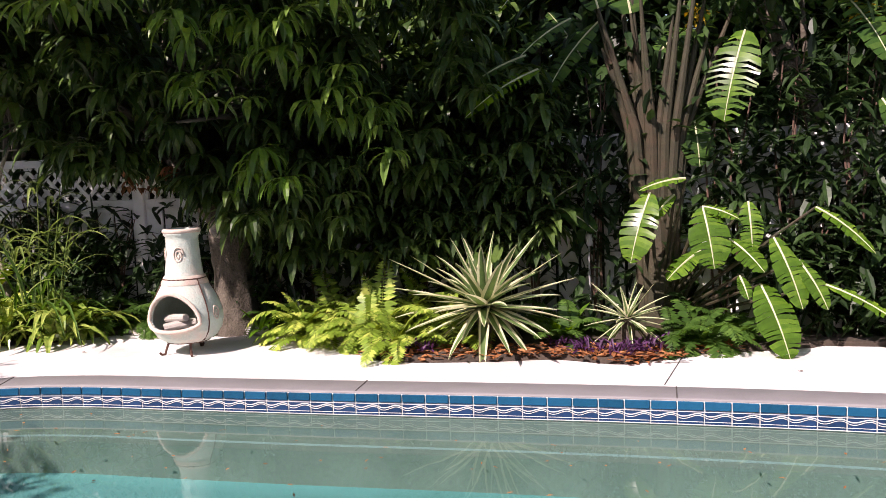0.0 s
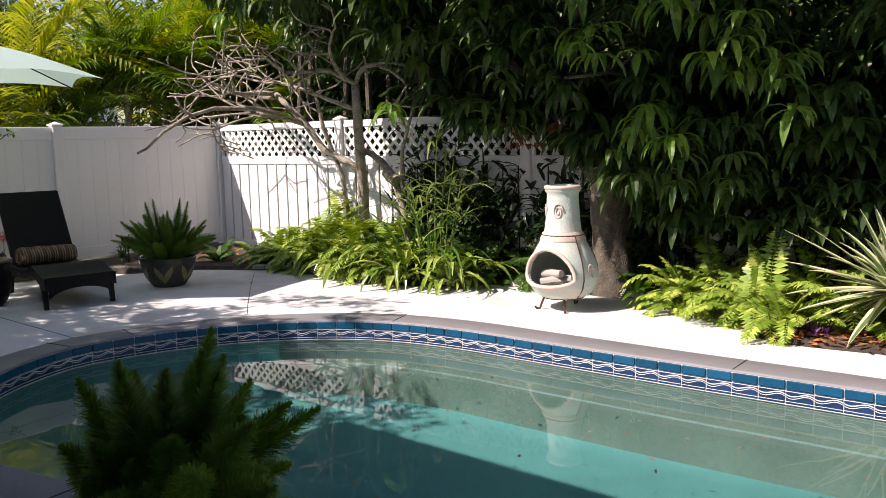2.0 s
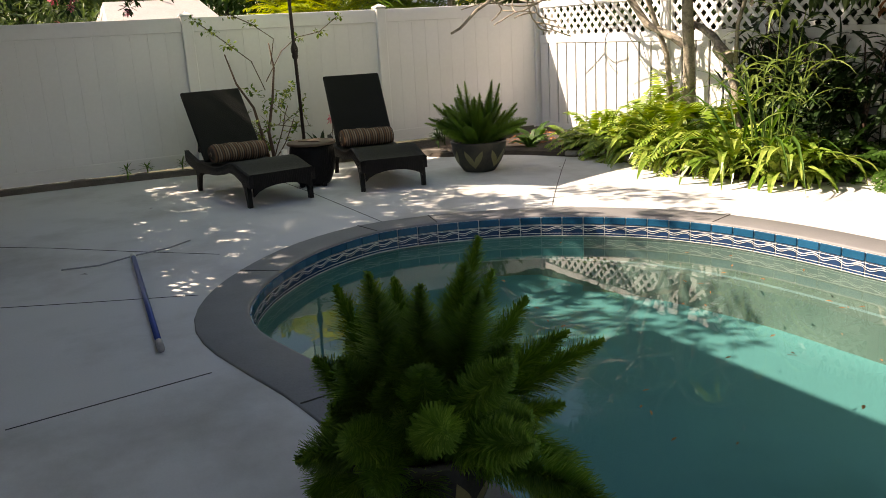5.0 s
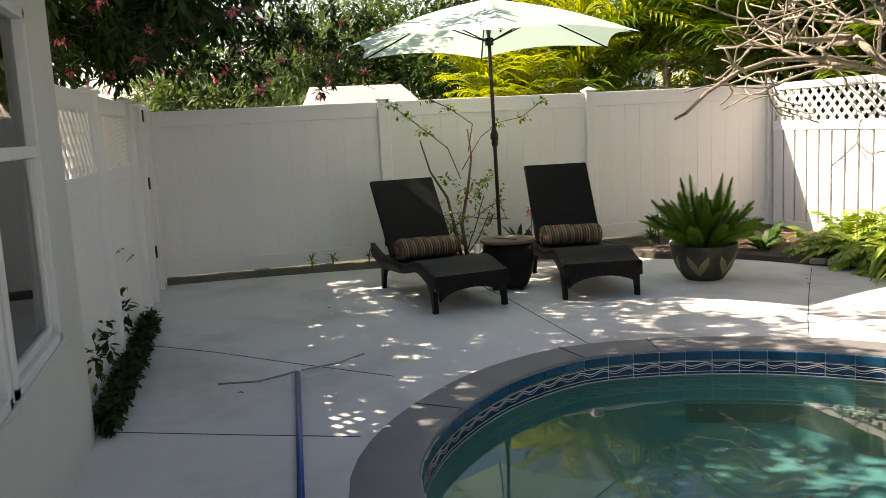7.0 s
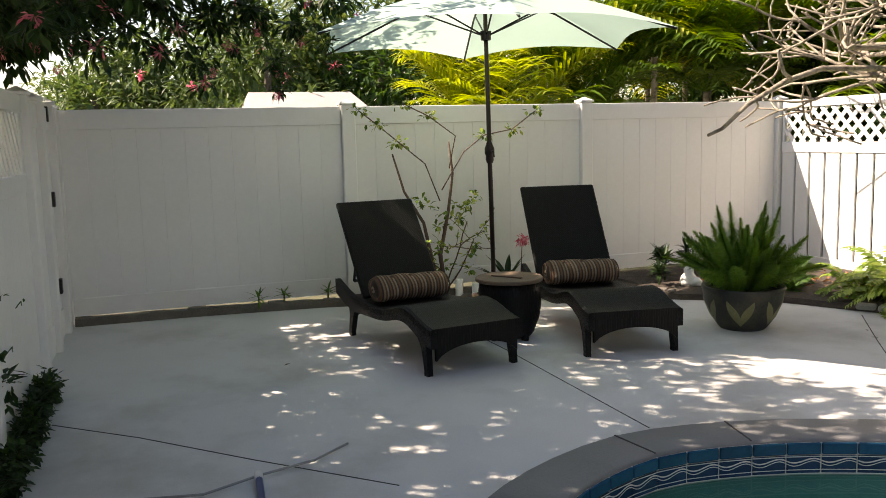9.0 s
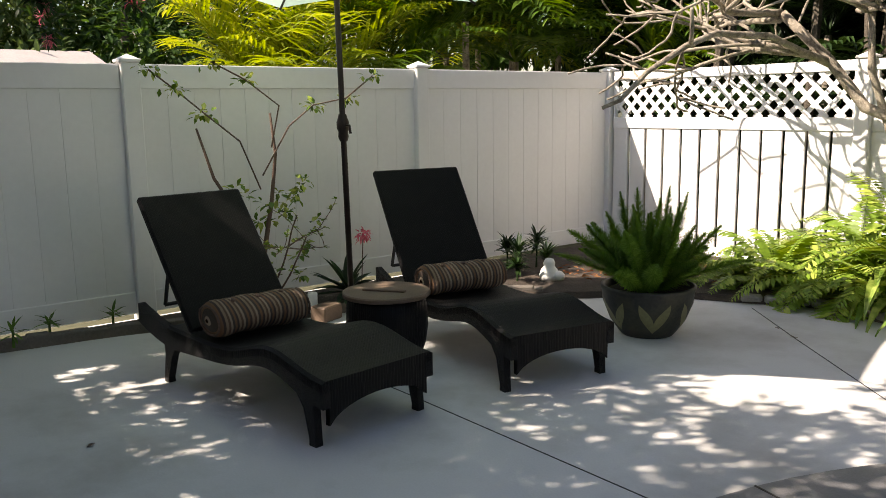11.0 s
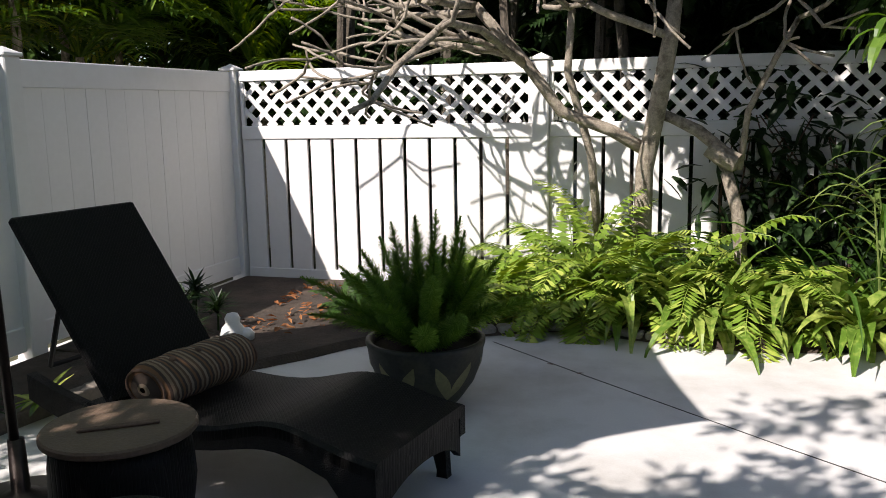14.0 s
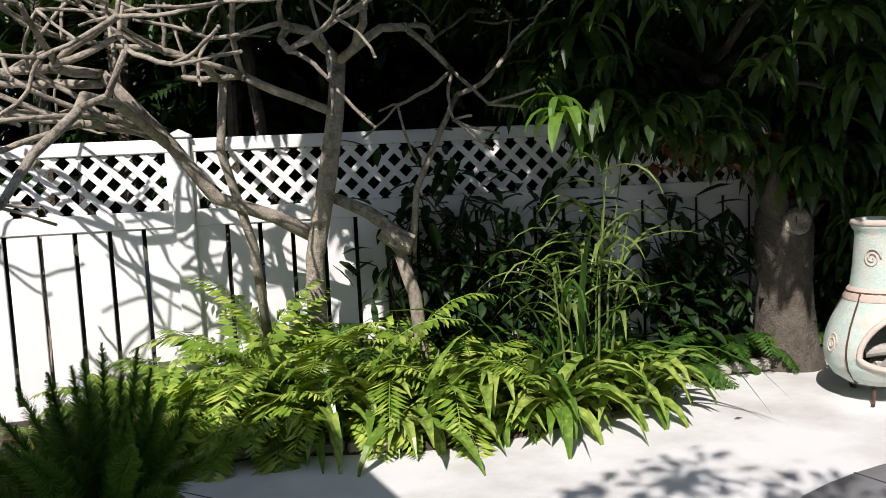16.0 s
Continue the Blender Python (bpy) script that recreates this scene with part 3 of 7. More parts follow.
# ---- fences ----
def post(parent, x, y, h=1.84, w=0.13, m=None):
    s = Shape().soft_box((x - w / 2, y - w / 2, -0.02), (x + w / 2, y + w / 2, h), 0.008)
    s.soft_box((x - w / 2 - 0.012, y - w / 2 - 0.012, h), (x + w / 2 + 0.012, y + w / 2 + 0.012, h + 0.025), 0.006)
    q = w / 2 + 0.002
    s.add([(x - q, y - q, h + 0.024), (x + q, y - q, h + 0.024), (x + q, y + q, h + 0.024), (x - q, y + q, h + 0.024), (x, y, h + 0.06)],
          [(0, 1, 4), (1, 2, 4), (2, 3, 4), (3, 0, 4)])
    return part("post", s, VINYL, parent)


def solid_panel(parent, length, m, boards=12):
    """A privacy panel along local x: rails above and below, boards between."""
    part("top_rail", Shape().soft_box((0, -0.025, 1.66), (length, 0.025, 1.83), 0.006), VINYL, parent, m=m)
    part("bottom_rail", Shape().soft_box((0, -0.025, 0.06), (length, 0.025, 0.22), 0.006), VINYL, parent, m=m)
    w = length / boards
    me = Shape().soft_box((0.0004, -0.011, 0.2), (w - 0.0004, 0.011, 1.67), 0.0016).mesh("board", VINYL)
    for i in range(boards):
        part("board", me, None, parent, m=m @ Matrix.Translation((i * w, R(-0.0012, 0.0012), 0)))


def lattice(parent, x0, x1, z0, z1, m, pitch=0.108, slat=0.042):
    """Two layers of diagonal slats, clipped to the opening."""
    h = z1 - z0
    for layer, sgn in ((0.006, 1), (-0.006, -1)):
        c = x0 - h
        while c < x1:
            pts = []
            # the line x = c + u, z = z0 + u (or mirrored) for u from 0 to h
            u0, u1 = max(0, x0 - c), min(h, x1 - c)
            if u1 - u0 > 0.02:
                xs = [(c + u0, u0), (c + u1, u1)]
                zs = [z0 + u if sgn > 0 else z1 - u for _, u in xs]
                a, b = Vector((xs[0][0], 0, zs[0])), Vector((xs[1][0], 0, zs[1]))
                d = (b - a).normalized()
                o = Vector((-d.z, 0, d.x)) * slat / 2
                vs = []
                for y in (layer - 0.0055, layer + 0.0055):
                    vs += [p + Vector((0, y, 0)) for p in (a - o, b - o, b + o, a + o)]
                sh = Shape().add(vs, [(0, 1, 2, 3), (7, 6, 5, 4), (0, 4, 5, 1), (1, 5, 6, 2), (2, 6, 7, 3), (3, 7, 4, 0)])
                part("slat", sh, VINYL, parent, m=m)
            c += pitch * math.sqrt(2)


def lattice_panel(parent, length, m, pitch=0.2165, gap=0.028, first=0.1):
    part("top_rail", Shape().soft_box((0, -0.025, 1.745), (length, 0.025, 1.835), 0.006), VINYL, parent, m=m)
    part("middle_rail", Shape().soft_box((0, -0.025, 1.25), (length, 0.025, 1.365), 0.006), VINYL, parent, m=m)
    part("bottom_rail", Shape().soft_box((0, -0.02, 0.02), (length, 0.012, 0.12), 0.006), VINYL, parent, m=m)
    part("side_frame", Shape().soft_box((0, -0.018, 1.36), (0.035, 0.018, 1.75), 0.004), VINYL, parent, m=m)
    part("side_frame", Shape().soft_box((length - 0.035, -0.018, 1.36), (length, 0.018, 1.75), 0.004), VINYL, parent, m=m)
    lattice(parent, 0.03, length - 0.03, 1.362, 1.748, m)
    x = 0.0
    while x < length - 0.01:
        w = min(pitch - gap, length - x)
        part("board", Shape().soft_box((x, -0.012, 0.03), (x + w, 0.012, 1.26), 0.003), VINYL, parent, m=m @ Matrix.Translation((0, R(-0.002, 0.002), 0)))
        x += pitch


FACING_EAST = Matrix.Rotation(radians(-90), 4, "Z")
west = setting(thing("fence_west", "", ""), "white vinyl privacy fence with square capped posts", "fence")
YPOSTS = (0.0, -2.52, -5.05, -7.6)
for a, b in zip(YPOSTS, YPOSTS[1:]):
    solid_panel(west, a - b - 0.13, Matrix.Translation((-0.02, a - 0.065, 0)) @ FACING_EAST)
for y in YPOSTS:
    post(west, -0.02, y)
north = setting(thing("fence_north", "", ""), "white vinyl fence with a lattice top and gapped boards", "fence")
XPOSTS = (0.0, 2.705, 5.70, 8.6, 11.5, 14.4)
for a, b in zip(XPOSTS, XPOSTS[1:]):
    lattice_panel(north, b - a - 0.13, Matrix.Translation((a + 0.065, 0.0, 0)))
for x in XPOSTS[1:]:
    post(north, x, 0.0)
south = setting(thing("fence_south", "", ""), "white vinyl side fence with lattice tops", "fence")
SPOSTS = (0.32, 1.0, 1.75, 3.55, 4.86)


def south_line(x):
    return -7.595 - 0.03 * x


for i, (a, b) in enumerate(zip(SPOSTS, SPOSTS[1:])):
    m = Matrix.Translation((a + 0.065, south_line(a + 0.065), 0)) @ Matrix.Rotation(math.atan(-0.03), 4, "Z")
    ln = b - a - 0.13
    if i < 2:
        solid_panel(south, ln, m, 6)
        # Added strip that keeps sun from leaking under the panel.
        part("kick_board", Shape().soft_box((0, -0.02, -0.02), (ln, 0.02, 0.062), 0.004), VINYL, south, m=m)
    else:
        part("top_rail", Shape().soft_box((0, -0.025, 1.74), (ln, 0.025, 1.86), 0.006), VINYL, south, m=m)
        part("middle_rail", Shape().soft_box((0, -0.025, 1.24), (ln, 0.025, 1.36), 0.006), VINYL, south, m=m)
        lattice(south, 0.10, ln - 0.10, 1.355, 1.745, m, 0.095, 0.04)
        for xa in (0.0, ln - 0.10):
            part("side_frame", Shape().soft_box((xa, -0.02, 1.35), (xa + 0.11, 0.02, 1.75), 0.004), VINYL, south, m=m)
        w = ln / 7
        for k in range(7):
            part("board", Shape().soft_box((k * w + 0.0005, -0.012, -0.02), ((k + 1) * w - 0.0005, 0.012, 1.25), 0.002), VINYL, south, m=m)
for x in SPOSTS:
    post(south, x, south_line(x), 1.86) if x < 4.5 else None
for z in (0.35, 1.05, 1.72):
    part("hinge", Shape().soft_box((0.42, -7.60, z), (0.50, -7.572, z + 0.12), 0.004), BLACK, south, "black gate hinge")
# filler fence south-west corner, a strip added to block sun beside the house, and the closing walls out of sight
s = Shape().soft_box((-0.02, -7.70, -0.02), (0.30, -7.58, 1.83), 0.006).soft_box((4.79, -7.85, -0.02), (4.848, -7.70, 1.86), 0.006)
part("filler_board", s, VINYL, south)
setting(part("wall_east", Shape().box((17.3, -12, -0.1), (17.45, 0.3, 1.9)), VINYL), "plain white boundary wall", "wall")
setting(part("wall_north_end", Shape().box((14.4, 0.0, -0.1), (17.3, 0.08, 1.85)), VINYL), "plain white boundary wall", "wall")

# kerb strip along the west fence
s = Shape()
line = spline([(0.10, -7.52), (0.13, -6.6), (0.20, -5.9), (0.28, -5.3), (0.42, -4.9), (0.62, -4.4), (0.72, -3.9), (0.80, -3.3), (0.98, -2.75), (1.35, -2.35)], 5, False)
for a, b in zip(line, line[1:]):
    d = (b - a).normalized()
    m = Matrix.Translation((*a, 0)) @ Matrix.Rotation(math.atan2(d.y, d.x), 4, "Z")
    s.soft_box((-0.004, -0.05, -0.01), ((b - a).length + 0.004, 0.05 + R(-0.006, 0.006), R(0.066, 0.082)), 0.006, m=m)
setting(part("kerb", s, KERB), "low rough concrete kerb along the white fence", "kerb")

# ---- house wall with windows, closing the south side ----
house = setting(thing("house", "", ""), "white stucco house wall with white framed windows", "house")
HY = -7.69


def wall_with_openings(name, x0, x1, z0, z1, y, holes, thick=0.16):
    s = Shape()
    loops = [[(a, c), (b, c), (b, d), (a, d)] for a, b, c, d in [(x0, x1, z0, z1), *holes]]
    vs, fs = sheet(loops[0], loops[1:], 0)
    s.add([(p[0], y, p[1]) for p in vs], fs)
    s.add([(p[0], y - thick, p[1]) for p in vs], [tuple(reversed(q)) for q in fs])
    for lp in loops:
        s.add([(p[0], yy, p[1]) for p in lp for yy in (y, y - thick)], [(2 * i, 2 * i + 1, (2 * i + 3) % 8, (2 * i + 2) % 8) for i in range(4)])
    return part(name, s, STUCCO, house)


WINS = [(5.50, 6.42, 0.69, 2.12), (6.50, 7.60, 0.69, 2.12)]
wall_with_openings("wall", 4.85, 8.3, -0.1, 2.75, HY, WINS)
for x0, x1, z0, z1 in WINS:
    win = part("window", Shape(), TRIM, house)
    fr = Shape()
    f = 0.042
    for a, b in (((x0, HY - 0.08, z0), (x0 + f, HY + 0.012, z1)), ((x1 - f, HY - 0.08, z0), (x1, HY + 0.012, z1)),
                 ((x0, HY - 0.08, z0), (x1, HY + 0.012, z0 + f)), ((x0, HY - 0.08, z1 - f), (x1, HY + 0.012, z1)),
                 ((x0 + f, HY - 0.06, 1.50), (x1 - f, HY + 0.004, 1.55))):
        fr.soft_box(a, b, 0.004)
    part("window_frame", fr, TRIM, win)
    sash = Shape()
    for a, b in (((x0 + f, HY - 0.05, z0 + f), (x0 + f + 0.03, HY - 0.015, 1.50)), ((x1 - f - 0.03, HY - 0.05, z0 + f), (x1 - f, HY - 0.015, 1.50)),
                 ((x0 + f, HY - 0.05, z0 + f), (x1 - f, HY - 0.015, z0 + f + 0.035))):
        sash.soft_box(a, b, 0.004)
    part("sash", sash, TRIM, win)
    part("window_sill", Shape().soft_box((x0 - 0.05, HY - 0.02, z0 - 0.045), (x1 + 0.05, HY + 0.022, z0), 0.006), STUCCO, win)
    for za, zb in ((z0 + f, 1.50), (1.55, z1 - f)):
        pn = part("pane", Shape().box((x0 + f, HY - 0.040, za), (x1 - f, HY - 0.034, zb)), GLASS, win)
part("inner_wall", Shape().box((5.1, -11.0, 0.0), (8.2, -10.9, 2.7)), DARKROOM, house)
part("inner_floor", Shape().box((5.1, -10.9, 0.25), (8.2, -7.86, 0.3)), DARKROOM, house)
part("side_wall", Shape().box((4.85, -11.0, -0.1), (4.96, -7.85, 2.75)), STUCCO, house)
part("end_wall", Shape().box((8.2, -11.0, -0.1), (8.3, -7.85, 2.75)), STUCCO, house)
part("back_wall", Shape().box((8.3, -10.2, -0.1), (17.3, -10.05, 2.75)), STUCCO, house)
part("roof", Shape().soft_box((4.60, -12.0, 2.75), (17.4, -6.6, 2.92), 0.02), STUCCO, house, "flat white patio roof")


# ---- loungers, pillows, table, umbrella ----
def facing(x, y, back, z=0.0):
    """A pose whose local +x points along back, from the front edge."""
    return Matrix.Translation((x, y, z)) @ Matrix.Rotation(math.atan2(back[1], back[0]), 4, "Z")


def lounger(m, label, lean=53, tall=0.86, hinge=1.17):
    t = thing("sun_lounger", label, "sun lounger", m, "pair of sun loungers")
    half = 0.34

    def top(x):
        return 0.315 + 0.085 * math.exp(-((x - 0.42) / 0.26) ** 2) + 0.03 * max(0, (x - 0.9))
    xs = [i * 0.05 for i in range(0, 29)]
    s = Shape()
    for x in xs:
        z = top(x)
        s.v += [(x, -half, z - 0.012), (x, -half + 0.02, z), (x, half - 0.02, z), (x, half, z - 0.012), (x, half, z - 0.05), (x, -half, z - 0.05)]
    for i in range(len(xs) - 1):
        for j in range(6):
            a, b = i * 6 + j, i * 6 + (j + 1) % 6
            s.f.append((a, b, b + 6, a + 6))
            s.k.append(0)
    s.f += [(5, 4, 3, 2, 1, 0), tuple(range((len(xs) - 1) * 6, len(xs) * 6))]
    s.k += [0, 0]
    part("seat", s, WICKER, t)
    for y in (-half, half - 0.045):
        s = Shape()
        pts = [i * 0.06 for i in range(0, 30)]
        vs = []
        for x in pts:
            hi = top(min(x, 1.3)) + (0.0 if x < 1.3 else 0.10 * ((x - 1.3) / 0.45) ** 1.5) - 0.013
            depth = 0.095 + 0.02 * math.cos(x * 4)
            for yy in (y, y + 0.045):
                vs += [(x, yy, hi - depth), (x, yy, hi)]
        fs = []
        for i in range(len(pts) - 1):
            a, b = i * 4, (i + 1) * 4
            fs += [(a, b, b + 1, a + 1), (a + 3, b + 3, b + 2, a + 2), (a + 1, b + 1, b + 3, a + 3), (a, a + 2, b + 2, b)]
        fs += [(0, 1, 3, 2), (len(vs) - 4, len(vs) - 2, len(vs) - 1, len(vs) - 3)]
        s.add(vs, fs)
        part("side_rail", s, WICKEREDGE, t)
        for x0, lx in ((0.10, -0.01), (1.42, 0.03)):
            hi = top(min(x0, 1.3)) - 0.06
            s = Shape()
            vs = []
            for z, w, dx in ((hi, 0.17, 0.05 if x0 < 1 else -0.05), (hi * 0.62, 0.075, 0.012 if x0 < 1 else -0.012), (0.03, 0.045, lx), (0.0, 0.05, lx)):
                vs += [(x0 + dx - w / 2, y + 0.002, z), (x0 + dx + w / 2, y + 0.002, z), (x0 + dx + w / 2, y + 0.043, z), (x0 + dx - w / 2, y + 0.043, z)]
            fs = [(3, 2, 1, 0), (12, 13, 14, 15)]
            for i in range(3):
                for j in range(4):
                    fs.append((i * 4 + j, i * 4 + (j + 1) % 4, (i + 1) * 4 + (j + 1) % 4, (i + 1) * 4 + j))
            s.add([(p[0], p[1], p[2]) for p in reversed(vs)], fs)
            part("leg", s, WICKEREDGE, t)
    # arched end skirts between the legs
    for x, drop in ((0.004, 0.20), (1.40, 0.14)):
        s, vs = Shape(), []
        for i in range(17):
            u = -half + 0.04 + (2 * half - 0.08) * i / 16
            zt = top(min(x, 1.3)) - 0.045
            zb = zt - drop + (drop - 0.075) * math.sqrt(max(0, 1 - (u / (half - 0.03)) ** 2))
            vs += [(x, u, zb), (x, u, zt), (x + 0.03, u, zb), (x + 0.03, u, zt)]
        fs = []
        for i in range(16):
            a, b = 4 * i, 4 * i + 4
            fs += [(a, a + 1, b + 1, b), (a + 2, b + 2, b + 3, a + 3), (a, b, b + 2, a + 2)]
        s.add(vs, fs)
        part("end_skirt", s, WICKER, t)
    c, sn = math.cos(radians(lean)), math.sin(radians(lean))
    s = Shape().soft_box((0, -half + 0.012, -0.02), (tall, half - 0.012, 0.02), 0.012)
    back = part("backrest", s, WICKER, t, m=Matrix.Translation((hinge, 0, top(1.2) + 0.01)) @ Matrix.Rotation(-radians(lean), 4, "Y"))
    s = Shape().tube([(0.6, -0.2, -0.03), (0.35, -0.2, -0.38)], 0.012, 6).tube([(0.6, 0.2, -0.03), (0.35, 0.2, -0.38)], 0.012, 6).tube([(0.35, -0.2, -0.38), (0.35, 0.2, -0.38)], 0.012, 6)
    part("support_bar", s, BLACK, back)
    return t


def pillow(m, label):
    t = thing("bolster_pillow", label, "pillow", m, "striped pillows")
    s = Shape()
    rings = 22
    prof = []
    for i in range(rings + 1):
        u = i / rings
        r = 0.105 * min(1, (math.sin(math.pi * min(max(u, 0.0), 1.0)) * 6) ** 0.45) if 0 < u < 1 else 0.012
        prof.append((r, (u - 0.5) * 0.60))
    nn = 20
    vs, fs = [], []
    for i, (r, x) in enumerate(prof):
        for j in range(nn):
            a = 2 * math.pi * j / nn
            k = 1 + 0.05 * math.sin(3 * a + x * 9) + 0.03 * math.sin(31 * x)
            vs.append((x, r * k * math.cos(a) * 1.15, r * k * math.sin(a) * 0.86))
    for i in range(rings):
        for j in range(nn):
            fs.append((i * nn + j, i * nn + (j + 1) % nn, (i + 1) * nn + (j + 1) % nn, (i + 1) * nn + j))
    s.add(vs, fs)
    part("cover", s, PILLOW, t, smooth=True)
    for sx in (-1, 1):
        part("piping", Shape().tube([(sx * 0.285, 0.10 * math.cos(q * math.pi / 8), 0.075 * math.sin(q * math.pi / 8)) for q in range(17)], 0.006, 6), TWIG, t)
    for x in (-0.15, 0.0, 0.15):
        part("button", Shape().lathe([(0.0, 0.012), (0.012, 0.008), (0.016, 0.0)], 10), TWIG, t, m=Matrix.Translation((x, 0, 0.09)))
    return t


B1, B2 = (-0.993, -0.118), (-0.984, 0.179)
L1 = facing(2.90, -4.96, B1)
L2 = facing(3.00, -3.835, B2)
lounger(L1, "black woven wicker sun lounger with raised back and a striped pillow")
lounger(L2, "black woven wicker sun lounger with raised back beside the large pot", 55, 0.90, 1.26)
pillow(L1 @ Matrix.Translation((1.00, 0.02, 0.425)) @ Matrix.Rotation(radians(90), 4, "Z") @ Matrix.Rotation(radians(-14), 4, "X"), "brown and tan striped bolster pillow on the wicker lounger")
pillow(L2 @ Matrix.Translation((1.09, 0.02, 0.425)) @ Matrix.Rotation(radians(92), 4, "Z") @ Matrix.Rotation(radians(-14), 4, "X"), "brown and tan striped bolster pillow on the second lounger")

tab = thing("side_table", "dark woven drum side table with a round wooden top", "side table", pose(2.10, -4.37, 0))
s = Shape().lathe([(0.0, 0.02), (0.16, 0.02), (0.185, 0.05), (0.225, 0.16), (0.24, 0.26), (0.235, 0.36), (0.225, 0.435), (0.0, 0.435)], 40)
part("drum", s, WICKER, tab, smooth=True)
s = Shape().lathe([(0.0, 0.436), (0.25, 0.436), (0.256, 0.442), (0.256, 0.458), (0.250, 0.465), (0.0, 0.465)], 40)
part("tabletop", s, WOODTOP, tab, "round weathered wooden top")
for a in (0.3, 1.9, 3.5, 5.1):
    part("foot", Shape().soft_box((-0.025, -0.02, 0), (0.025, 0.02, 0.05), 0.006), WICKEREDGE, tab, m=Matrix.Translation((0.17 * math.cos(a), 0.17 * math.sin(a), 0)) @ Matrix.Rotation(a, 4, "Z"))
stick = thing("incense_tray", "thin dark wooden strip lying on the table top", "tray", pose(2.12, -4.40, 0.465, 0, 0, 35))
part("strip", Shape().soft_box((-0.13, -0.014, 0), (0.13, 0.014, 0.01), 0.003), TWIG, stick)

PX, PY = 1.52, -4.24
umb = thing("patio_umbrella", "pale green market umbrella, open, on a dark bronze pole", "umbrella", pose(PX, PY, 0))
part("base", Shape().lathe([(0.0, 0.0), (0.24, 0.0), (0.25, 0.02), (0.24, 0.05), (0.08, 0.08), (0.035, 0.10), (0.03, 0.30), (0.0, 0.30)], 28), BRONZE, umb, smooth=True)
RIMZ, APEX, UR = 2.27, 2.72, 1.5


def on_pole(z):
    return Vector((-0.045 * z / 2.3, -0.015 * z / 2.3, z))


part("pole", Shape().tube([on_pole(0.08), on_pole(1.35), on_pole(2.70)], [0.019, 0.019, 0.017], 14), BRONZE, umb, smooth=True)
s = Shape()
for z, r0 in ((1.30, 0.024), (1.33, 0.034), (1.36, 0.030), (1.38, 0.040), (1.42, 0.040), (1.45, 0.028), (1.47, 0.024)):
    s.v += [tuple(on_pole(z) + Vector((r0 * math.cos(a * math.pi / 8), r0 * math.sin(a * math.pi / 8), 0))) for a in range(16)]
for i in range(6):
    for j in range(16):
        s.f.append((i * 16 + j, i * 16 + (j + 1) % 16, (i + 1) * 16 + (j + 1) % 16, (i + 1) * 16 + j))
        s.k.append(0)
collar = part("crank_collar", s, BRONZE, umb, smooth=True)
part("crank", Shape().tube([on_pole(1.40) + Vector((0.035, 0, 0)), on_pole(1.40) + Vector((0.075, 0, 0)), on_pole(1.35) + Vector((0.085, 0, 0))], 0.008, 8), BRONZE, collar)
centre = on_pole(2.4).xy
tips = [Vector((centre.x + UR * math.cos(radians(-15 + 60 * k)), centre.y + UR * math.sin(radians(-15 + 60 * k)), RIMZ)) for k in range(6)]
apex = Vector((centre.x, centre.y, APEX))


def canopy_point(k, u, w):
    """u from apex to rim, w from one rib to the next."""
    a, b = tips[k], tips[(k + 1) % 6]
    rim = a.lerp(b, w)
    sag = math.sin(math.pi * w)
    rim = rim + (apex - rim) * 0.055 * sag
    rim.z += 0.035 * sag
    p = apex.lerp(rim, u)
    p.z += 0.05 * math.sin(math.pi * u) * (1 - 0.9 * sag)
    return p


for k in range(6):
    s = Shape()
    nu, nw = 8, 8
    for i in range(nu + 1):
        for j in range(nw + 1):
            s.v.append(tuple(canopy_point(k, max(0.02, i / nu), j / nw)))
    for i in range(nu):
        for j in range(nw):
            a = i * (nw + 1) + j
            s.f.append((a, a + 1, a + nw + 2, a + nw + 1))
            s.k.append(0)
    part("canopy_panel", s, CANVAS, umb, "pale sea-green canvas panel" if k == 0 else "", smooth=True)
    rib = Shape().tube([apex + Vector((0, 0, -0.03)), canopy_point(k, 0.5, 0) + Vector((0, 0, -0.018)), canopy_point(k, 1, 0) + Vector((0, 0, -0.012))], 0.009, 6)
    rb = part("rib", rib, BLACK, umb)
    part("strut", Shape().tube([on_pole(2.32) + Vector((0.03 * math.cos(radians(-15 + 60 * k)), 0.03 * math.sin(radians(-15 + 60 * k)), 0)), canopy_point(k, 0.42, 0) + Vector((0, 0, -0.02))], 0.007, 6), BLACK, rb)
part("hub", Shape().tube([on_pole(2.28), on_pole(2.35)], [0.04, 0.045], 12), BLACK, umb)
part("finial", Shape().lathe([(0.03, 2.70), (0.035, 2.74), (0.02, 2.78), (0.028, 2.80), (0.0, 2.83)], 12, m=Matrix.Translation((centre.x, centre.y, 0))), BRONZE, umb)

# ---- chiminea ----
chm = thing("chiminea", "weathered pale clay chiminea with open mouth on sunny deck", "chiminea", pose(6.955, -1.285, 0, 0, 0, 0))
MOUTH = radians(-93)
prof = [(0.07, 0.105), (0.19, 0.115), (0.262, 0.16), (0.306, 0.23), (0.322, 0.31), (0.315, 0.38), (0.296, 0.45), (0.266, 0.52), (0.235, 0.575), (0.205, 0.63), (0.182, 0.68), (0.168, 0.72),
        (0.160, 0.78), (0.152, 0.85), (0.146, 0.95), (0.142, 1.03), (0.144, 1.06), (0.157, 1.075), (0.161, 1.09), (0.161, 1.115), (0.150, 1.13), (0.125, 1.13), (0.115, 1.09), (0.115, 0.80)]
heights = [0.105, 0.115] + [0.13 + 0.0148 * i for i in range(41)] + [z for r, z in prof[12:]]
upto = prof[:13]
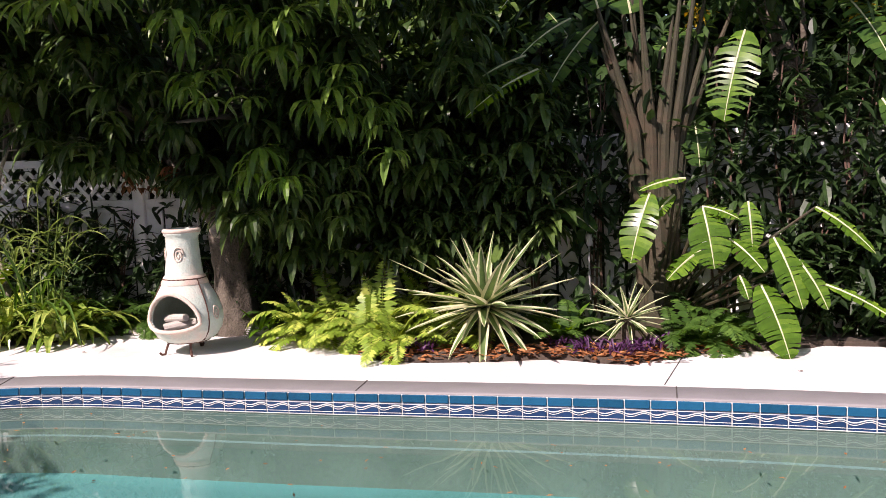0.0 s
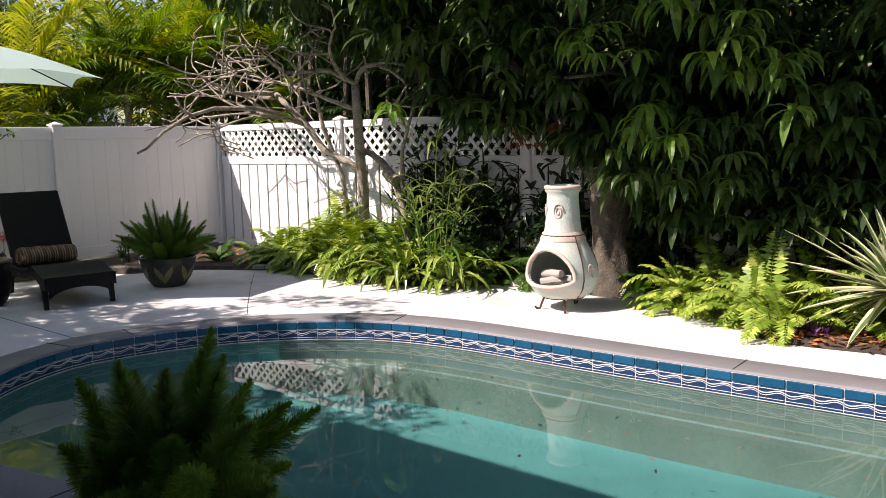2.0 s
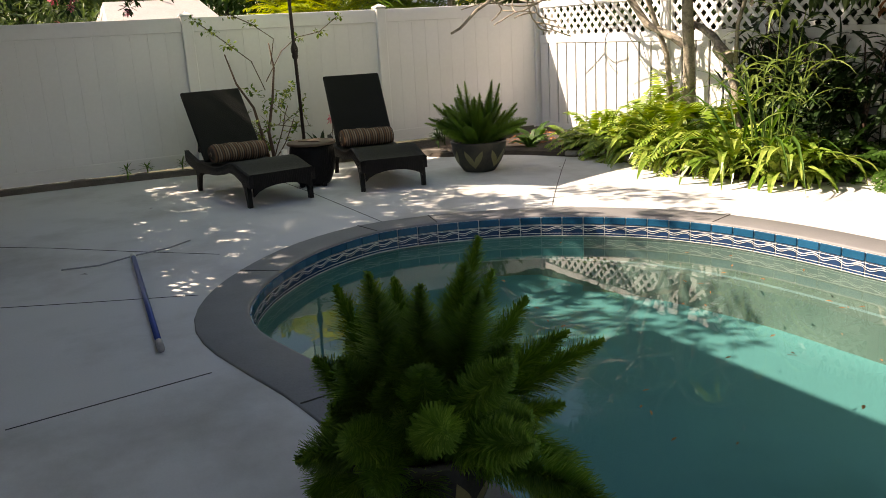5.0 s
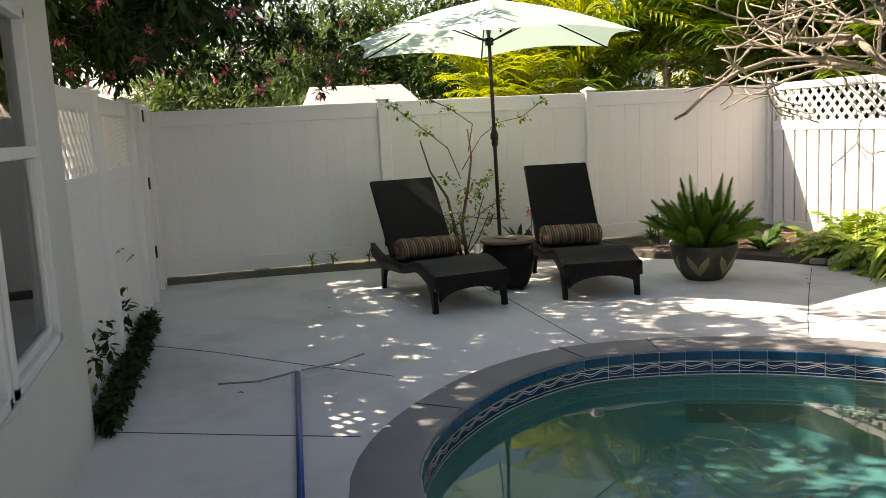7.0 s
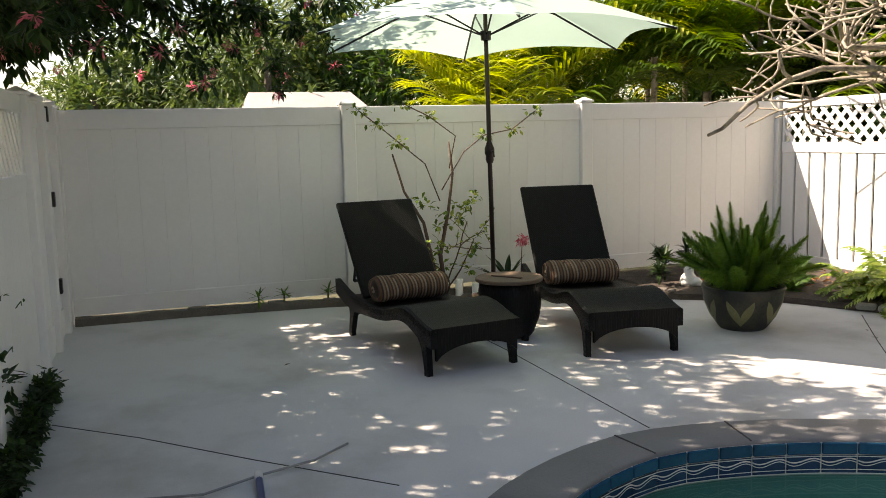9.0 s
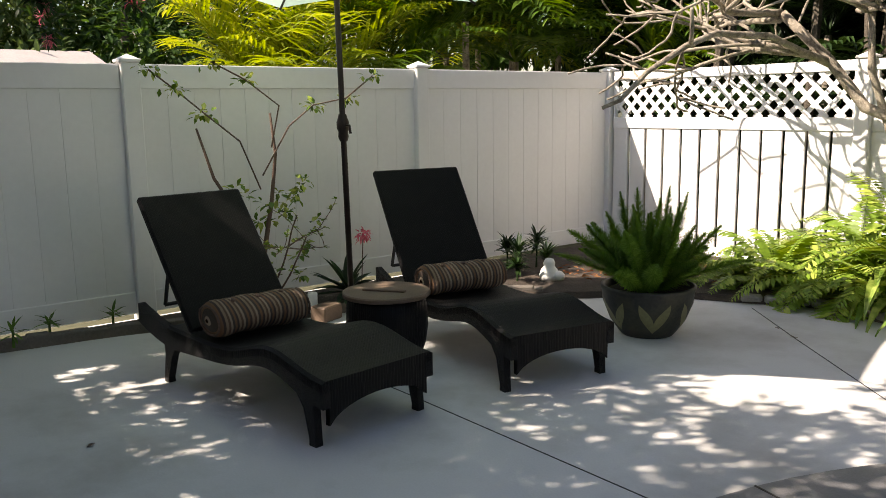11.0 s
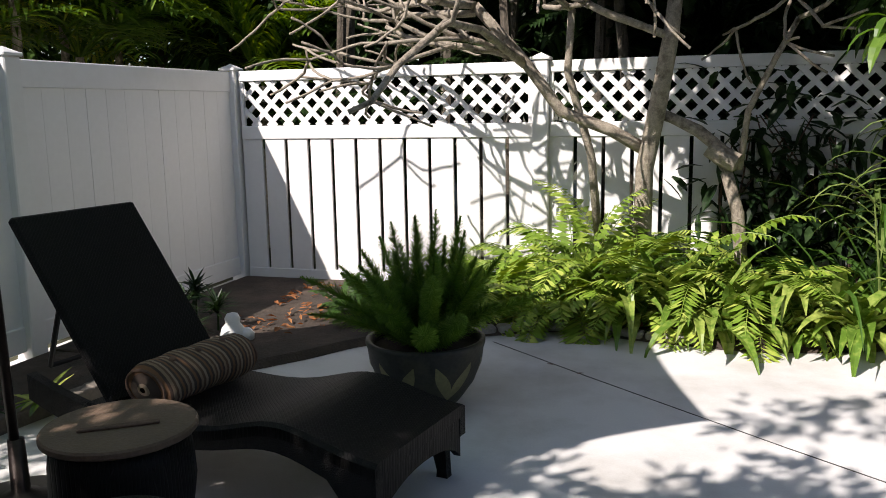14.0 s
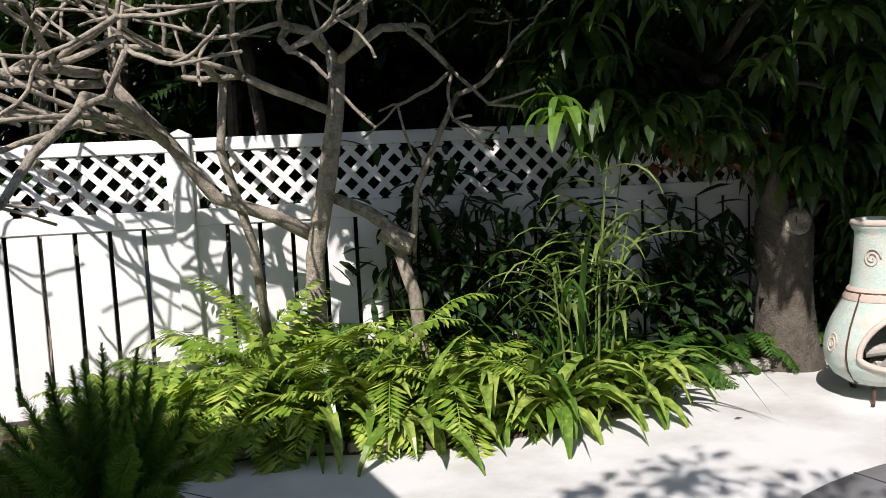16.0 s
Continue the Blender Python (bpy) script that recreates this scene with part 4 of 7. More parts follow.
prof = [(float(np.interp(z, [p[1] for p in upto], [p[0] for p in upto])), z) for z in heights[:43]] + prof[12:]
LOW = len(prof) - 12
s = Shape()
N = 112
for r, z in prof:
    for j in range(N):
        a = 2 * math.pi * j / N + MOUTH
        s.v.append((r * math.cos(a), r * math.sin(a), z))


def in_mouth(a, z):
    a = (a + math.pi) % (2 * math.pi) - math.pi
    u, w = a * 0.315 / 0.285, (z - 0.315) / (0.245 if z > 0.315 else 0.07)
    return u * u + w * w < 1


for i in range(len(prof) - 1):
    for j in range(N):
        if i < LOW and in_mouth(2 * math.pi * (j + 0.5) / N, (prof[i][1] + prof[i + 1][1]) / 2):
            continue
        s.f.append((i * N + j, i * N + (j + 1) % N, (i + 1) * N + (j + 1) % N, (i + 1) * N + j))
        s.k.append(0)
body = part("body", s, CLAY, chm, smooth=True)
sol = body.modifiers.new("thickness", "SOLIDIFY")
sol.thickness, sol.offset = 0.024, -1
arch = []
for i in range(33):
    q = 2 * math.pi * i / 32
    u, w = math.cos(q), math.sin(q)
    a, z = u * 0.295 / 0.315 + MOUTH, 0.315 + w * (0.255 if w > 0 else 0.075)
    rr = np.interp(z, [p[1] for p in prof[:LOW]], [p[0] for p in prof[:LOW]]) + 0.004
    arch.append((rr * math.cos(a), rr * math.sin(a), z))
part("mouth_rim", Shape().tube(arch, 0.019, 8, cap=False), CLAYCREAM, chm, "raised clay rim round the mouth", smooth=True)
part("lip", Shape().tube([(0.149 * math.cos(q * math.pi / 16), 0.149 * math.sin(q * math.pi / 16), 1.112) for q in range(33)], 0.022, 8, cap=False), CLAYCREAM, chm, "worn cream rim of the flue", smooth=True)
part("shoulder_band", Shape().lathe([(0.171, 0.715), (0.186, 0.70), (0.190, 0.68), (0.206, 0.655), (0.207, 0.635)], 48), CLAYCREAM, chm, "worn pinkish clay collar", smooth=True)
part("floor_ash", Shape().lathe([(0.0, 0.20), (0.22, 0.20)], 24), SOIL, chm)
for a, c, rad in ((0.5, (0.02, -0.15, 0.275), 0.042), (-0.4, (-0.03, -0.13, 0.335), 0.035), (0.1, (0.05, -0.05, 0.25), 0.035)):
    d = Vector((math.cos(a), math.sin(a), 0.12)) * 0.14
    lg = tagged(part("fire_log", Shape().tube([Vector(c) - d, Vector(c) - d * 0.2 + Vector((0, 0.004, 0.004)), Vector(c) + d], [rad, rad * 1.05, rad * 0.95], 10), STONE, m=pose(6.955, -1.285, 0)), "pale ashy log inside the chiminea", "log")
part("neck_band", Shape().tube([(0.186 * math.cos(q * math.pi / 12), 0.186 * math.sin(q * math.pi / 12), 0.685) for q in range(25)], 0.007, 6), RUST, chm, "rusty iron band")
for a in (-0.42, -2.8, 0.8, 2.2):
    pts = []
    for z in (0.69, 0.64, 0.57, 0.48, 0.38, 0.30, 0.22, 0.14, 0.11):
        rr = np.interp(z, [p[1] for p in prof[:LOW]], [p[0] for p in prof[:LOW]]) + 0.008
        pts.append((rr * math.cos(a), rr * math.sin(a), z))
    part("strap", Shape().tube(pts, 0.006, 6), RUST, chm)
part("stand_ring", Shape().tube([(0.19 * math.cos(q * math.pi / 12), 0.19 * math.sin(q * math.pi / 12), 0.118) for q in range(25)], 0.009, 6), RUST, chm)
for a in (-0.95, -2.35, 1.6):
    c, sn = math.cos(a), math.sin(a)
    part("leg", Shape().tube([(0.17 * c, 0.17 * sn, 0.125), (0.20 * c, 0.20 * sn, 0.06), (0.215 * c, 0.215 * sn, 0.012), (0.245 * c, 0.245 * sn, 0.010), (0.262 * c, 0.262 * sn, 0.03)], 0.011, 6), RUST, chm)
# relief scrolls on neck and body
for za, zb, a0, rr in ((0.80, 1.0, -1.3, 0.152), (0.82, 0.98, -2.5, 0.152), (0.28, 0.46, -0.1, 0.31), (0.28, 0.46, -3.2, 0.31)):
    pts = []
    for i in range(30):
        q = i / 29 * 4.2 * math.pi
        k = 0.05 * (1 - i / 34)
        zz = (za + zb) / 2 + (zb - za) * 0.8 * (1 - i / 34) * 0.5 * math.sin(q)
        r2 = (np.interp(zz, [p[1] for p in prof[:LOW]], [p[0] for p in prof[:LOW]]) if zz < 0.66 else rr) + 0.002
        a = a0 + k * math.cos(q) / r2
        pts.append((r2 * math.cos(a), r2 * math.sin(a), zz))
    part("relief", Shape().tube(pts, 0.006, 5), CLAYCREAM, chm, "raised flower scroll", smooth=True)


# ---- plants ----
def cluster(s, p, size, count, down=0.9, k=0, width=0.2, n=3, droop=1.4):
    """A whorl of long hanging leaves round a twig end."""
    a0 = R(0, 6.3)
    for i in range(count):
        a = a0 + i * 2.4 + R(-0.2, 0.2)
        el = R(-0.6, 0.45)
        way = Vector((math.cos(a) * math.cos(el), math.sin(a) * math.cos(el), math.sin(el)))
        ln = size * R(0.7, 1.2)
        s.leaf(p, way, (0, 0, 1), ln, ln * width, (droop * R(0.8, 1.4) + 0.9) * down, n, 0.3, "lance", k)


def wander(start, end, bend, n=6):
    a, b = Vector(start), Vector(end)
    o = Vector((R(-1, 1), R(-1, 1), R(-0.6, 0.6))) * bend
    return [a.lerp(b, i / n) + o * math.sin(math.pi * i / n) + Vector((R(-1, 1), R(-1, 1), R(-1, 1))) * bend * 0.12 * (0 < i < n) for i in range(n + 1)]


def limb(s, pts, r0, r1, n=8, k=0):
    m = len(pts) - 1
    s.tube(pts, [(r0 + (r1 - r0) * i / m) * R(0.94, 1.06) for i in range(m + 1)], n, k)


def plant(name, label, category, x, y, z=0.0, group=""):
    return thing(name, label, category, pose(x, y, z), group)


# garden beds
BED = [(0.06, -2.45), (0.7, -2.36), (1.25, -2.5), (1.6, -2.15), (1.9, -1.72), (2.5, -1.38), (3.05, -1.12), (3.7, -1.24), (4.3, -1.30), (4.85, -1.16), (5.3, -0.95), (5.75, -0.55),
       (6.4, -0.44), (7.1, -0.47), (7.8, -0.55), (8.3, -0.75), (8.65, -1.15), (8.95, -1.45), (9.7, -1.38), (10.3, -1.25), (10.85, -1.36), (11.25, -1.05), (11.75, -0.85), (12.4, -0.62), (14.3, -0.6), (14.3, -0.06), (0.06, -0.06)]
edge_line = spline(BED[1:-3], 5, False)
loop = [Vector(BED[0]), *edge_line, Vector(BED[-3]), Vector(BED[-2]), Vector(BED[-1])]
pts2 = [p for p in loop]
vs, fs = sheet(pts2, [], 0.045)
s = Shape().add(vs, fs)
nb = len(loop)
skirt = []
for i, p in enumerate(loop):
    d = loop[(i + 1) % nb] - loop[i - 1]
    out = Vector((d.y, -d.x)).normalized() * (0.06 if 0 < i < nb - 4 else 0)
    skirt.append((p.x + out.x, p.y + out.y, 0.003))
s.add([(p.x, p.y, 0.045) for p in loop] + skirt, [(i, (i + 1) % nb, nb + (i + 1) % nb, nb + i) for i in range(nb)])
setting(part("garden_bed", s, SOIL), "dark soil garden bed along the white fences", "garden bed")
# west strip of soil behind the kerb
s = Shape().add([(0.05, -7.5, 0.03), (0.10, -7.5, 0.03), (0.2, -5.9, 0.03), (0.42, -4.9, 0.03), (0.72, -3.9, 0.03), (0.95, -2.8, 0.03), (1.3, -2.4, 0.03), (0.05, -2.3, 0.03)], [tuple(range(8))])
setting(part("west_bed", s, SOIL), "strip of dark soil behind the kerb", "garden bed")
edging = setting(thing("bed_edging", "", ""), "row of low weathered edging stones", "edging")
run = even(edge_line[20:33], 0.17, False)
me = Shape().soft_box((-0.078, -0.045, 0), (0.078, 0.045, 0.075), 0.014).mesh("stone", STONE)
for a, b in zip(run, run[1:]):
    d = b - a
    part("stone", me, None, edging, m=Matrix.Translation(((a.x + b.x) / 2, (a.y + b.y) / 2, R(-0.02, 0.004))) @ Matrix.Rotation(math.atan2(d.y, d.x) + R(-0.08, 0.08), 4, "Z"))
run = even(edge_line[50:72], 0.34, False)
me = Shape().soft_box((-0.165, -0.05, 0), (0.165, 0.05, 0.085), 0.02).mesh("stone", STONE)
for a, b in zip(run, run[1:]):
    d = b - a
    part("stone", me, None, edging, m=Matrix.Translation(((a.x + b.x) / 2, (a.y + b.y) / 2, R(-0.02, 0.004))) @ Matrix.Rotation(math.atan2(d.y, d.x) + R(-0.08, 0.08), 4, "Z"))


def fern(x, y, size, count, material, label, spread=0.9, lean=(0, 0), z=0.04):
    t = plant("fern", label, "fern", x, y, z, "ferns")
    count = int(count * 0.75)
    for i in range(count):
        s = Shape()
        a = 6.283 * i / count + R(-0.3, 0.3)
        el = R(0.42, 1.18)
        way = Vector((math.cos(a) * math.cos(el) * spread + lean[0], math.sin(a) * math.cos(el) * spread + lean[1], math.sin(el)))
        ln = size * R(0.7, 1.15)
        s.frond((R(-0.05, 0.05), R(-0.05, 0.05), 0), way, ln, R(1.3, 2.4), int(16 + ln * 16), 0.03 + ln * 0.14, 0, 0.034)
        part("frond", s, material, t)
    return t


LIT = "sword fern coloured bright green for sun, arching over the bed edge"
SHADE = "sword fern in the bed with shade put into its deep green"
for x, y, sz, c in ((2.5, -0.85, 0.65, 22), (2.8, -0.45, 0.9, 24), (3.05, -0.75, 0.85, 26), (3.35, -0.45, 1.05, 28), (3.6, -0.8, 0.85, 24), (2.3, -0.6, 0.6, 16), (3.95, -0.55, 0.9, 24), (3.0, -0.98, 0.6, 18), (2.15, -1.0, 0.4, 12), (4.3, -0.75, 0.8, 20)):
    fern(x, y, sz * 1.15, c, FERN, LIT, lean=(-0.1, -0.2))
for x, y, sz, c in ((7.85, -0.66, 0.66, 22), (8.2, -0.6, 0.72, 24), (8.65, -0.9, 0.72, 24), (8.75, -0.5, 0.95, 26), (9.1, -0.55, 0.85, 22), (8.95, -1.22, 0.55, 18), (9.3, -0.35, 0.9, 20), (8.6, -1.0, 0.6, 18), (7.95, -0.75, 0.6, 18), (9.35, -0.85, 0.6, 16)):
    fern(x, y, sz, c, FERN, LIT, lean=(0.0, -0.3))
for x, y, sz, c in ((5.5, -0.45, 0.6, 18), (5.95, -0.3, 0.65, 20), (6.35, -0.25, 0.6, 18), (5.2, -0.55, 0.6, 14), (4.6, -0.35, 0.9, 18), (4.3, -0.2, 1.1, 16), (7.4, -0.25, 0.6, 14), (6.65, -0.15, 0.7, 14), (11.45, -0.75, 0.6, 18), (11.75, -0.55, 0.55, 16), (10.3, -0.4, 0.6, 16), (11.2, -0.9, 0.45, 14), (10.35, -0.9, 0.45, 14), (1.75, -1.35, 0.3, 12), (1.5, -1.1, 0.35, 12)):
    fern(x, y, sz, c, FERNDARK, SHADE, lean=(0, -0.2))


def strap_plant(x, y, size, count, width=0.072, droop=1.9, material=STRAP, z=0.04, rise=(0.55, 1.35), label="clump of glossy green strap leaves at the bed edge"):
    t = plant("strap_leaf_lily", label, "lily plant", x, y, z, "strap leaf lilies")
    for i in range(count):
        s = Shape()
        a = i * 2.4 + R(-0.3, 0.3)
        el = R(*rise)
        way = Vector((math.cos(a) * math.cos(el), math.sin(a) * math.cos(el), math.sin(el)))
        ln = size * R(0.65, 1.2)
        s.leaf((R(-0.03, 0.03), R(-0.03, 0.03), 0), way, (0, 0, 1), ln, width * R(0.8, 1.3), droop * R(0.6, 1.5), 6, 0.45, "strap")
        part("leaf", s, material, t)


for i in range(46):
    u = i / 45
    x = 3.45 + 2.0 * u + R(-0.1, 0.1)
    y = -1.25 + R(0.0, 0.45) + (0.12 if x > 4.95 else 0)
    strap_plant(x, y, R(0.48, 0.70), 11, 0.084, 2.9)
for x, y, sz in ((4.75, -0.95, 1.4), (5.05, -1.0, 1.3), (5.0, -0.75, 1.7)):
    strap_plant(x, y, sz, 6, 0.032, 2.4, FERNDARK, rise=(0.8, 1.4), label="tall reedy grass with long bent blades")
t = plant("tall_reed", "tall pale reed stems with drooping blades", "reed", 5.12, -1.0, 0.04)
for i in range(9):
    dx, dy = R(-0.16, 0.2), R(-0.1, 0.1)
    h = R(0.8, 1.6)
    part("stem", Shape().tube([(dx, dy, 0), (dx * 1.3, dy * 1.3, h * 0.5), (dx * 2 + R(-0.05, 0.05), dy * 2, h)], [0.009, 0.007, 0.004], 5), REED, t)
    for q in range(6):
        a = R(0, 6.3)
        blade = Shape().leaf((dx * 1.6, dy * 1.6, h * R(0.5, 1)), (math.cos(a), math.sin(a), R(0.3, 1.3)), (0, 0, 1), R(0.35, 0.75), 0.034, R(1.6, 3.4), 6, 0.4, "strap")
        part("blade", blade, REED, t)

# variegated agave and its smaller neighbour
def blade_mesh(length, width, droop, n=7):
    s = Shape().leaf((0, 0, 0), (1, 0, 0.02), (0, 0, 1), length, width, droop, n, 0.35, "blade", 0, 1)
    return s.mesh("leaf", [AGREEN, CREAM], True)


def rosette(name, label, x, y, z, size, count, width, low=-0.35):
    t = plant(name, label, "agave", x, y, 0.04)
    kinds = [blade_mesh(size * q, width * w, dr) for q, w, dr in ((1.0, 1.0, 0.15), (0.9, 1.1, 0.3), (1.08, 0.9, 0.05), (0.8, 1.0, 0.35))]
    part("core", Shape().lathe([(0.05, 0), (0.06, z * 0.5), (0.055, z), (0.0, z + 0.06)], 12), BARK, t)
    for i in range(count):
        u = (i + 0.5) / count
        el = math.asin(low + (1 - low) * u ** 0.9) if low + (1 - low) * u ** 0.9 < 1 else 1.5
        a = i * 2.39996 + R(-0.1, 0.1)
        m = Matrix.Translation((0, 0, z)) @ Matrix.Rotation(a, 4, "Z") @ Matrix.Rotation(-el + R(-0.06, 0.06), 4, "Y") @ Matrix.Rotation(R(-0.25, 0.25), 4, "X") @ Matrix.Scale(R(0.88, 1.08) * (0.8 + 0.2 * math.sin(math.pi * u)), 4) @ Matrix.Translation((0.03, 0, 0))
        part("leaf", kinds[i % 4], None, t, m=m)
    return t


rosette("agave", "large variegated agave with cream edged sword leaves in the bed", 9.66, -1.02, 0.34, 0.80, 60, 0.135, -0.75)
rosette("variegated_yucca", "small variegated yucca with drooping cream edged leaves", 10.86, -0.98, 0.24, 0.40, 30, 0.06, -0.85)

# bird of paradise: stems in a fan, large paddle leaves
bird = plant("bird_of_paradise", "giant bird of paradise with fanned stalks and glossy leaves", "bird of paradise", 11.1, -0.25, 0.04)


def paddle(base, tip, width, material, torn=0, up=(0, -0.4, 1), sag=0.06, label=""):
    """A broad leaf from base to tip with a sunk midrib; torn: how many splits reach the midrib."""
    a, b = Vector(base), Vector(tip)
    d = b - a
    side = d.cross(Vector(up)).normalized()
    nrm = side.cross(d).normalized()
    s = Shape()
    n = 16
    cuts = [set(rng.sample(range(2, n), min(torn, n - 3))) for _ in range(2)]

    def spine(t):
        return a + d * t + nrm * sag * d.length * 4 * t * (1 - t)

    def wid(t):
        return width / 2 * max(0.02, math.sin(math.pi * min(1, 0.04 + 0.96 * t)) ** 0.55)
    for g, sgn in enumerate((-1, 1)):
        for i in range(n):
            t0, t1 = i / n, (i + 1) / n
            gap = (0.35 if torn < 6 else 0.6) / n if (i + 1) in cuts[g] else 0
            hang = R(0.0, 0.25) if torn else 0.0
            row = []
            for t, tt in ((t0, t0), (t1, t1 - gap)):
                for w in (0, 0.5, 1):
                    p = spine(tt if w else t) + side * sgn * wid(tt) * w + nrm * (0.22 * wid(tt) * w * (1 - 0.7 * w)) - Vector((0, 0, hang * wid(tt) * w * w))
                    p += d * (0.10 * w * wid(tt) / d.length)
                    row.append(p)
            s.add(row, [(0, 1, 4, 3), (1, 2, 5, 4)] if sgn > 0 else [(3, 4, 1, 0), (4, 5, 2, 1)])
    ob = part("leaf", s, material, bird, label, True)
    ob.matrix_world = Matrix.Identity(4)
    ob.matrix_parent_inverse = Matrix.Identity(4)
    ob.matrix_local = bird.matrix_basis.inverted()
    rib = part("midrib", Shape().tube([spine(t / 6) + nrm * 0.003 for t in range(7)], [0.011, 0.010, 0.009, 0.007, 0.006, 0.004, 0.002], 5), CREAM, ob)
    return ob


# low leaves that lean out over the bed, placed from the camera's view, sunlight put into their green
LOW_A = [
    ((11.34, -0.7, 1.42), (10.96, -0.75, 1.33), 0.14, 0),
    ((11.05, -0.75, 1.31), (10.89, -0.95, 0.74), 0.28, 3),
    ((11.25, -0.6, 1.28), (11.05, -0.75, 1.06), 0.13, 1),
    ((11.47, -0.75, 1.18), (11.55, -0.95, 0.69), 0.3, 1),
    ((11.47, -0.7, 1.18), (11.75, -0.8, 1.08), 0.16, 2),
    ((11.84, -0.6, 1.21), (11.86, -0.75, 0.81), 0.18, 4),
    ((11.68, -0.75, 0.91), (11.93, -0.95, 0.66), 0.22, 0)]
LOW_B = [
    ((12.02, -0.75, 0.92), (12.21, -0.98, 0.37), 0.22, 1),
    ((11.91, -0.85, 0.55), (12.1, -1.12, 0.0), 0.3, 1),
    ((12.2, -0.8, 0.74), (12.4, -0.95, 0.36), 0.16, 1),
    ((12.4, -0.8, 0.54), (13.0, -0.95, 0.18), 0.13, 2),
    ((12.36, -0.6, 1.15), (12.78, -0.75, 0.78), 0.15, 1),
    ((11.75, -0.85, 0.62), (11.81, -0.95, 0.44), 0.1, 0),
    ((11.46, -0.6, 0.8), (11.18, -0.75, 0.57), 0.2, 0)]
HIGH = [
    ((10.17, -0.3, 1.22), (10.58, -0.45, 0.96), 0.26, 0),
    ((10.09, -0.4, 1.16), (10.61, -0.5, 1.47), 0.2, 3),
    ((11.82, -0.6, 2.61), (11.64, -0.8, 1.87), 0.42, 11),
    ((10.16, -0.9, 2.37), (9.57, -1.1, 1.99), 0.3, 8),
    ((10.41, -0.6, 2.81), (9.95, -0.8, 2.45), 0.3, 6),
    ((11.42, -0.2, 1.97), (11.47, -0.3, 1.51), 0.3, 4),
    ((9.85, -0.5, 1.47), (9.78, -0.6, 1.23), 0.12, 1),
    ((10.62, -0.3, 2.81), (10.17, -0.5, 2.19), 0.3, 5),
    ((12.6, -0.3, 2.9), (12.91, -0.6, 2.28), 0.34, 6),
    ((12.29, -0.5, 3.21), (12.69, -0.8, 2.78), 0.4, 6),
    ((12.89, -0.4, 2.01), (13.04, -0.6, 1.57), 0.2, 2),
    ((11.5, -0.6, 3.48), (12.23, -0.9, 3.03), 0.5, 7),
    ((10.53, -0.95, 3.49), (9.62, -1.1, 3.30), 0.28, 8),
    ((10.32, -0.95, 3.21), (9.88, -1.1, 2.83), 0.26, 8),
    ((10.06, -0.9, 2.49), (9.45, -1.1, 2.13), 0.16, 5),
    ((12.04, -0.5, 3.39), (12.5, -0.7, 3.44), 0.3, 6),
    ((11.81, -0.5, 3.24), (12.05, -0.7, 2.93), 0.22, 8)]
for base, tip, w, torn in LOW_A + LOW_B:
    paddle(base, tip, w * 1.12, PADDLE, torn + 2)
    o = bird.matrix_basis.translation
    end = Vector(base) - o
    part("stalk", Shape().tube([(0.1 * R(-1, 1), 0.05, 0.0), (end.x * 0.5, end.y * 0.4, end.z * 0.55), end], [0.022, 0.016, 0.011], 6), STEM, bird)
# The most torn leaves take the lit green, the rest the shaded copy.
for base, tip, w, torn in HIGH:
    paddle(base, tip, w, PADDLE if torn > 7 else PADDLEDARK, torn)
for i in range(19):
    u = i / 18 - 0.5
    top = Vector((u * 1.15 + R(-0.1, 0.1), R(-0.25, 0.2), R(2.2, 3.4)))
    st = Shape()
    pts = [Vector((u * 0.22, R(-0.05, 0.05), 0.0)), Vector((u * 0.30, 0, 0.9)), Vector((u * 0.5, top.y * 0.5, 1.8)), top]
    st.tube(pts, [0.060, 0.056, 0.044, 0.012], 8)
    part("stalk", st, STEM, bird)
    if i % 3 == 0:
        o = bird.matrix_basis.translation
        tp = o + top
        paddle(tp, tp + Vector((u * 0.9 + R(-0.3, 0.3), R(-0.6, 0.3), R(-0.1, 0.7))), 0.45, PADDLEDARK, 6)
part("trunk", Shape().tube([(0, 0.0, -0.05), (0.02, 0.0, 0.5), (0.0, 0.02, 1.0)], [0.15, 0.13, 0.10], 12), STEM, bird)

# mango tree
mango = plant("mango_tree", "big mango tree with dark hanging leaf whorls and a knotted trunk", "tree", 6.93, -0.32, 0.03)
s = Shape()
rings, around = 46, 44
for i in range(rings + 1):
    z = -0.05 + 1.3 * i / rings
    rad = float(np.interp(z, (-0.05, 0.12, 0.35, 0.6, 0.95, 1.1, 1.2, 1.25), (0.285, 0.235, 0.205, 0.19, 0.205, 0.185, 0.12, 0.02)))
    for j in range(around):
        a = 2 * math.pi * j / around
        ridge = noise.noise(Vector((math.cos(a) * 4.5, math.sin(a) * 4.5, z * 3.2))) * 0.020 + noise.noise(Vector((math.cos(a) * 15, math.sin(a) * 15, z * 9))) * 0.010
        s.v.append(((rad + ridge) * math.cos(a) - 0.02 * min(z, 1), (rad + ridge) * math.sin(a) - 0.01, z))
for i in range(rings):
    for j in range(around):
        s.f.append((i * around + j, i * around + (j + 1) % around, (i + 1) * around + (j + 1) % around, (i + 1) * around + j))
        s.k.append(0)
for end, r in (((-0.75, -0.25, 2.1), 0.11), ((0.8, -0.2, 2.2), 0.10), ((0.1, 0.3, 2.6), 0.14), ((-0.42, -0.32, 1.75), 0.10), ((0.55, -0.28, 1.75), 0.085), ((-0.5, -0.1, 1.6), 0.07)):
    limb(s, wander((-0.02, 0.0, 0.98), end, 0.10), r, r * 0.6, 10)
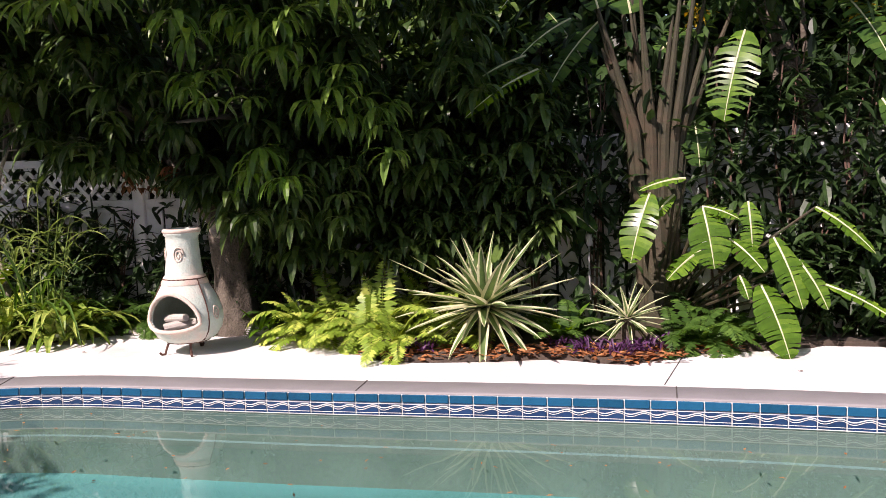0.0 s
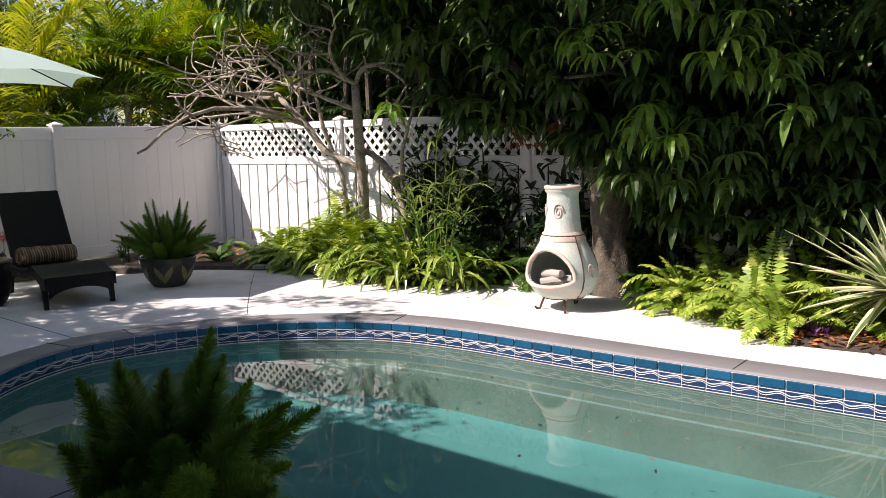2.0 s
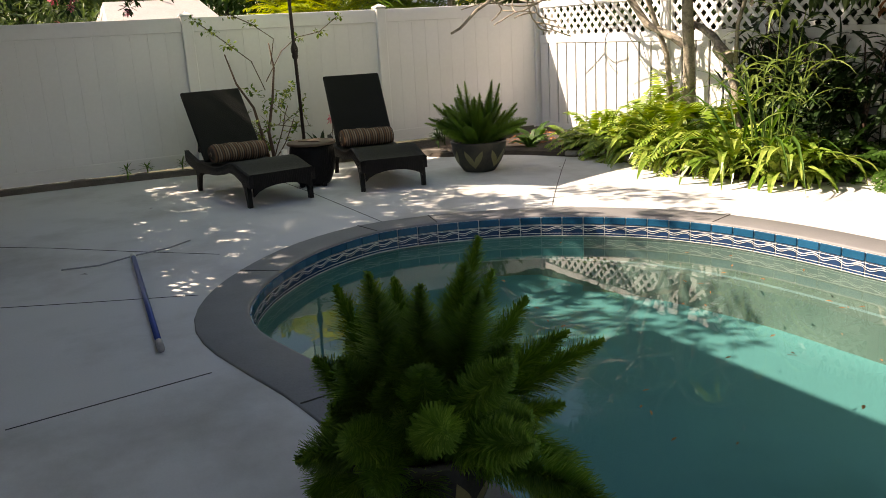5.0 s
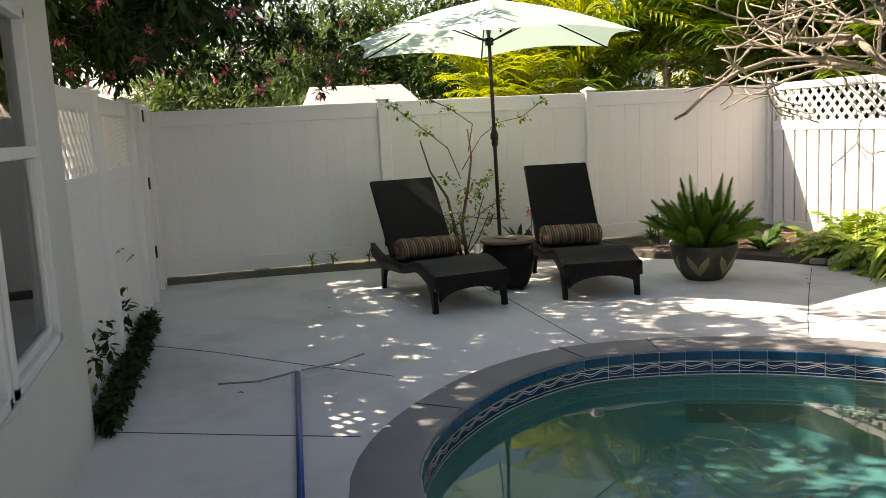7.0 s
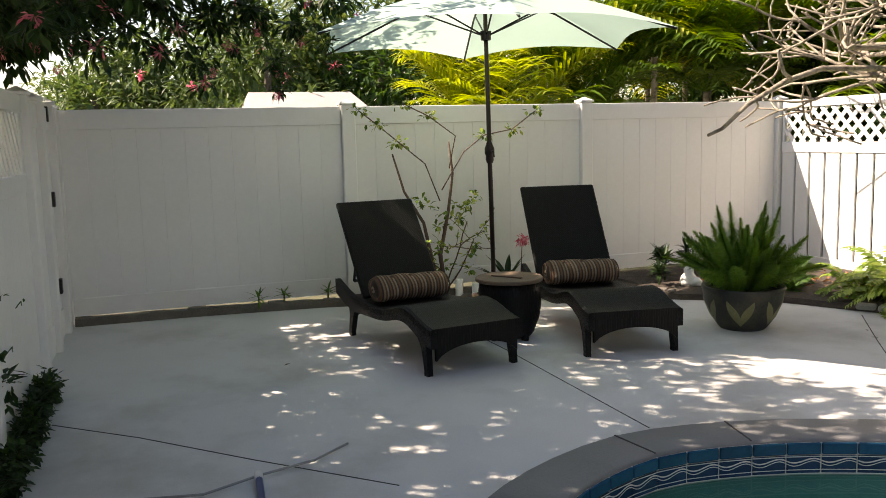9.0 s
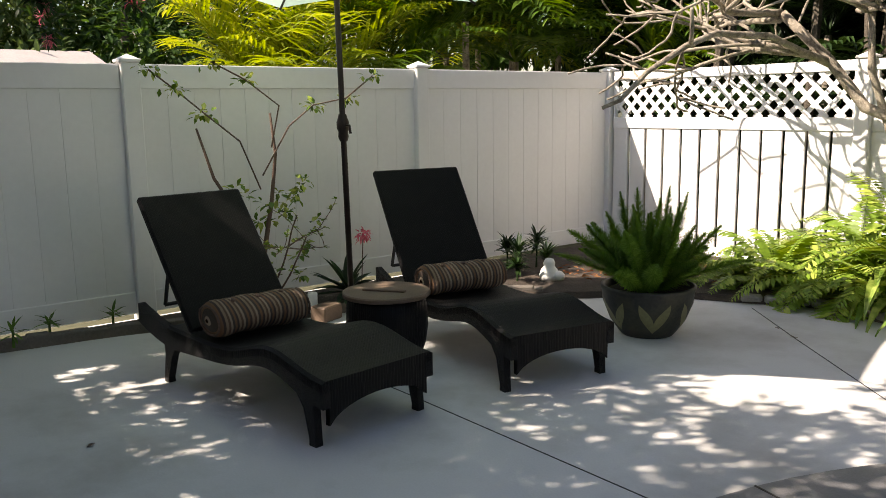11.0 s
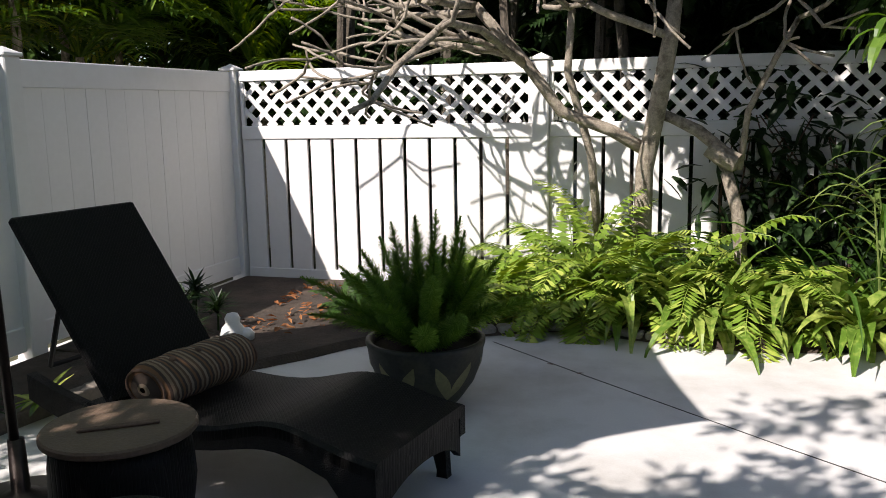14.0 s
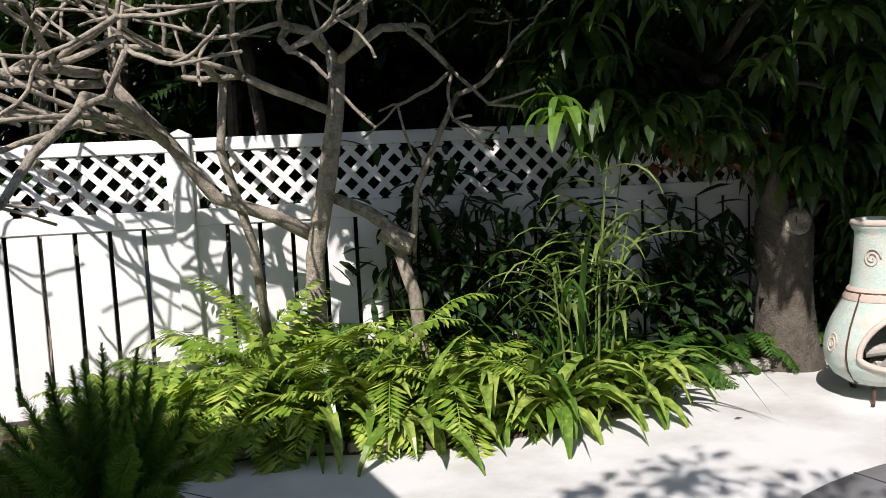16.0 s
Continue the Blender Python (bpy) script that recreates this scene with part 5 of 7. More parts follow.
tops = [(-0.75, -0.25, 2.1), (0.8, -0.2, 2.2), (0.1, 0.3, 2.6)]
for i in range(26):
    a = tops[i % 3]
    e = (a[0] + R(-1.8, 1.8), a[1] + R(-1.4, 1.0), a[2] + R(-0.2, 1.7))
    limb(s, wander(a, e, 0.2), 0.04, 0.012, 6)
part("trunk", s, BARK, mango, smooth=True)
kn = Shape()
kn.lathe([(0.105, -0.05), (0.10, 0.015), (0.08, 0.03), (0.05, 0.018), (0.02, 0.012), (0.0, 0.012)], 16)
part("knot", kn, BARKPALE, mango, "pale healed branch knot", True, m=Matrix.Translation((-0.03, -0.20, 1.04)) @ Matrix.Rotation(radians(80), 4, "X"))


def low_edge(x):
    return 1.45 + 0.28 * math.cos((x - 5.6) * 1.5) + (-0.35 if 7.2 < x < 8.3 else 0) + (0.5 if x > 9.2 else 0) + (0.45 if x < 5.2 else 0)


s, dry = Shape(), Shape()
def overhang(x, z):
    """How far out the crown reaches at a height: it widens upwards, so that its upper skirt shades the rest."""
    reach = float(np.interp(z, (1.4, 2.4, 3.0, 3.4, 4.3), (0.0, 0.85, 1.75, 2.25, 2.6)))
    reach *= 0.79 if x > 7.6 else 1.0
    return -0.7 - reach * (1 - ((x - 7.4) / 4.2) ** 2 * 0.55)


for i in range(2500):
    x = R(4.8, 9.6)
    z = low_edge(x) + R(0, 1) ** 1.2 * 3.1
    front = overhang(x, z)
    y = front + abs(rng.gauss(0, 0.6)) if i % 3 else R(front, 1.6)
    p = Vector((x - 6.83, y + 0.32, z - 0.03))
    if noise.noise(Vector((x * 1.3, y * 1.0, z * 1.6))) < 0.03 - 0.25 * (i % 3 == 0):
        continue
    cluster(s, p, R(0.24, 0.42), 8, R(0.8, 1.6), 0, 0.22, 4)
# outermost whorls along the upper skirt, their full sun put into a lighter green
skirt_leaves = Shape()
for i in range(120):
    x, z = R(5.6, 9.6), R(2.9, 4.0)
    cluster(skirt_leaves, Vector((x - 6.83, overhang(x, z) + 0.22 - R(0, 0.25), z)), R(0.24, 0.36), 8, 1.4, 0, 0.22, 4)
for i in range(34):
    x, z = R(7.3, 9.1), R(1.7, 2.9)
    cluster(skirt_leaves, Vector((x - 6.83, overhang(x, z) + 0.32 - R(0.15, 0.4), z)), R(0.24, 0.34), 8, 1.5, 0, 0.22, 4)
part("sunlit_leaves", skirt_leaves, SUNLEAF, mango, "mango leaves coloured mid green for full sun")
# young: scattered whorls whose sunlight comes from a brighter leaf colour
young = Shape()
for x, y, z in ((6.92, -1.95, 3.52), (7.47, -1.95, 3.58), (8.46, -1.9, 3.36), (6.34, -1.9, 3.8), (9.09, -1.9, 3.53), (9.35, -1.9, 3.62), (9.6, -1.9, 3.5), (7.84, -1.4, 2.84), (7.7, -1.42, 2.8), (7.17, -1.4, 2.39),
                (7.81, -1.4, 1.75), (7.97, -1.42, 1.55), (8.36, -1.4, 2.02), (7.65, -1.4, 1.62), (6.44, -1.4, 3.54), (5.23, -1.4, 2.9), (4.27, -1.4, 3.6), (2.95, -1.35, 2.97), (4.81, -1.35, 1.86), (5.31, -1.4, 2.85)):
    y = min(y, -0.75 - 0.62 * (z - 1.4) - 0.22)
    for q in range(2):
        cluster(young, Vector((x - 6.83 + R(-0.08, 0.08), y + 0.32 + R(-0.05, 0.05), z + R(-0.06, 0.06))), R(0.26, 0.34), 8, 1.5, 0, 0.2, 5)
    young.tube([(x - 6.83, y + 0.32, z), (x - 6.83, y + 0.75, z + 0.2)], 0.006, 5)
part("young_leaves", young, LITLEAF, mango, "hanging mango leaves coloured bright for sunlight")
for i in range(22):
    cluster(dry, Vector((R(-1.1, -0.3), R(-0.5, 0.2), R(1.45, 1.75))), 0.13, 4, 1.5, 0, 0.4)
for i in range(260):
    cluster(s, Vector((R(2.7, 5.3) - 6.83, R(-2.3, -0.6) + 0.32, R(3.0, 4.3))), R(0.24, 0.36), 8, 1.4, 0, 0.22, 4)
for i in range(420):
    cluster(s, Vector((R(2.2, 5.2) - 6.83, R(-0.9, 0.8) + 0.32, R(2.75, 4.4))), R(0.24, 0.36), 8, 1.5, 0, 0.19, 4)
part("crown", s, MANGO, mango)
inner = Shape()
for i in range(420):
    x = R(7.3, 10.2)
    cluster(inner, Vector((x - 6.87, R(-0.35, 0.2), R(0.75, 2.4))), R(0.24, 0.38), 7, 1.3, 0, 0.24)
for i in range(60):
    x = R(7.15, 8.5)
    cluster(inner, Vector((x - 6.87, R(-0.9, -0.2), R(1.05, 1.8))), R(0.24, 0.36), 8, 1.5, 0, 0.2, 4)
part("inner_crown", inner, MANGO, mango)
part("dry_leaves", dry, MANGODRY, mango, "withered brown hanging leaves")

# bare frangipani
fr = plant("frangipani_tree", "leafless frangipani tree with pale knobbly crooked branches", "tree", 3.55, -0.42, 0.03)
def fork(s, p, d, length, r, depth):
    """A crooked branch that splits in two or three, tips turned up and blunt."""
    n = 6
    top = 2.3 + R(0, 0.9)
    pts, q, e = [p.copy()], p.copy(), d.normalized()
    curl = Vector((R(-1, 1), R(-1, 1), R(-0.25, 0.45))) * 0.36
    for i in range(n):
        q = q + e * length / n
        e = (e + curl * (1 if i % 3 else -0.3) + Vector((R(-0.12, 0.12), R(-0.12, 0.12), R(-0.08, 0.1)))).normalized()
        if q.z > top:
            e.z = min(e.z, 0.05)
        pts.append(q.copy())
    r1 = r * 0.84
    s.tube(pts, [(r + (r1 - r) * i / n) * R(0.93, 1.07) for i in range(n + 1)], 7)
    s.tube([pts[-1] - e * r1 * 0.4, pts[-1] + e * r1 * 0.3, pts[-1] + e * r1 * 0.9], [r1 * 1.2, r1 * 1.15, r1 * 0.55], 7)
    if depth:
        for k in range(3 if R(0, 1) < 0.4 else 2):
            o = Vector((R(-1, 1), R(-1, 1), R(-0.5, 0.55)))
            fork(s, pts[-1], (e * 0.8 + o.normalized() * 0.85), length * R(0.72, 1.0), max(0.0095, r1 * R(0.70, 0.86)), depth - 1)


def branch(points, r0, r1, n=9, name="branch"):
    s = Shape()
    limb(s, [Vector(p) for p in points], r0, r1, n)
    part(name, s, BARKPALE, fr, smooth=True)


branch(((0, 0, -0.05), (-0.03, 0, 0.5), (-0.02, -0.02, 1.0), (0.08, -0.15, 1.5), (0.15, -0.24, 1.9), (0.18, -0.28, 2.2)), 0.07, 0.05, 10, "trunk")
branch(((0.02, 0, 1.12), (-0.25, -0.05, 1.28), (-0.6, -0.1, 1.42), (-0.85, -0.2, 1.78), (-1.15, -0.4, 2.15)), 0.046, 0.036)
branch(((0.0, 0, 1.42), (0.16, -0.01, 1.36), (0.34, -0.03, 1.27), (0.52, -0.06, 1.12)), 0.036, 0.045)
branch(((0.5, 0, 1.1), (0.62, 0.02, 0.7), (0.66, 0.05, 0.3), (0.62, 0.05, -0.02)), 0.04, 0.05)
branch(((0.62, 0, 1.0), (0.66, -0.02, 1.4), (0.82, -0.05, 1.75), (0.95, -0.05, 2.0)), 0.024, 0.018)
branch(((-0.35, 0.05, 0.5), (-0.4, 0.0, 1.1), (-0.55, -0.15, 1.7), (-0.5, -0.3, 2.1)), 0.03, 0.026)
STARTS = (((-1.15, -0.4, 2.15), (-0.9, -0.5, 0.15), 0.55, 0.028), ((-1.15, -0.4, 2.15), (-0.5, -0.9, 0.0), 0.6, 0.028), ((-0.85, -0.2, 1.78), (-0.9, -0.9, 0.3), 0.6, 0.026),
          ((0.18, -0.28, 2.2), (-0.4, -0.6, 0.4), 0.5, 0.032), ((0.18, -0.28, 2.2), (0.7, -0.3, 0.5), 0.5, 0.03), ((0.15, -0.24, 1.9), (-0.8, -0.4, 0.3), 0.6, 0.03))
STARTS += (((0.95, -0.05, 2.0), (0.6, -0.5, 0.2), 0.4, 0.018), ((-0.5, -0.3, 2.1), (-0.5, -0.7, 0.4), 0.5, 0.024), ((0.18, -0.28, 2.2), (0.3, -0.9, 0.2), 0.55, 0.028),
           ((-1.15, -0.4, 2.1), (-0.9, 0.2, 0.0), 0.6, 0.026),
           ((-0.85, -0.2, 1.78), (-0.3, -1.0, 0.2), 0.6, 0.026))
for k, (p, d, ln, r) in enumerate(STARTS):
    s = Shape()
    fork(s, Vector(p), Vector(d), ln, r, 3)
    part("branch", s, BARKPALE, fr, smooth=True)
# the low branch that hangs out over the deck
branch(((-0.85, -0.2, 1.75), (-1.0, -0.8, 1.95), (-1.05, -1.4, 1.95), (-1.0, -1.8, 1.85), (-1.12, -2.05, 1.68), (-1.2, -2.22, 1.5), (-1.3, -2.28, 1.45)), 0.03, 0.013, 8)
branch(((-1.0, -1.75, 1.87), (-0.85, -1.95, 1.9), (-0.75, -2.1, 2.05)), 0.017, 0.012, 7)
part("cut_stub", Shape().tube([(0.42, -0.04, 1.16), (0.5, -0.055, 1.1), (0.60, -0.075, 1.05), (0.605, -0.076, 1.048)], [0.07, 0.072, 0.068, 0.055], 12), BARKPALE, fr, "sawn branch stub")


# foxtail ferns in pots
def foxtail(x, y, z, count, size, needles, parent_label, hang=0, rad=0.05, wide=0.95, path_side=1.0):
    """Plumes out of one crown; path_side: how long those towards the walkway are, beside the rest."""
    t = plant("foxtail_fern", parent_label, "fern", x, y, z, "potted foxtail ferns")
    for i in range(count + hang):
        a = i * 2.4 + R(-0.3, 0.3)
        u = (i + 0.5) / count
        if i < count:
            el = 1.5 - wide * u
            way, arch, ln = Vector((math.cos(a) * math.cos(el), math.sin(a) * math.cos(el), math.sin(el))), R(-0.25, 0.25) + 0.55 * u ** 2, size * R(0.6, 1.15)
        else:
            way, arch, ln = Vector((math.cos(a) * 0.9, math.sin(a) * 0.9, 0.25)), 2.2, size * R(0.9, 1.2)
        if way.y < -0.25:
            ln *= path_side
        s = Shape()
        n = 14
        p, d, pts = Vector((math.cos(a) * 0.06, math.sin(a) * 0.06, 0)), way.normalized(), []
        for q in range(n + 1):
            pts.append((p.copy(), d.copy()))
            p = p + d * ln / n
            d = (d + Vector((0, 0, -1)) * arch / n).normalized()
        s.tube([q for q, _ in pts], [0.004] * n + [0.001], 4)
        for k in range(needles):
            u2 = R(0.06, 1.0)
            f = u2 * n
            j = min(int(f), n - 1)
            q = pts[j][0].lerp(pts[j + 1][0], f - j)
            e = pts[j][1]
            o = e.orthogonal()
            o.rotate(Matrix.Rotation(R(0, 6.3), 3, e))
            rr = rad * min(1, 0.45 + 2.0 * u2) * min(1.0, (1.03 - u2) * 2.6) ** 0.8 * R(0.5, 1.12)
            tipp = q + o * rr + e * rr * R(0.5, 1.2)
            w = e.cross(o) * 0.0012 * (1 + size)
            s.add([q - w, q + w, tipp + w * 0.5, tipp - w * 0.5], [(0, 1, 2, 3)])
        part("plume", s, FOX, t)
    return t


def bowl(x, y, rad, h, label):
    t = plant("planter_pot", label, "plant pot", x, y, 0.0 if x < 5 else 0.012, "painted planter pots")
    prof = [(0.0, 0.0), (rad * 0.56, 0.0), (rad * 0.62, 0.02), (rad * 0.82, h * 0.32), (rad * 0.97, h * 0.66), (rad * 1.0, h * 0.86), (rad * 1.03, h * 0.94), (rad * 1.03, h), (rad * 0.95, h), (rad * 0.93, h * 0.85)]
    part("bowl", Shape().lathe(prof, 44), CERAMIC, t, smooth=True)
    part("soil", Shape().lathe([(0.0, h * 0.88), (rad * 0.945, h * 0.86)], 24), SOIL, t)
    for i in range(6):
        a0 = i * math.pi / 3 + 0.3
        for lean in (-1, 1):
            vs = []
            for j in range(9):
                u = j / 8
                z = h * (0.14 + 0.62 * u)
                rr = np.interp(z, [q[1] for q in prof[1:8]], [q[0] for q in prof[1:8]]) + 0.003
                w = 0.13 * math.sin(math.pi * u) + 0.004
                a = a0 + lean * 0.34 * u
                vs += [(rr * math.cos(a - w), rr * math.sin(a - w), z), (rr * math.cos(a + w), rr * math.sin(a + w), z)]
            part("leaf_motif", Shape().add(vs, [(2 * j, 2 * j + 1, 2 * j + 3, 2 * j + 2) for j in range(8)]), CERAMICLEAF, t, "painted olive leaf" if i == 0 else "", True)
    return t


bowl(2.60, -2.62, 0.30, 0.33, "wide dark painted planter bowl with olive leaf motifs")
foxtail(2.60, -2.62, 0.28, 46, 0.62, 1200, "bushy foxtail fern in a wide painted bowl", 0, 0.047, 0.98)
bowl(8.44, -6.31, 0.25, 0.31, "dark painted planter bowl on the pool coping")
foxtail(8.44, -6.31, 0.27, 44, 0.61, 2300, "dense foxtail fern in a pot at the pool edge", 8, 0.060, 1.3, 0.62)

# shrubs that hide the fence under mango and bird of paradise, deep shade put into their leaf colour
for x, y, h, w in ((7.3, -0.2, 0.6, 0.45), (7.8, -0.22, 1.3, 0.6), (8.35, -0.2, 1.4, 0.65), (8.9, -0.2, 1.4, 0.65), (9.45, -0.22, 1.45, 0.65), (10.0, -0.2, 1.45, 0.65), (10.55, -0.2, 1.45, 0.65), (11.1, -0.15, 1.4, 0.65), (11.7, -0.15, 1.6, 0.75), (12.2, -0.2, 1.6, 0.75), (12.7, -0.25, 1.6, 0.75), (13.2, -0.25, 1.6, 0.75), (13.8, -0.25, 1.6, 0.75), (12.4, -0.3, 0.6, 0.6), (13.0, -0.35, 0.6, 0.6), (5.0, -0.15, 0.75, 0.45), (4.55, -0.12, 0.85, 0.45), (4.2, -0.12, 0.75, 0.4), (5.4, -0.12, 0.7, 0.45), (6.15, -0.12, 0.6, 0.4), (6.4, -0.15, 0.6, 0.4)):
    t = plant("understory_shrub", "broad leaved shrub at the fence, coloured dark for deep shade", "shrub", x, y, 0.04, "understory shrubs")
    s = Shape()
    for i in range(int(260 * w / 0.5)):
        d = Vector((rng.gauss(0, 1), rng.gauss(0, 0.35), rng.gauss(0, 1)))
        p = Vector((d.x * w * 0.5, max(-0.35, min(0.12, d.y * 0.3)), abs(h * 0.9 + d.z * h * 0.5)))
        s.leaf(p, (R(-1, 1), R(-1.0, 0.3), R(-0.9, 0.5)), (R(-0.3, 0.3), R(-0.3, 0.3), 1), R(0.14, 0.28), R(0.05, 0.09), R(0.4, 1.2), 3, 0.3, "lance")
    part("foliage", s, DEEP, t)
    for q in range(4):
        part("stem", Shape().tube([(R(-0.1, 0.1), 0, 0), (R(-0.2, 0.2), 0, h), (R(-0.3, 0.3), 0, h * 1.6)], [0.012, 0.009, 0.005], 5), TWIG, t)


# ---- trees and things beyond the fences ----
def leaf_cloud(s, centre, radii, count, size, k=0, width=0.45, shell=0.5, n=2, floor=0.05, sun_gaps=None):
    """Leaves scattered through an uneven ellipsoid, thicker towards its skin; holes can be cut along the sun's slant to
    let dapples through.
    """
    c = Vector(centre)
    for i in range(count):
        d = Vector((rng.gauss(0, 1), rng.gauss(0, 1), rng.gauss(0, 1))).normalized()
        r = (shell + (1 - shell) * R(0, 1)) * (0.82 + 0.3 * noise.noise(d * 2.3 + c))
        p = c + Vector((d.x * radii[0], d.y * radii[1], d.z * radii[2])) * r
        if p.z < floor:
            continue
        if sun_gaps is not None and noise.noise(Vector((p.x + sun_gaps * 0.48 * p.z, p.y + sun_gaps * 0.9 * p.z, 0)) * 6.5) > 0.22:
            continue
        way = (d + Vector((R(-1, 1), R(-1, 1), R(-1.2, 0.5)))).normalized()
        ln = size * R(0.6, 1.3)
        s.leaf(p, way, (R(-0.4, 0.4), R(-0.4, 0.4), 1), ln, ln * width, R(0.2, 1.0), n, 0.25, "lance", k)


def palm(name, label, x, y, z0, fronds, length, material, trunk=1.2, leaflets=34, spread=1.0, stems=1):
    t = plant(name, label, "palm", x, y, z0, "palms behind the fence")
    s, tr = Shape(), Shape()
    for q in range(stems):
        dx, dy = (R(-0.3, 0.3), R(-0.3, 0.3)) if stems > 1 else (0, 0)
        h = trunk * R(0.75, 1.25)
        tr.tube([(dx * 0.4, dy * 0.4, -0.05), (dx, dy, h * 0.5), (dx * 1.6, dy * 1.6, h)], [0.05, 0.045, 0.04], 8)
        for i in range(fronds):
            a = i * 2.4 + R(-0.3, 0.3)
            el = R(0.35, 1.35)
            way = Vector((math.cos(a) * math.cos(el) * spread, math.sin(a) * math.cos(el) * spread, math.sin(el)))
            ln = length * R(0.75, 1.15)
            p, d = Vector((dx * 1.6, dy * 1.6, h)), way.normalized()
            pts = []
            for j in range(leaflets + 1):
                pts.append((p.copy(), d.copy()))
                p = p + d * ln / leaflets
                d = (d + Vector((0, 0, -1)) * R(1.2, 1.9) / leaflets * (0.3 + j / leaflets)).normalized()
            s.tube([c for c, _ in pts[::5]], [0.012 - 0.009 * k / len(pts[::5]) for k in range(len(pts[::5]))], 4)
            for j, (c, e) in enumerate(pts[5:], 5):
                u = j / leaflets
                side = e.cross(Vector((0, 0, 1)))
                side = side.normalized() if side.length > 1e-3 else Vector((1, 0, 0))
                size = ln * 0.33 * (math.sin(math.pi * min(1, 0.15 + 0.8 * u)) ** 0.7)
                for sg in (-1, 1):
                    s.leaf(c, side * sg + e * 0.75 + Vector((0, 0, R(0.0, 0.4))), (0, 0, 1), size * R(0.85, 1.15), 0.042, R(0.9, 2.0), 3, 0.35, "lance")
    part("trunk", tr, BARKPALE, t)
    part("fronds", s, material, t)
    return t


YP = "yellow-green areca palm leaning over the white fence"
DP = "dark green areca palm clump behind the lattice fence"
for x, y, mt, tk, ln in ((-2.2, -2.3, PALMY, 1.3, 1.7), (-2.6, -1.7, PALMY, 1.7, 1.8), (-2.1, -1.2, PALM, 1.5, 1.6), (-1.9, -0.4, PALM, 1.6, 1.5), (-3.0, -0.7, PALM, 2.0, 1.9), (-2.8, -2.7, PALMY, 1.2, 1.5), (-2.0, 0.5, PALM, 1.5, 1.5), (-2.6, 1.0, PALM, 1.9, 1.8), (-3.4, 0.5, PALMY, 2.4, 1.9), (-4.0, 1.6, PALMY, 2.9, 2.0), (-2.7, 2.0, PALMY, 2.3, 1.9), (-1.4, 2.4, PALM, 2.3, 1.8)):
    palm("areca_palm", YP, x, y, -0.03, 20, ln * 1.12, mt, tk + 0.45, 26, 1.0, 1)
for x, y, tk, ln in ((0.2, 1.8, 1.4, 1.5), (1.3, 2.0, 1.8, 1.6), (2.3, 1.8, 1.5, 1.5), (-0.7, 1.8, 1.5, 1.5), (3.3, 2.1, 1.8, 1.6)):
    palm("areca_palm", DP, x, y, -0.03, 15, ln, PALM if x < 0 else DEEP, tk, 28, 0.9, 1)
# cane stems showing above the lattice
t = plant("palm_canes", "ringed grey palm canes behind the lattice", "palm", 2.0, 1.2, -0.03)
for i in range(8):
    x = R(-1.6, 2.6)
    s = Shape().tube([(x, R(-0.2, 0.5), 0), (x + R(-0.1, 0.1), R(-0.2, 0.5), 1.6), (x + R(-0.35, 0.35), R(-0.2, 0.5), 4.2)], [0.055, 0.05, 0.04], 8)
    part("cane", s, BARK, t)

# dark trees that close the view above the frangipani, the eastern crowns with shade in their leaf colour
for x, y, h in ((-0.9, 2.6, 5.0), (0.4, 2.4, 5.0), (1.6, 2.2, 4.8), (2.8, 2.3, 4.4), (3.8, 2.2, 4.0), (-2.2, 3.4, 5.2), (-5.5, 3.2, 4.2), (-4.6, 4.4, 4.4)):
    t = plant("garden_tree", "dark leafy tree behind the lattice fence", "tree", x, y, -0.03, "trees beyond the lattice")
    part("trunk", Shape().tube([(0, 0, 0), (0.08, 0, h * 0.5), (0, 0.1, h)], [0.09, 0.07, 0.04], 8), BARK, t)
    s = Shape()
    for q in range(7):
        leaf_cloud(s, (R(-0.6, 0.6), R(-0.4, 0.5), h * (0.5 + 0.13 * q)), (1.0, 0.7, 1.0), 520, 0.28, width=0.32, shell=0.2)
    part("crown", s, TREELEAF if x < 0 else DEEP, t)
# dense shrubs that close the view behind mango and lattice, shade put into their leaf colour
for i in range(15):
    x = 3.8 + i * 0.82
    t = plant("tall_shrub", "tall shrub in shade-darkened green behind the lattice fence", "shrub", x, 1.6, -0.03, "shrubs behind the fence")
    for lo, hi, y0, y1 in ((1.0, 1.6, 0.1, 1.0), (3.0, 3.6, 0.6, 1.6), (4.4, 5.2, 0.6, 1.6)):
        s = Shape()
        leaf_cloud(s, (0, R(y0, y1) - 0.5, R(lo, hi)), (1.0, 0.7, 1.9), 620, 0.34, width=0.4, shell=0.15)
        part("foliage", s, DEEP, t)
    s = Shape()
    limb(s, wander((0, 0.1, 0), (R(-0.5, 0.5), 0.3, 4.0), 0.25), 0.06, 0.03, 8)
    part("stem", s, BARK, t, smooth=True)
for i in range(18):
    t = plant("yard_tree", "dense tree in shade-darkened green beyond the neighbouring yard", "tree", -4 + i * 1.3, 6.0 + R(-0.8, 1.2), -0.03, "trees beyond the yard")
    s = Shape()
    leaf_cloud(s, (0, 0, R(2.0, 3.4)), (1.6, 1.0, 3.6), 520, 0.6, width=0.4, shell=0.3)
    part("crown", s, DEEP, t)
    part("trunk", Shape().tube([(0, 0, 0), (0.1, 0, 1.5), (0, 0, 3.5)], [0.12, 0.1, 0.05], 8), BARK, t)
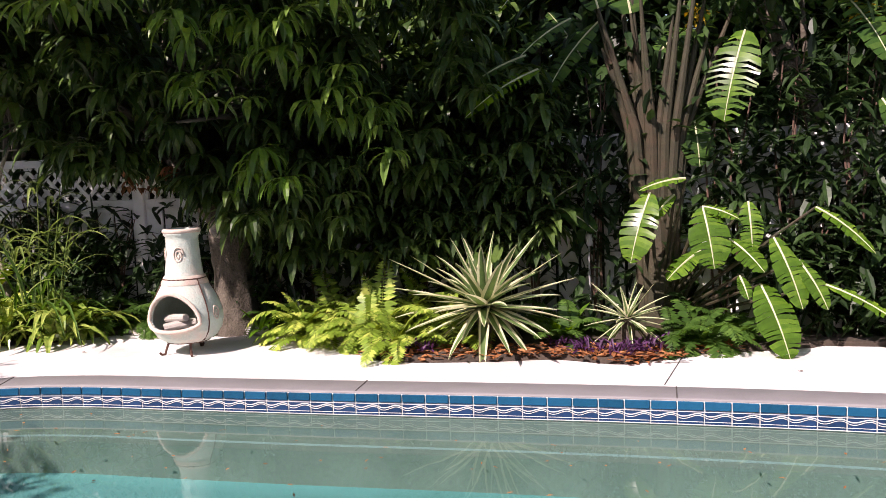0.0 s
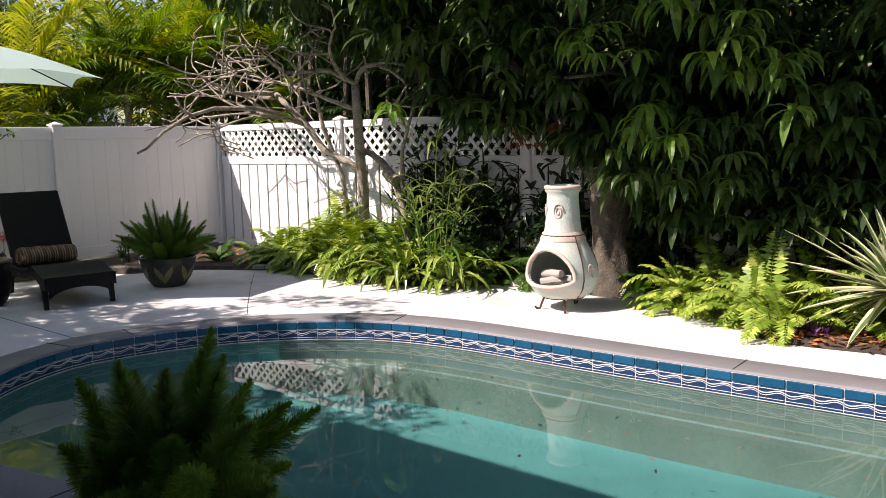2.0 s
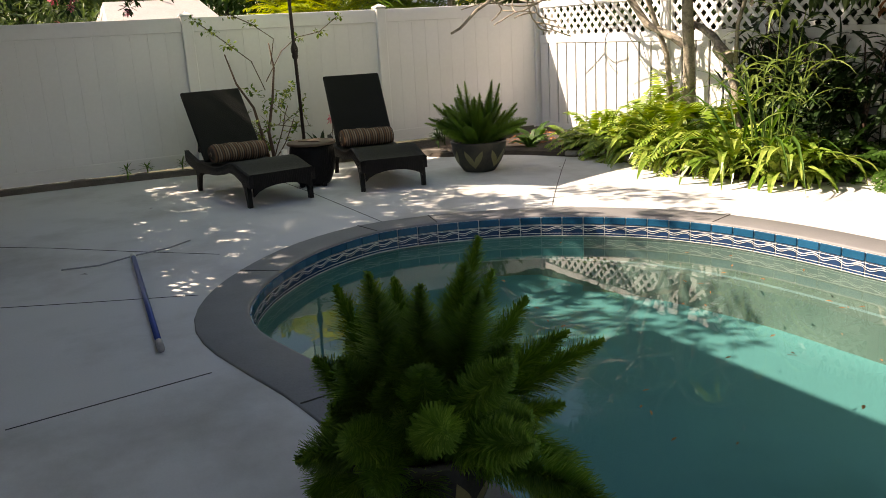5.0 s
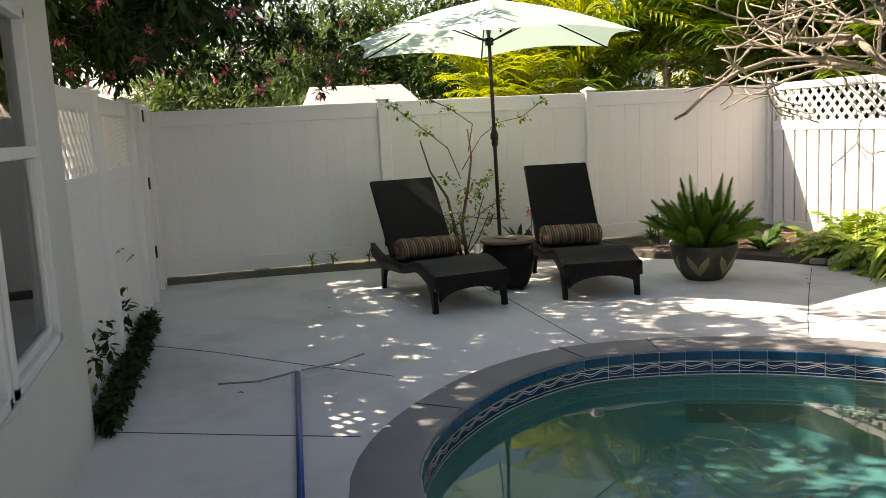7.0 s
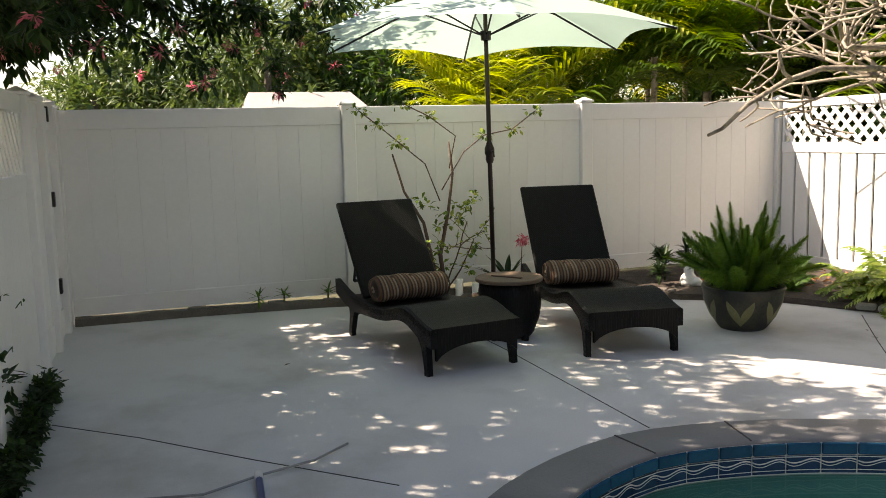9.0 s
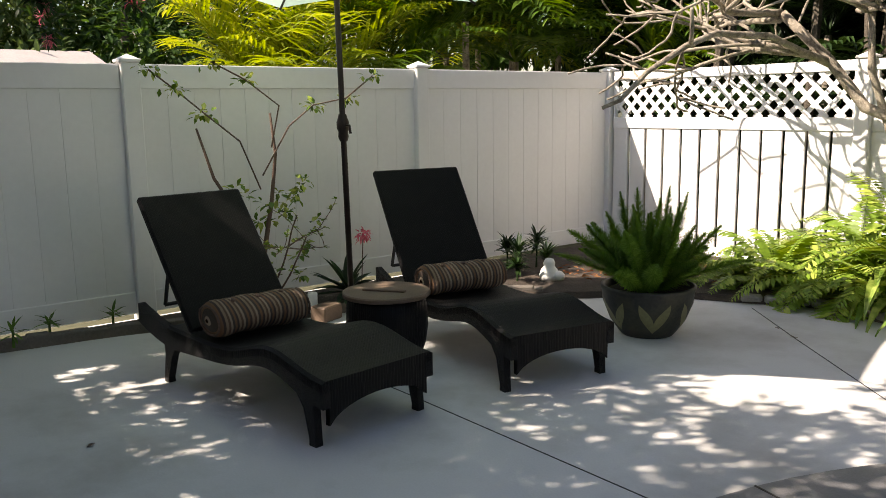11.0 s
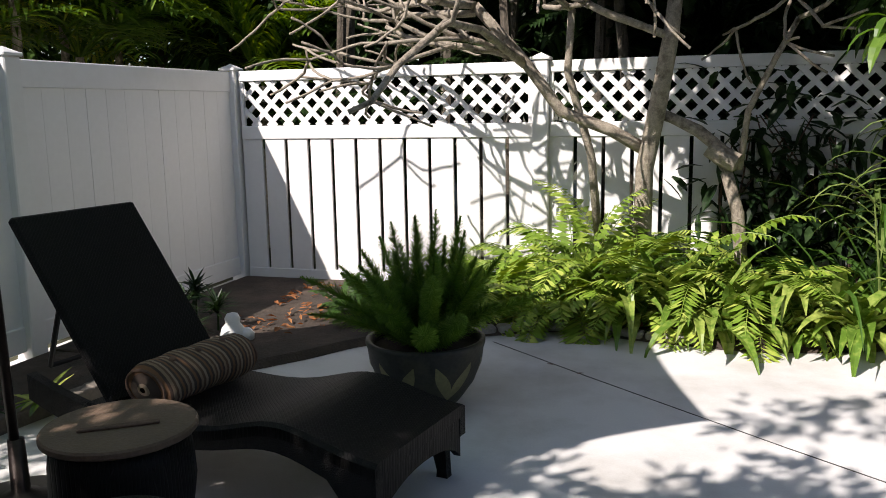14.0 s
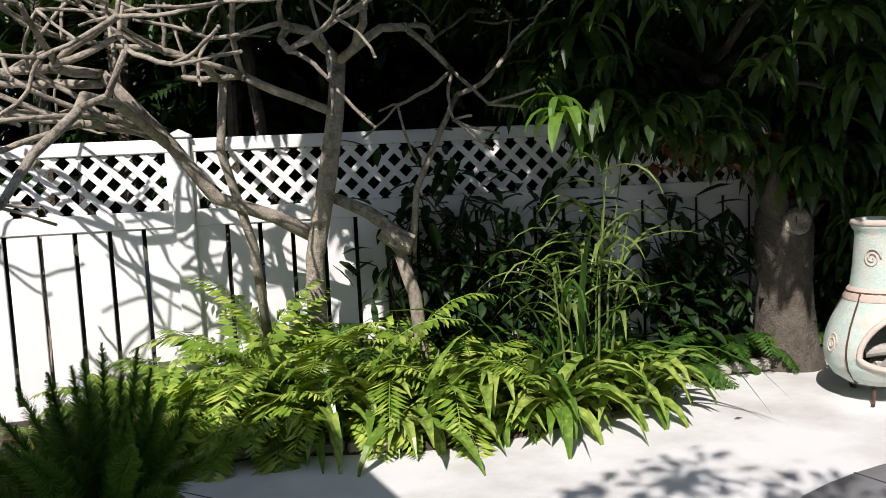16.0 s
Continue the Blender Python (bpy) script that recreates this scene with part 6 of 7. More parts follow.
# tree leaning on the east side, with yellow blossom
t = plant("leaning_tree", "leaning grey tree with dark foliage and yellow blossom", "tree", 13.2, 0.7, -0.03)
s = Shape()
limb(s, [Vector(p) for p in ((0.1, 0, 0), (-0.1, 0.0, 0.6), (-0.45, -0.05, 1.5), (-0.85, -0.1, 2.4), (-1.2, -0.3, 3.2))], 0.13, 0.08, 12)
limb(s, [Vector(p) for p in ((-0.45, -0.05, 1.5), (0.1, -0.3, 2.3), (0.5, -0.6, 3.1))], 0.06, 0.03, 8)
part("trunk", s, BARK, t, smooth=True)
s, yb = Shape(), Shape()
for c in ((-1.2, -0.5, 3.4), (0.2, -0.7, 3.1), (1.2, -0.5, 2.7), (-0.4, -0.9, 4.0), (1.0, 0.2, 3.8), (1.6, -0.4, 1.9)):
    leaf_cloud(s, c, (0.85, 0.75, 0.75), 420, 0.17, width=0.35, shell=0.3)
for c in ((-1.75, -0.95, 2.85), (-0.45, -1.0, 2.75), (0.25, -1.15, 2.85), (0.1, -1.1, 2.55)):
    leaf_cloud(yb, c, (0.16, 0.1, 0.13), 60, 0.04, width=0.7, shell=0.2)
    leaf_cloud(s, (c[0], c[1], c[2] - 0.12), (0.2, 0.12, 0.14), 22, 0.15, width=0.35, shell=0.2)
part("crown", s, TREELEAF, t)
part("blossom", yb, YELLOWFL, t, "small yellow blossom")

# powder-puff tree over the south-west corner: dense, pink flowers
t = plant("flowering_tree", "dense dark tree with pink flowers overhanging the side fence", "tree", 1.4, -9.4, -0.03)
s = Shape()
limb(s, wander((0, 0, 0), (0.2, 0.3, 2.4), 0.15), 0.16, 0.11, 12)
for e in ((-1.8, 1.2, 3.6), (1.6, 1.4, 3.4), (0.2, 2.2, 3.0), (-0.4, -1.2, 4.0), (2.6, 0.5, 3.9), (0.9, 2.9, 2.6)):
    limb(s, wander((0.2, 0.3, 2.3), e, 0.2), 0.07, 0.02, 8)
part("trunk", s, BARK, t, smooth=True)
s, pk, bl = Shape(), Shape(), []
# Upper clumps, out of view, are added to dapple and darken the deck.
for c, rad, cnt in (((-1.9, 0.9, 3.9), 1.2, 900), ((-0.6, 1.3, 3.5), 1.1, 1000), ((0.8, 1.4, 3.5), 1.1, 1000), ((2.0, 1.2, 3.5), 1.0, 900), ((0.2, 0.0, 4.4), 1.5, 1000), ((2.4, -0.2, 4.3), 1.3, 900),
                    ((-0.3, 2.2, 2.95), 0.75, 650), ((0.7, 2.35, 2.8), 0.7, 600), ((1.7, 2.2, 2.7), 0.7, 650), ((-1.3, 1.9, 3.1), 0.8, 600), ((2.5, 1.9, 2.9), 0.65, 500), ((0.3, 3.0, 3.05), 0.55, 380), ((-0.8, 3.0, 3.2), 0.6, 380),
                    ((1.3, 3.1, 3.15), 0.5, 300), ((-1.6, 3.0, 3.4), 0.6, 320), ((-2.6, 2.4, 3.6), 0.8, 420), ((0.8, 2.4, 3.4), 0.7, 330), ((1.8, 2.5, 3.6), 0.7, 330), ((1.3, 1.8, 4.0), 0.8, 380), ((2.6, 2.0, 4.0), 0.8, 380), ((2.9, 1.2, 3.3), 0.7, 420), ((-0.3, 1.0, 2.75), 0.7, 520), ((0.9, 1.1, 2.6), 0.7, 520), ((1.9, 1.3, 2.55), 0.6, 480), ((2.8, 1.5, 2.6), 0.55, 420), ((-0.2, 1.9, 2.55), 0.55, 520), ((-1.2, 1.7, 2.7), 0.6, 520), ((0.8, 1.9, 2.45), 0.5, 480), ((-2.0, 1.4, 2.9), 0.7, 520), ((1.8, 1.8, 2.4), 0.45, 420), ((2.2, 1.2, 2.3), 0.6, 450), ((1.2, 1.0, 2.2), 0.6, 450), ((0.2, 1.0, 2.3), 0.6, 450), ((-0.8, 1.0, 2.4), 0.6, 450),
                    ((-0.9, 2.4, 3.9), 0.9, 380), ((-1.4, 3.0, 3.9), 0.8, 260), ((1.4, 3.4, 4.1), 0.35, 70), ((1.9, 3.5, 4.2), 0.35, 70), ((1.0, 3.3, 4.0), 0.35, 70), ((2.3, 3.1, 4.2), 0.35, 70), ((0.2, 3.4, 3.9), 0.35, 80)):
    leaf_cloud(s, c, (rad, rad, rad * 0.75), int(cnt * 1.75), 0.115, width=0.42, shell=0.3, sun_gaps=1.0)
    for q in range(1 if cnt > 400 else 0):
        d = Vector((R(-1, 1), R(0, 1), R(-0.8, 0))).normalized()
        leaf_cloud(pk, Vector(c) + d * rad * 0.85, (0.055, 0.055, 0.045), 60, 0.03, width=0.25, shell=0.1)
# hanging sprays with flowers
for x, y, z, drop in ((-0.2, 3.2, 2.75, 0.5), (0.6, 2.9, 2.5, 0.55), (-0.9, 3.7, 2.85, 0.75), (0.1, 3.9, 2.8, 0.7), (1.5, 2.6, 2.4, 0.35), (2.2, 2.3, 2.4, 0.4), (-1.5, 3.6, 3.0, 0.6), (2.8, 2.1, 2.5, 0.45)):
    pts = wander((x - 0.2, y - 0.4, z + 0.2), (x, y, z - drop), 0.08)
    s.tube(pts, 0.004, 4)
    for p in pts[1:]:
        leaf_cloud(s, p, (0.13, 0.13, 0.11), 36, 0.075, width=0.4, shell=0.1)
    for q in (pts[-1], pts[3]):
        leaf_cloud(pk, q, (0.05, 0.05, 0.04), 24, 0.045, width=0.35, shell=0.1)
# the skirt of the crown that hangs over the gate and reaches out above the deck
for x, y, z, rad, cnt in ((2.0, -7.75, 2.38, 0.36, 520), (2.05, -7.66, 2.12, 0.24, 260), (2.3, -7.75, 2.25, 0.25, 240), (1.9, -7.45, 2.36, 0.32, 420), (1.8, -7.1, 2.52, 0.30, 360), (1.6, -6.75, 2.50, 0.28, 300), (1.5, -6.4, 2.40, 0.26, 240),
                          (1.5, -6.1, 2.48, 0.24, 200), (1.55, -5.8, 2.36, 0.17, 110), (1.5, -5.95, 2.08, 0.09, 40), (1.5, -5.93, 1.90, 0.06, 24), (1.5, -6.45, 2.10, 0.12, 50), (1.6, -5.5, 2.55, 0.2, 110)):
    c = Vector((x - 1.4, y + 9.4, z + 0.03))
    leaf_cloud(s, c, (rad, rad, rad * 0.8), cnt, 0.085, width=0.4, shell=0.1)
    leaf_cloud(pk, c + Vector((R(0.2, 0.8) * rad, R(-0.5, 0.8) * rad, -0.75 * rad)), (0.05, 0.05, 0.04), 70, 0.026, width=0.22, shell=0.1)
s.tube([(0.2, 1.0, 2.6), (0.3, 2.0, 2.75), (0.2, 2.9, 2.6), (0.1, 3.4, 2.3), (0.1, 3.5, 1.9)], [0.02, 0.014, 0.010, 0.006, 0.003], 6)
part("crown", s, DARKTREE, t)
part("blossom", pk, PINK, t, "pink powder-puff flowers")

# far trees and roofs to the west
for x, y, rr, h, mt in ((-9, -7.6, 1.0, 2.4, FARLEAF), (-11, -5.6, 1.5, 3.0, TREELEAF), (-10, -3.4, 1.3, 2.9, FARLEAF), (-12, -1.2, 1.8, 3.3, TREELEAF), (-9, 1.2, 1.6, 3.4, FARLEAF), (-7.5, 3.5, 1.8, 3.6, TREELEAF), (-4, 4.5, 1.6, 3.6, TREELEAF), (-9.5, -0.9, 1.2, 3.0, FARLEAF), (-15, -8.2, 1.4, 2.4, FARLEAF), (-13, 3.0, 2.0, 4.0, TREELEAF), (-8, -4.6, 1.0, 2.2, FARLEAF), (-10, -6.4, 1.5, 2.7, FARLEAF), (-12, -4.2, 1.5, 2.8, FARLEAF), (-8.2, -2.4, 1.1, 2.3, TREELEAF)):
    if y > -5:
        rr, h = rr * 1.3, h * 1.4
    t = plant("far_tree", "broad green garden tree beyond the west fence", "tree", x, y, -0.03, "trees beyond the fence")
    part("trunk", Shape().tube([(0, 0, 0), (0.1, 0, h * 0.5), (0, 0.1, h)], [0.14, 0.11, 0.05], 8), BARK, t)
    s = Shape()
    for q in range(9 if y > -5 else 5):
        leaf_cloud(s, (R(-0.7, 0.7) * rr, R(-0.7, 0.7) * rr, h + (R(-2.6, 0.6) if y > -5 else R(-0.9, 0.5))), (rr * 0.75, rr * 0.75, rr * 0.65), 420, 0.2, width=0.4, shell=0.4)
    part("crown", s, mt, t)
t = plant("oleander", "loose shrub with pink blossoms behind the fence", "shrub", -3.2, -5.9, -0.03)
s, pk = Shape(), Shape()
for q in range(5):
    c = (R(-0.5, 0.5), R(-1.5, 0.3), R(1.5, 2.3))
    leaf_cloud(s, c, (0.5, 0.5, 0.6), 170, 0.14, width=0.25, shell=0.2)
    for w in range(1):
        leaf_cloud(pk, (c[0] + R(0.1, 0.5), c[1] + R(-0.4, 0.4), c[2] + R(-0.3, 0.5)), (0.08, 0.08, 0.07), 22, 0.05, width=0.8, shell=0.1)
s.tube([(0, 0, 0), (0, 0.1, 1.0), (0.1, 0.2, 2.0)], [0.05, 0.04, 0.02], 6)
part("leaves", s, FARLEAF, t)
part("blossoms", pk, PINK, t, "pink blossoms")
shed = thing("garden_shed", "low neighbouring shed with pale grey shingle roof", "shed", pose(-6.5, -4.1, -0.03))
part("wall", Shape().box((-0.9, -0.95, 0), (0.5, 0.85, 2.0)), HOUSEWHITE, shed)
rf = Shape()
rf.add([(0.65, -1.05, 1.98), (0.65, 0.98, 1.98), (-0.3, 0.80, 2.38), (-0.3, -0.95, 2.38), (-1.2, -1.05, 1.98), (-1.2, 0.98, 1.98)], [(0, 1, 2, 3), (3, 2, 5, 4), (0, 3, 4), (1, 5, 2)])
part("roof", rf, SHINGLE, shed)
far = thing("far_house", "white two-storey house with a gabled roof beyond trees", "house", pose(-25, 8.8, -0.03))
part("wall", Shape().box((-5, -3.2, 0), (0, 3.6, 4.6)), HOUSEWHITE, far)
part("roof", Shape().add([(0.6, -4.0, 4.3), (0.6, 4.2, 4.3), (-2.5, 4.2, 6.2), (-2.5, -4.0, 6.2), (-5.6, -4.0, 4.3), (-5.6, 4.2, 4.3)], [(0, 1, 2, 3), (3, 2, 5, 4), (0, 3, 4), (1, 5, 2)]), SHINGLE, far)
wf = part("window", Shape().soft_box((0, 1.6, 3.6), (0.08, 2.2, 4.3), 0.02), TRIM, far)
part("pane", Shape().box((0.05, 1.68, 3.68), (0.09, 2.12, 4.22)), GLASS, wf)
for x, y, z, ln in ((1.2, 6.2, 2.35, 1.3), (4.6, 7.0, 2.75, 1.6)):
    aw = thing("boat_cover", "curved teal cover edged in ochre beyond the fence", "boat cover", pose(x, y, z))
    s1, s2 = Shape(), Shape()
    for k, (dz, mt, sh) in enumerate(((0.0, TEAL, s1), (-0.14, ORANGE, s2))):
        sh.tube([(-ln, 0, dz - 0.16), (-ln * 0.5, 0, dz - 0.03), (0, 0, dz), (ln * 0.5, 0, dz - 0.03), (ln, 0, dz - 0.16)], 0.07 if k == 0 else 0.09, 8)
    part("teal_edge", s1, TEAL, aw)
    part("ochre_panel", s2, ORANGE, aw, "ochre panel")
    part("stand", Shape().tube([(0, 0, -z), (0, 0, -0.1)], 0.05, 6), BARK, aw)

# ---- small things along the west fence ----
sh = plant("bougainvillea", "sparse bare shrub with few leaves against the fence", "shrub", 0.42, -4.30, 0.03)
s, lf = Shape(), Shape()


def twig(p, d, length, r, depth):
    pts, q, e = [p.copy()], p.copy(), d.normalized()
    for i in range(6):
        q = q + e * length / 6
        e = (e + Vector((R(-0.2, 0.2) * 0.6, R(-0.25, 0.25), R(-0.18, 0.14)))).normalized()
        q.x = max(q.x, -0.30)
        pts.append(q.copy())
    s.tube(pts, [r * (1 - 0.07 * i) for i in range(7)], 5)
    for c in pts[2:]:
        if R(0, 1) < (0.65 if depth < 2 else 0.05):
            for _ in range(3):
                lf.leaf(c, (R(-1, 1), R(-1, 1), R(-0.4, 0.7)), (0, 0, 1), R(0.03, 0.05), 0.026, 0.4, 2, 0.3, "lance")
    if depth:
        for k in range(2):
            j = rng.choice((3, 4, 5, 6))
            twig(pts[j], Vector((R(-0.2, 0.3), R(-1, 1), R(-0.1, 0.7))), length * R(0.45, 0.7), r * 0.6, depth - 1)


for d, ln in (((0.05, -0.1, 0.9), 0.5), ((0.1, 0.35, 0.9), 0.75), ((0.1, 0.6, 0.6), 0.65)):
    twig(Vector((0, R(-0.05, 0.05), 0)), Vector(d), ln, 0.009, 2)
for pts in (((0.0, -0.03, -0.02), (0.02, -0.10, 0.35), (-0.02, -0.16, 0.7), (-0.06, -0.33, 1.0), (-0.1, -0.42, 1.35)), ((0.02, 0.03, -0.02), (0.03, -0.02, 0.4), (0.0, 0.08, 0.8), (-0.02, 0.14, 1.15), (0.0, 0.1, 1.45))):
    s.tube([Vector(p) for p in pts], [0.026, 0.020, 0.016, 0.012, 0.008], 8)
for i in range(26):
    leaf_cloud(lf, (R(-0.05, 0.1), R(-0.2, 0.5), R(0.15, 0.95)), (0.06, 0.07, 0.06), 10, 0.06, width=0.6, shell=0.1)
# the two long shoots that rise along the fence
for pts in (((0, 0, 0.9), (-0.05, -0.12, 1.25), (-0.1, -0.35, 1.45), (-0.12, -0.55, 1.62), (-0.12, -0.72, 1.75)), ((0, 0.02, 1.0), (0.0, 0.25, 1.35), (0.02, 0.45, 1.5), (0.0, 0.75, 1.55), (0.0, 1.0, 1.72)), ((0, 0.1, 1.2), (0.05, 0.15, 1.5), (0.05, -0.1, 1.68), (0.05, -0.35, 1.8))):
    s.tube([Vector(p) for p in pts], 0.006, 5)
    for p in pts[2:]:
        leaf_cloud(lf, p, (0.05, 0.13, 0.05), 26, 0.05, width=0.6, shell=0.1)
part("stem", s, TWIG, sh, smooth=True)
part("leaves", lf, STRAP, sh)


def spiky(x, y, h, count, size, material, name, label, category, z=0.04, stem=True, n=3):
    t = plant(name, label, category, x, y, z)
    s = Shape()
    if stem:
        s.tube([(0, 0, 0), (0.01, 0, h)], [0.01, 0.007], 5)
    for i in range(count):
        a, el = i * 2.4, R(-0.3, 1.2)
        s.leaf((0, 0, h * R(0.6, 1.0)), (math.cos(a) * math.cos(el), math.sin(a) * math.cos(el), math.sin(el)), (0, 0, 1), size * R(0.7, 1.1), size * 0.18, 0.5, n, 0.3, "lance")
    part("leaves", s, material, t)


for x, y, h in ((0.75, -2.05, 0.26), (0.62, -1.7, 0.30), (0.95, -2.25, 0.16), (0.5, -1.95, 0.24), (0.85, -1.8, 0.2)):
    spiky(x, y, h, 52, 0.15, DEEP, "spurge_plant", "small whorled spurge plant by the fence corner", "plant")
for x, y in ((0.16, -5.75), (0.2, -5.35), (0.55, -4.75), (0.3, -6.0)):
    spiky(x, y, 0.12, 12, 0.12, FERNDARK, "weed", "small green weed at the foot of the fence", "weed")
spiky(0.62, -3.72, 0.12, 30, 0.34, DEEP, "bromeliad", "dark green bromeliad rosette behind the table", "bromeliad", 0.03, False, 5)
spiky(0.85, -3.4, 0.08, 14, 0.2, STRAP, "hosta", "small striped leafy plant behind the lounger", "plant", 0.03, False, 4)
fl = plant("pink_flower", "coral pink flower head on a thin stem", "flower", 0.55, -3.55, 0.03)
part("stem", Shape().tube([(0, 0, 0), (0.02, 0.02, 0.5)], 0.004, 5), TWIG, fl)
s = Shape()
leaf_cloud(s, (0.02, 0.02, 0.5), (0.065, 0.08, 0.05), 90, 0.04, width=0.5, shell=0.2)
part("petals", s, PINK, fl)
orn = thing("stone_ornament", "small white painted stone ornament in the bed", "ornament", pose(1.10, -2.02, 0.045, 0, 0, 25))
s = Shape()
s.lathe([(0.0, 0.0), (0.075, 0.0), (0.085, 0.04), (0.07, 0.09), (0.045, 0.12), (0.05, 0.15), (0.035, 0.18), (0.0, 0.19)], 16)
s.lathe([(0.0, 0.0), (0.05, 0.01), (0.055, 0.05), (0.03, 0.08), (0.0, 0.085)], 12, m=Matrix.Translation((0.08, 0.0, 0)))
part("figure", s, WHITEPL, orn, smooth=True)
for x, y, h in ((0.66, -4.22, 0.19), (0.72, -4.08, 0.15)):
    c = thing("candle_jar", "small white cylinder jar on the soil", "jar", pose(x, y, 0.03), "white jars")
    part("jar", Shape().lathe([(0.0, 0.0), (0.034, 0.0), (0.036, 0.01), (0.036, h - 0.01), (0.032, h), (0.0, h)], 16), WHITEPL, c, smooth=True)
bx = thing("wooden_block", "small pale wooden block lying by the kerb", "block", pose(0.86, -4.05, 0.0, 0, 0, 20))
part("block", Shape().soft_box((-0.07, -0.1, 0), (0.07, 0.1, 0.11), 0.01), WOODTOP, bx)
# fallen leaves
lit = tagged(new("leaf_litter"), "scatter of dry reddish leaves on the soil", "leaf litter", kind="stuff")
s = Shape()
for i in range(900):
    if i < 520:
        x = R(8.8, 11.3)
        y, z = -1.36 + R(-0.02, 0.35), 0.055
    elif i < 760:
        x, y, z = R(0.8, 2.3), 0, 0.052
        y = R(-1.9, -0.3) + (0.0 if x < 1.6 else 0.6)
    else:
        x, y, z = R(2.6, 5.4), R(-1.15, -0.9), 0.052
    a = R(0, 6.3)
    s.leaf((x, y, z + R(0, 0.02)), (math.cos(a), math.sin(a), R(-0.1, 0.4)), (R(-0.5, 0.5), R(-0.5, 0.5), 1), R(0.04, 0.09), R(0.02, 0.04), R(0, 1.0), 2, 0.4, "lance")
part("dry_leaves", s, LITTER, lit)
for x, y, c in ((8.85, -1.28, 60), (9.15, -1.32, 50), (10.55, -1.22, 60), (10.85, -1.28, 80), (11.05, -1.15, 50), (10.35, -1.1, 40)):
    t = plant("purple_heart", "low purple trailing plant at the bed edge", "ground cover", x, y, 0.045, "purple ground cover")
    s = Shape()
    for i in range(c):
        a, el = R(0, 6.3), R(0.0, 1.2)
        s.leaf((R(-0.13, 0.13), R(-0.07, 0.1), R(0.0, 0.07)), (math.cos(a) * math.cos(el), math.sin(a) * math.cos(el), math.sin(el)), (0, 0, 1), R(0.06, 0.11), 0.022, 0.8, 3, 0.5, "lance")
    part("leaves", s, PURPLE, t)
# broad light leaves beside chiminea and agave
for x, y, ln in ((7.45, -0.85, 0.28), (7.5, -0.75, 0.22), (10.25, -0.85, 0.4), (10.35, -0.75, 0.35), (10.2, -0.7, 0.3)):
    spiky(x, y, 0.1, 6, ln, PADDLE, "broadleaf_plant", "young plant with a few broad bright leaves", "plant", 0.04, False, 5)
# garden lights
for x, y, z, tilt in ((8.32, -0.38, 0.80, 35), (10.5, -0.35, 0.86, 8)):
    g = thing("garden_light", "small grey garden spotlight on a stake in the bed", "garden light", pose(x, y, 0.03))
    part("stake", Shape().tube([(0.02, 0, 0), (0, 0, z * 0.6), (0, 0, z - 0.03)], 0.008, 6), GREY, g)
    s = Shape().lathe([(0.0, -0.06), (0.022, -0.06), (0.03, -0.03), (0.034, 0.05), (0.028, 0.055), (0.0, 0.05)], 12)
    part("lamp_head", s, GREY, g, m=Matrix.Translation((0, 0, z)) @ Matrix.Rotation(radians(-tilt), 4, "Y"))
# weeds along the house and side fence
for i in range(13):
    x = 2.3 + i * 0.21 + R(-0.05, 0.05)
    t = plant("ivy_clump", "dark ivy clump growing at the foot of the wall", "ivy", x, south_line(x) + 0.09, 0.0, "ivy along the wall")
    s = Shape()
    leaf_cloud(s, (0, 0.02, 0.09), (0.13, 0.09, R(0.09, 0.14)), 230, 0.05, width=0.6, shell=0.2, floor=0.01)
    if i in (5, 9, 11):
        leaf_cloud(s, (R(-0.05, 0.05), -0.03, 0.38), (0.06, 0.04, 0.2), 30, 0.07, width=0.5, shell=0.1)
    part("leaves", s, DARKTREE, t)
for x, z in ((3.2, 0.75), (2.6, 0.62), (3.0, 0.45)):
    v = plant("creeper_sprig", "thin creeper sprig poking through the side fence", "creeper", x, south_line(x) + 0.03, z)
    s = Shape().tube([(0, -0.02, 0), (0.06, 0.02, 0.05), (0.14, 0.03, 0.04)], 0.003, 4)
    leaf_cloud(s, (0.09, 0.03, 0.04), (0.07, 0.02, 0.03), 14, 0.03, width=0.5, shell=0.1)
    part("leaves", s, TREELEAF, v)
